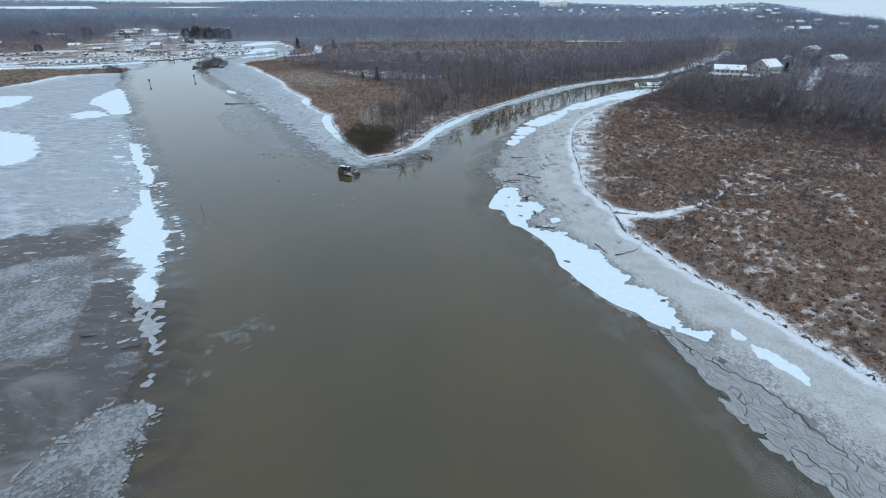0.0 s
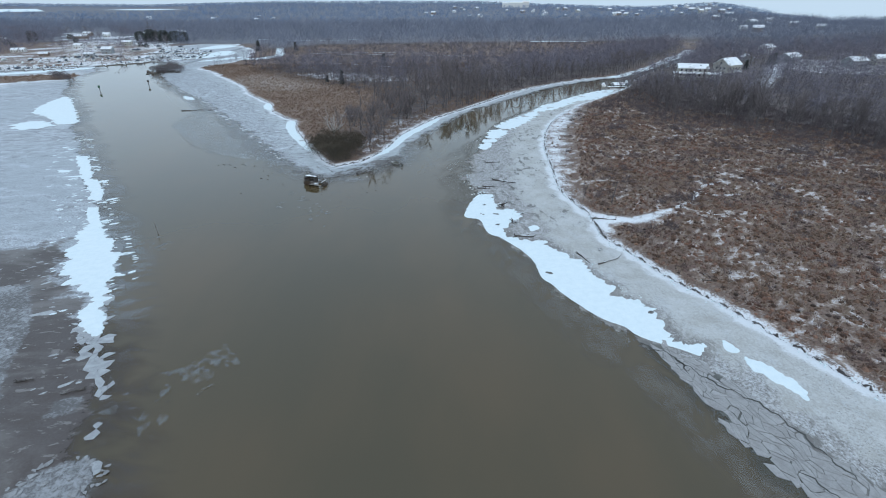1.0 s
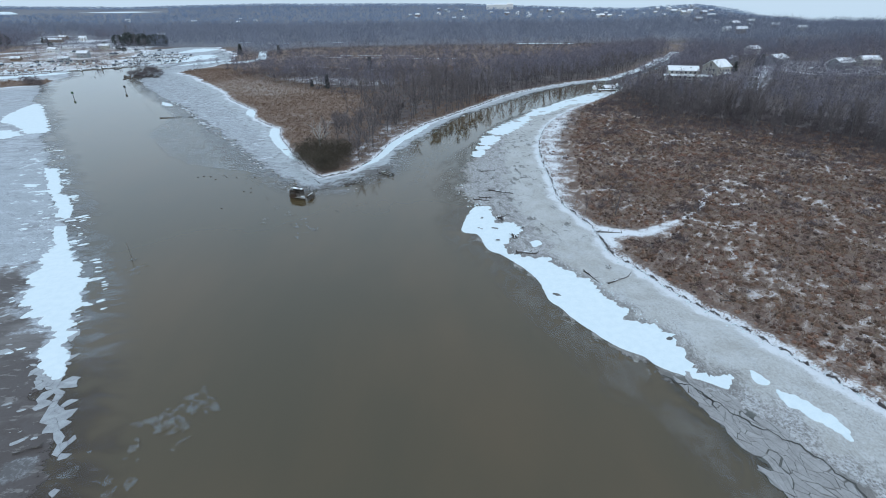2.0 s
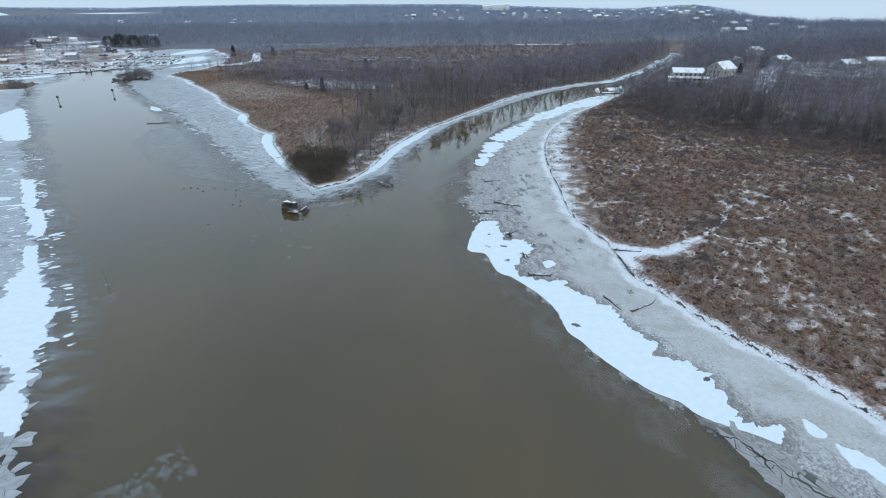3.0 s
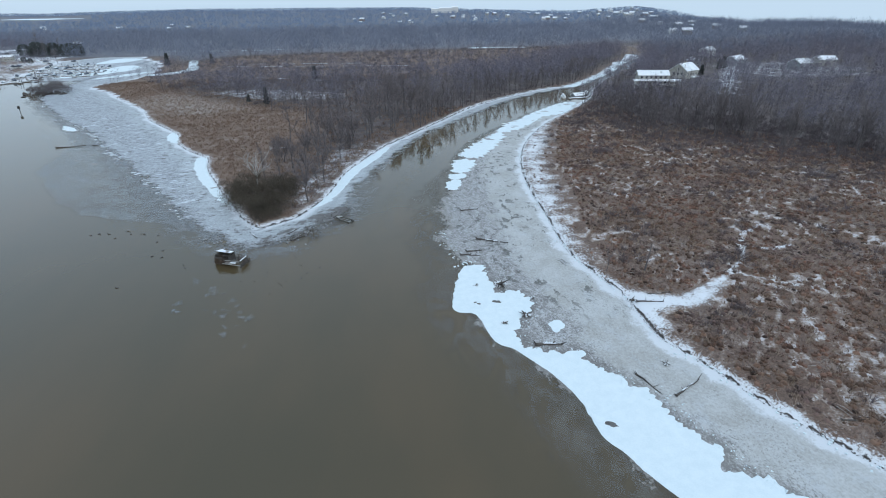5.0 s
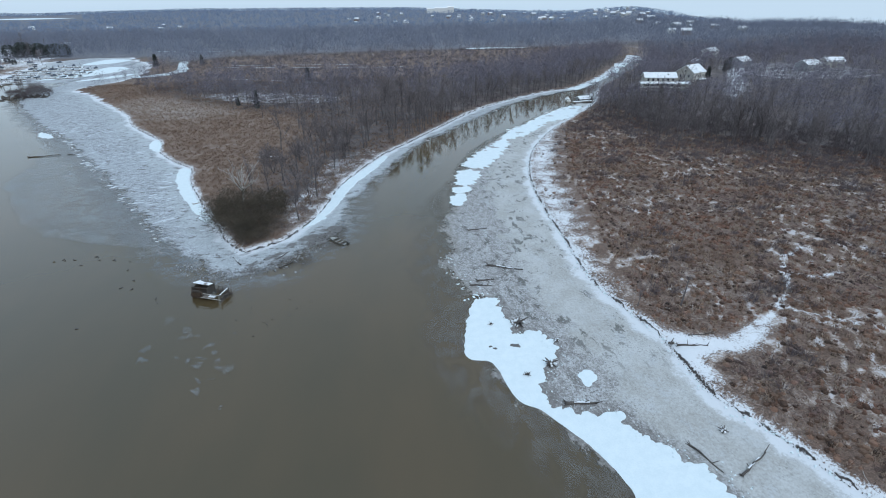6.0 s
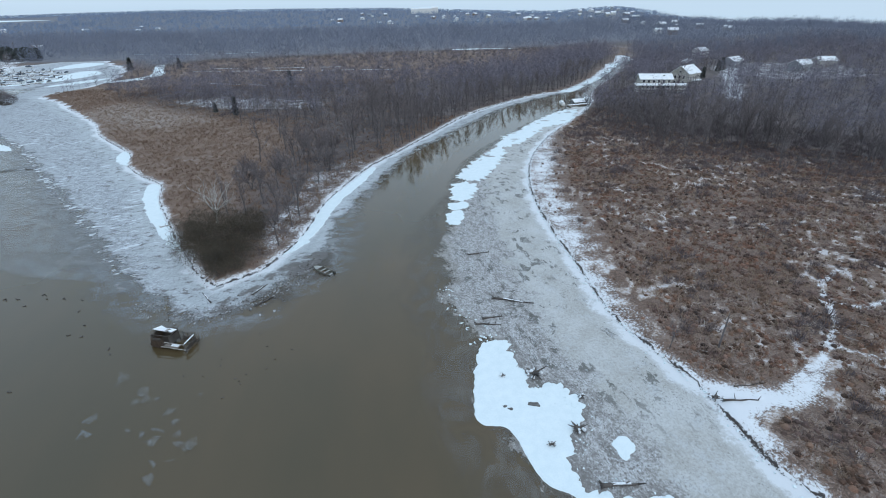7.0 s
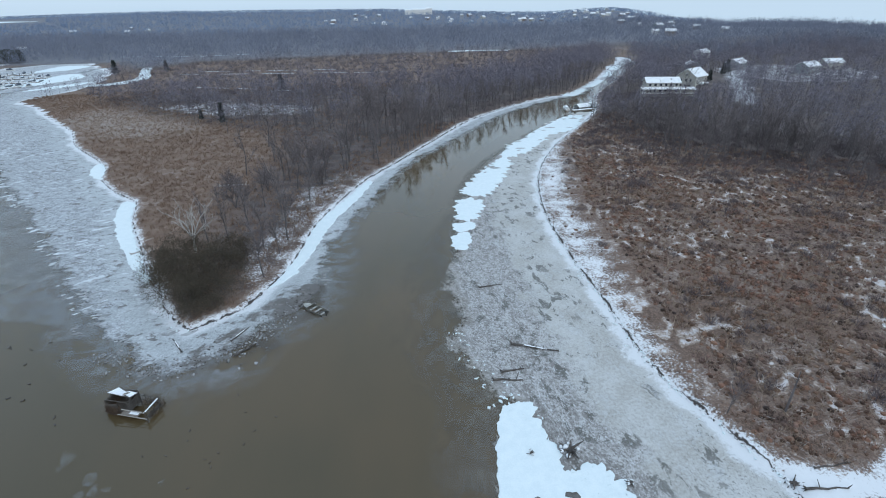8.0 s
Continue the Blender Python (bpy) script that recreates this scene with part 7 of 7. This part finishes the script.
# rubble of the tide crack at the foot of the banks
def rubble(name, line, near, material, label, count, spread, size):
    seg = np.concatenate([[0], np.cumsum(np.hypot(*np.diff(line, axis=0).T))])
    corner = np.array([(a, b, c) for a in (-0.5, 0.5) for b in (-0.5, 0.5) for c in (-0.5, 0.5)])
    faces = np.array([(0, 1, 3, 2), (4, 6, 7, 5), (0, 4, 5, 1), (2, 3, 7, 6), (0, 2, 6, 4), (1, 5, 7, 3)])
    vs, fs = [], []
    for k in range(count):
        a = rng.uniform(0, seg[-1])
        p = np.array([np.interp(a, seg, line[:, 0]), np.interp(a, seg, line[:, 1])]) + rng.normal(0, spread, 2)
        if not near(p):
            continue
        turn = np.array(Euler(tuple(rng.uniform(-0.5, 0.5, 2)) + (rng.uniform(0, 6.28),)).to_matrix())
        v = (corner * rng.uniform(0.5, 1.2, (1, 3)) * (1, 0.6, 0.35) * size + rng.normal(0, 0.03, (8, 3))) @ turn.T
        fs.append(faces + 8 * len(vs))
        vs.append(v + (p[0], p[1], 0.10))
    tagged(new(name, mesh_from(name, np.vstack(vs), np.vstack(fs), material)), label, "ice rubble", kind="stuff")


tide = glide(R_BANK[3:26], 1.0)
point = glide(P_BANK[6:32], 1.0)
close = lambda p: p[1] < 330
rubble("crack_mud", tide, close, DRIFTWOOD, "dark broken mud and ice along the tide crack", 1500, 0.13, 0.13)
rubble("crack_mud", point, close, DRIFTWOOD, "dark broken mud and ice along the tide crack of the point", 420, 0.14, 0.14)
rubble("crack_ice", tide, close, SNOW, "small white blocks of shore ice", 700, 0.6, 0.35)
rubble("crack_ice", point, close, SNOW, "small white blocks of shore ice round the point", 500, 0.7, 0.3)
rubble("tip_debris", glide([(-26, 152.5), (-19, 156), (-12, 164), (-9, 170)], 1.0), close, DRIFTWOOD, "dark mud lumps and sticks on the shore ice", 150, 1.3, 0.22)
rubble("tip_ice", glide([(-38, 158), (-33, 154.5), (-27, 153.2), (-18, 157.0), (-11, 165)], 1.0), close, CRUSHED, "rough blocks of grey shore ice", 260, 1.4, 0.34)
rubble("snow_crumbs", glide([(17.3, 132.3), (18.9, 123.6), (23.3, 118.3), (19.6, 110.5), (23.4, 105.2), (26.5, 101.1), (31, 96), (34, 89), (36, 81), (39, 77)], 1.0), close, SNOW, "white crumbs of snow beside the snow patch", 180, 0.8, 0.2)
rubble("ice_crumbs", glide([(13.6, 152), (14.5, 142), (16, 135)], 1.0), close, SNOW, "white crumbs of ice on the grey shelf", 40, 0.9, 0.3)
twigs = Wood(77)
line = glide([(-34, 152.5), (-26, 152), (-19, 155.5), (-12, 163), (-9, 169)], 1.0)
for _ in range(150):
    p = line[twigs.rng.randrange(len(line))]
    a = Vector((p[0] + twigs.rng.gauss(0, 1.1), p[1] + twigs.rng.gauss(0, 1.1), 0.05))
    twigs.twig(a, a + Vector((twigs.rng.gauss(0, 0.35), twigs.rng.gauss(0, 0.35), twigs.rng.uniform(0.1, 0.55))), 0.07)
tagged(new("shore_sticks", twigs.mesh("shore_sticks", DRIFTWOOD)), "short dark sticks standing in the shore ice", "sticks", kind="stuff")


# snow lying on the ground in the clearings
def ground_snow(points, rag=1.5, lift=0.25):
    line = glide(points, 1.5, True)
    line = line + rag * np.stack([flow(line[:, 0], line[:, 1], 9, 1.0), flow(line[:, 0], line[:, 1], 9, 2.0)], -1)
    z = float(np.max(height(line[:, 0], line[:, 1]))) + lift
    ob = part("snow_strip", slab(line, 0.08, 0.5, z), SNOW)
    return tagged(ob, "strip of snow lying in a brown clearing", "snow", "snow strips in the clearings")


def snow_line(points, wide):
    """A narrow broken strip along a line."""
    line, k = glide(points, 3.0), 0
    while k < len(line) - 3:
        n = int(rng.integers(4, 11))
        run = line[k:k + n]
        if len(run) > 2:
            w = wide * rng.uniform(0.5, 1.2)
            ground_snow(list(map(tuple, run)) + [(x + 0.1, y + w) for x, y in run[::-1]], 0.8)
        k += n + int(rng.integers(1, 5))


snow_line([(-106, 524), (-60, 512), (-16, 502), (26, 493), (60, 488)], 1.3)
snow_line([(-79, 445), (-50, 430), (-21, 414), (-4, 410)], 1.1)
snow_line([(-96, 540), (-40, 528), (10, 520)], 1.0)
snow_line([(-205, 716), (-160, 700), (-110, 694), (-66, 704)], 2.6)
for outline in ([(140, 650), (170, 652), (200, 646), (202, 656), (168, 664), (140, 662)], [(-148, 470), (-130, 480), (-124, 510), (-134, 550), (-142, 584), (-147, 584), (-140, 548), (-132, 512), (-138, 488), (-152, 478)]):
    ground_snow(outline)
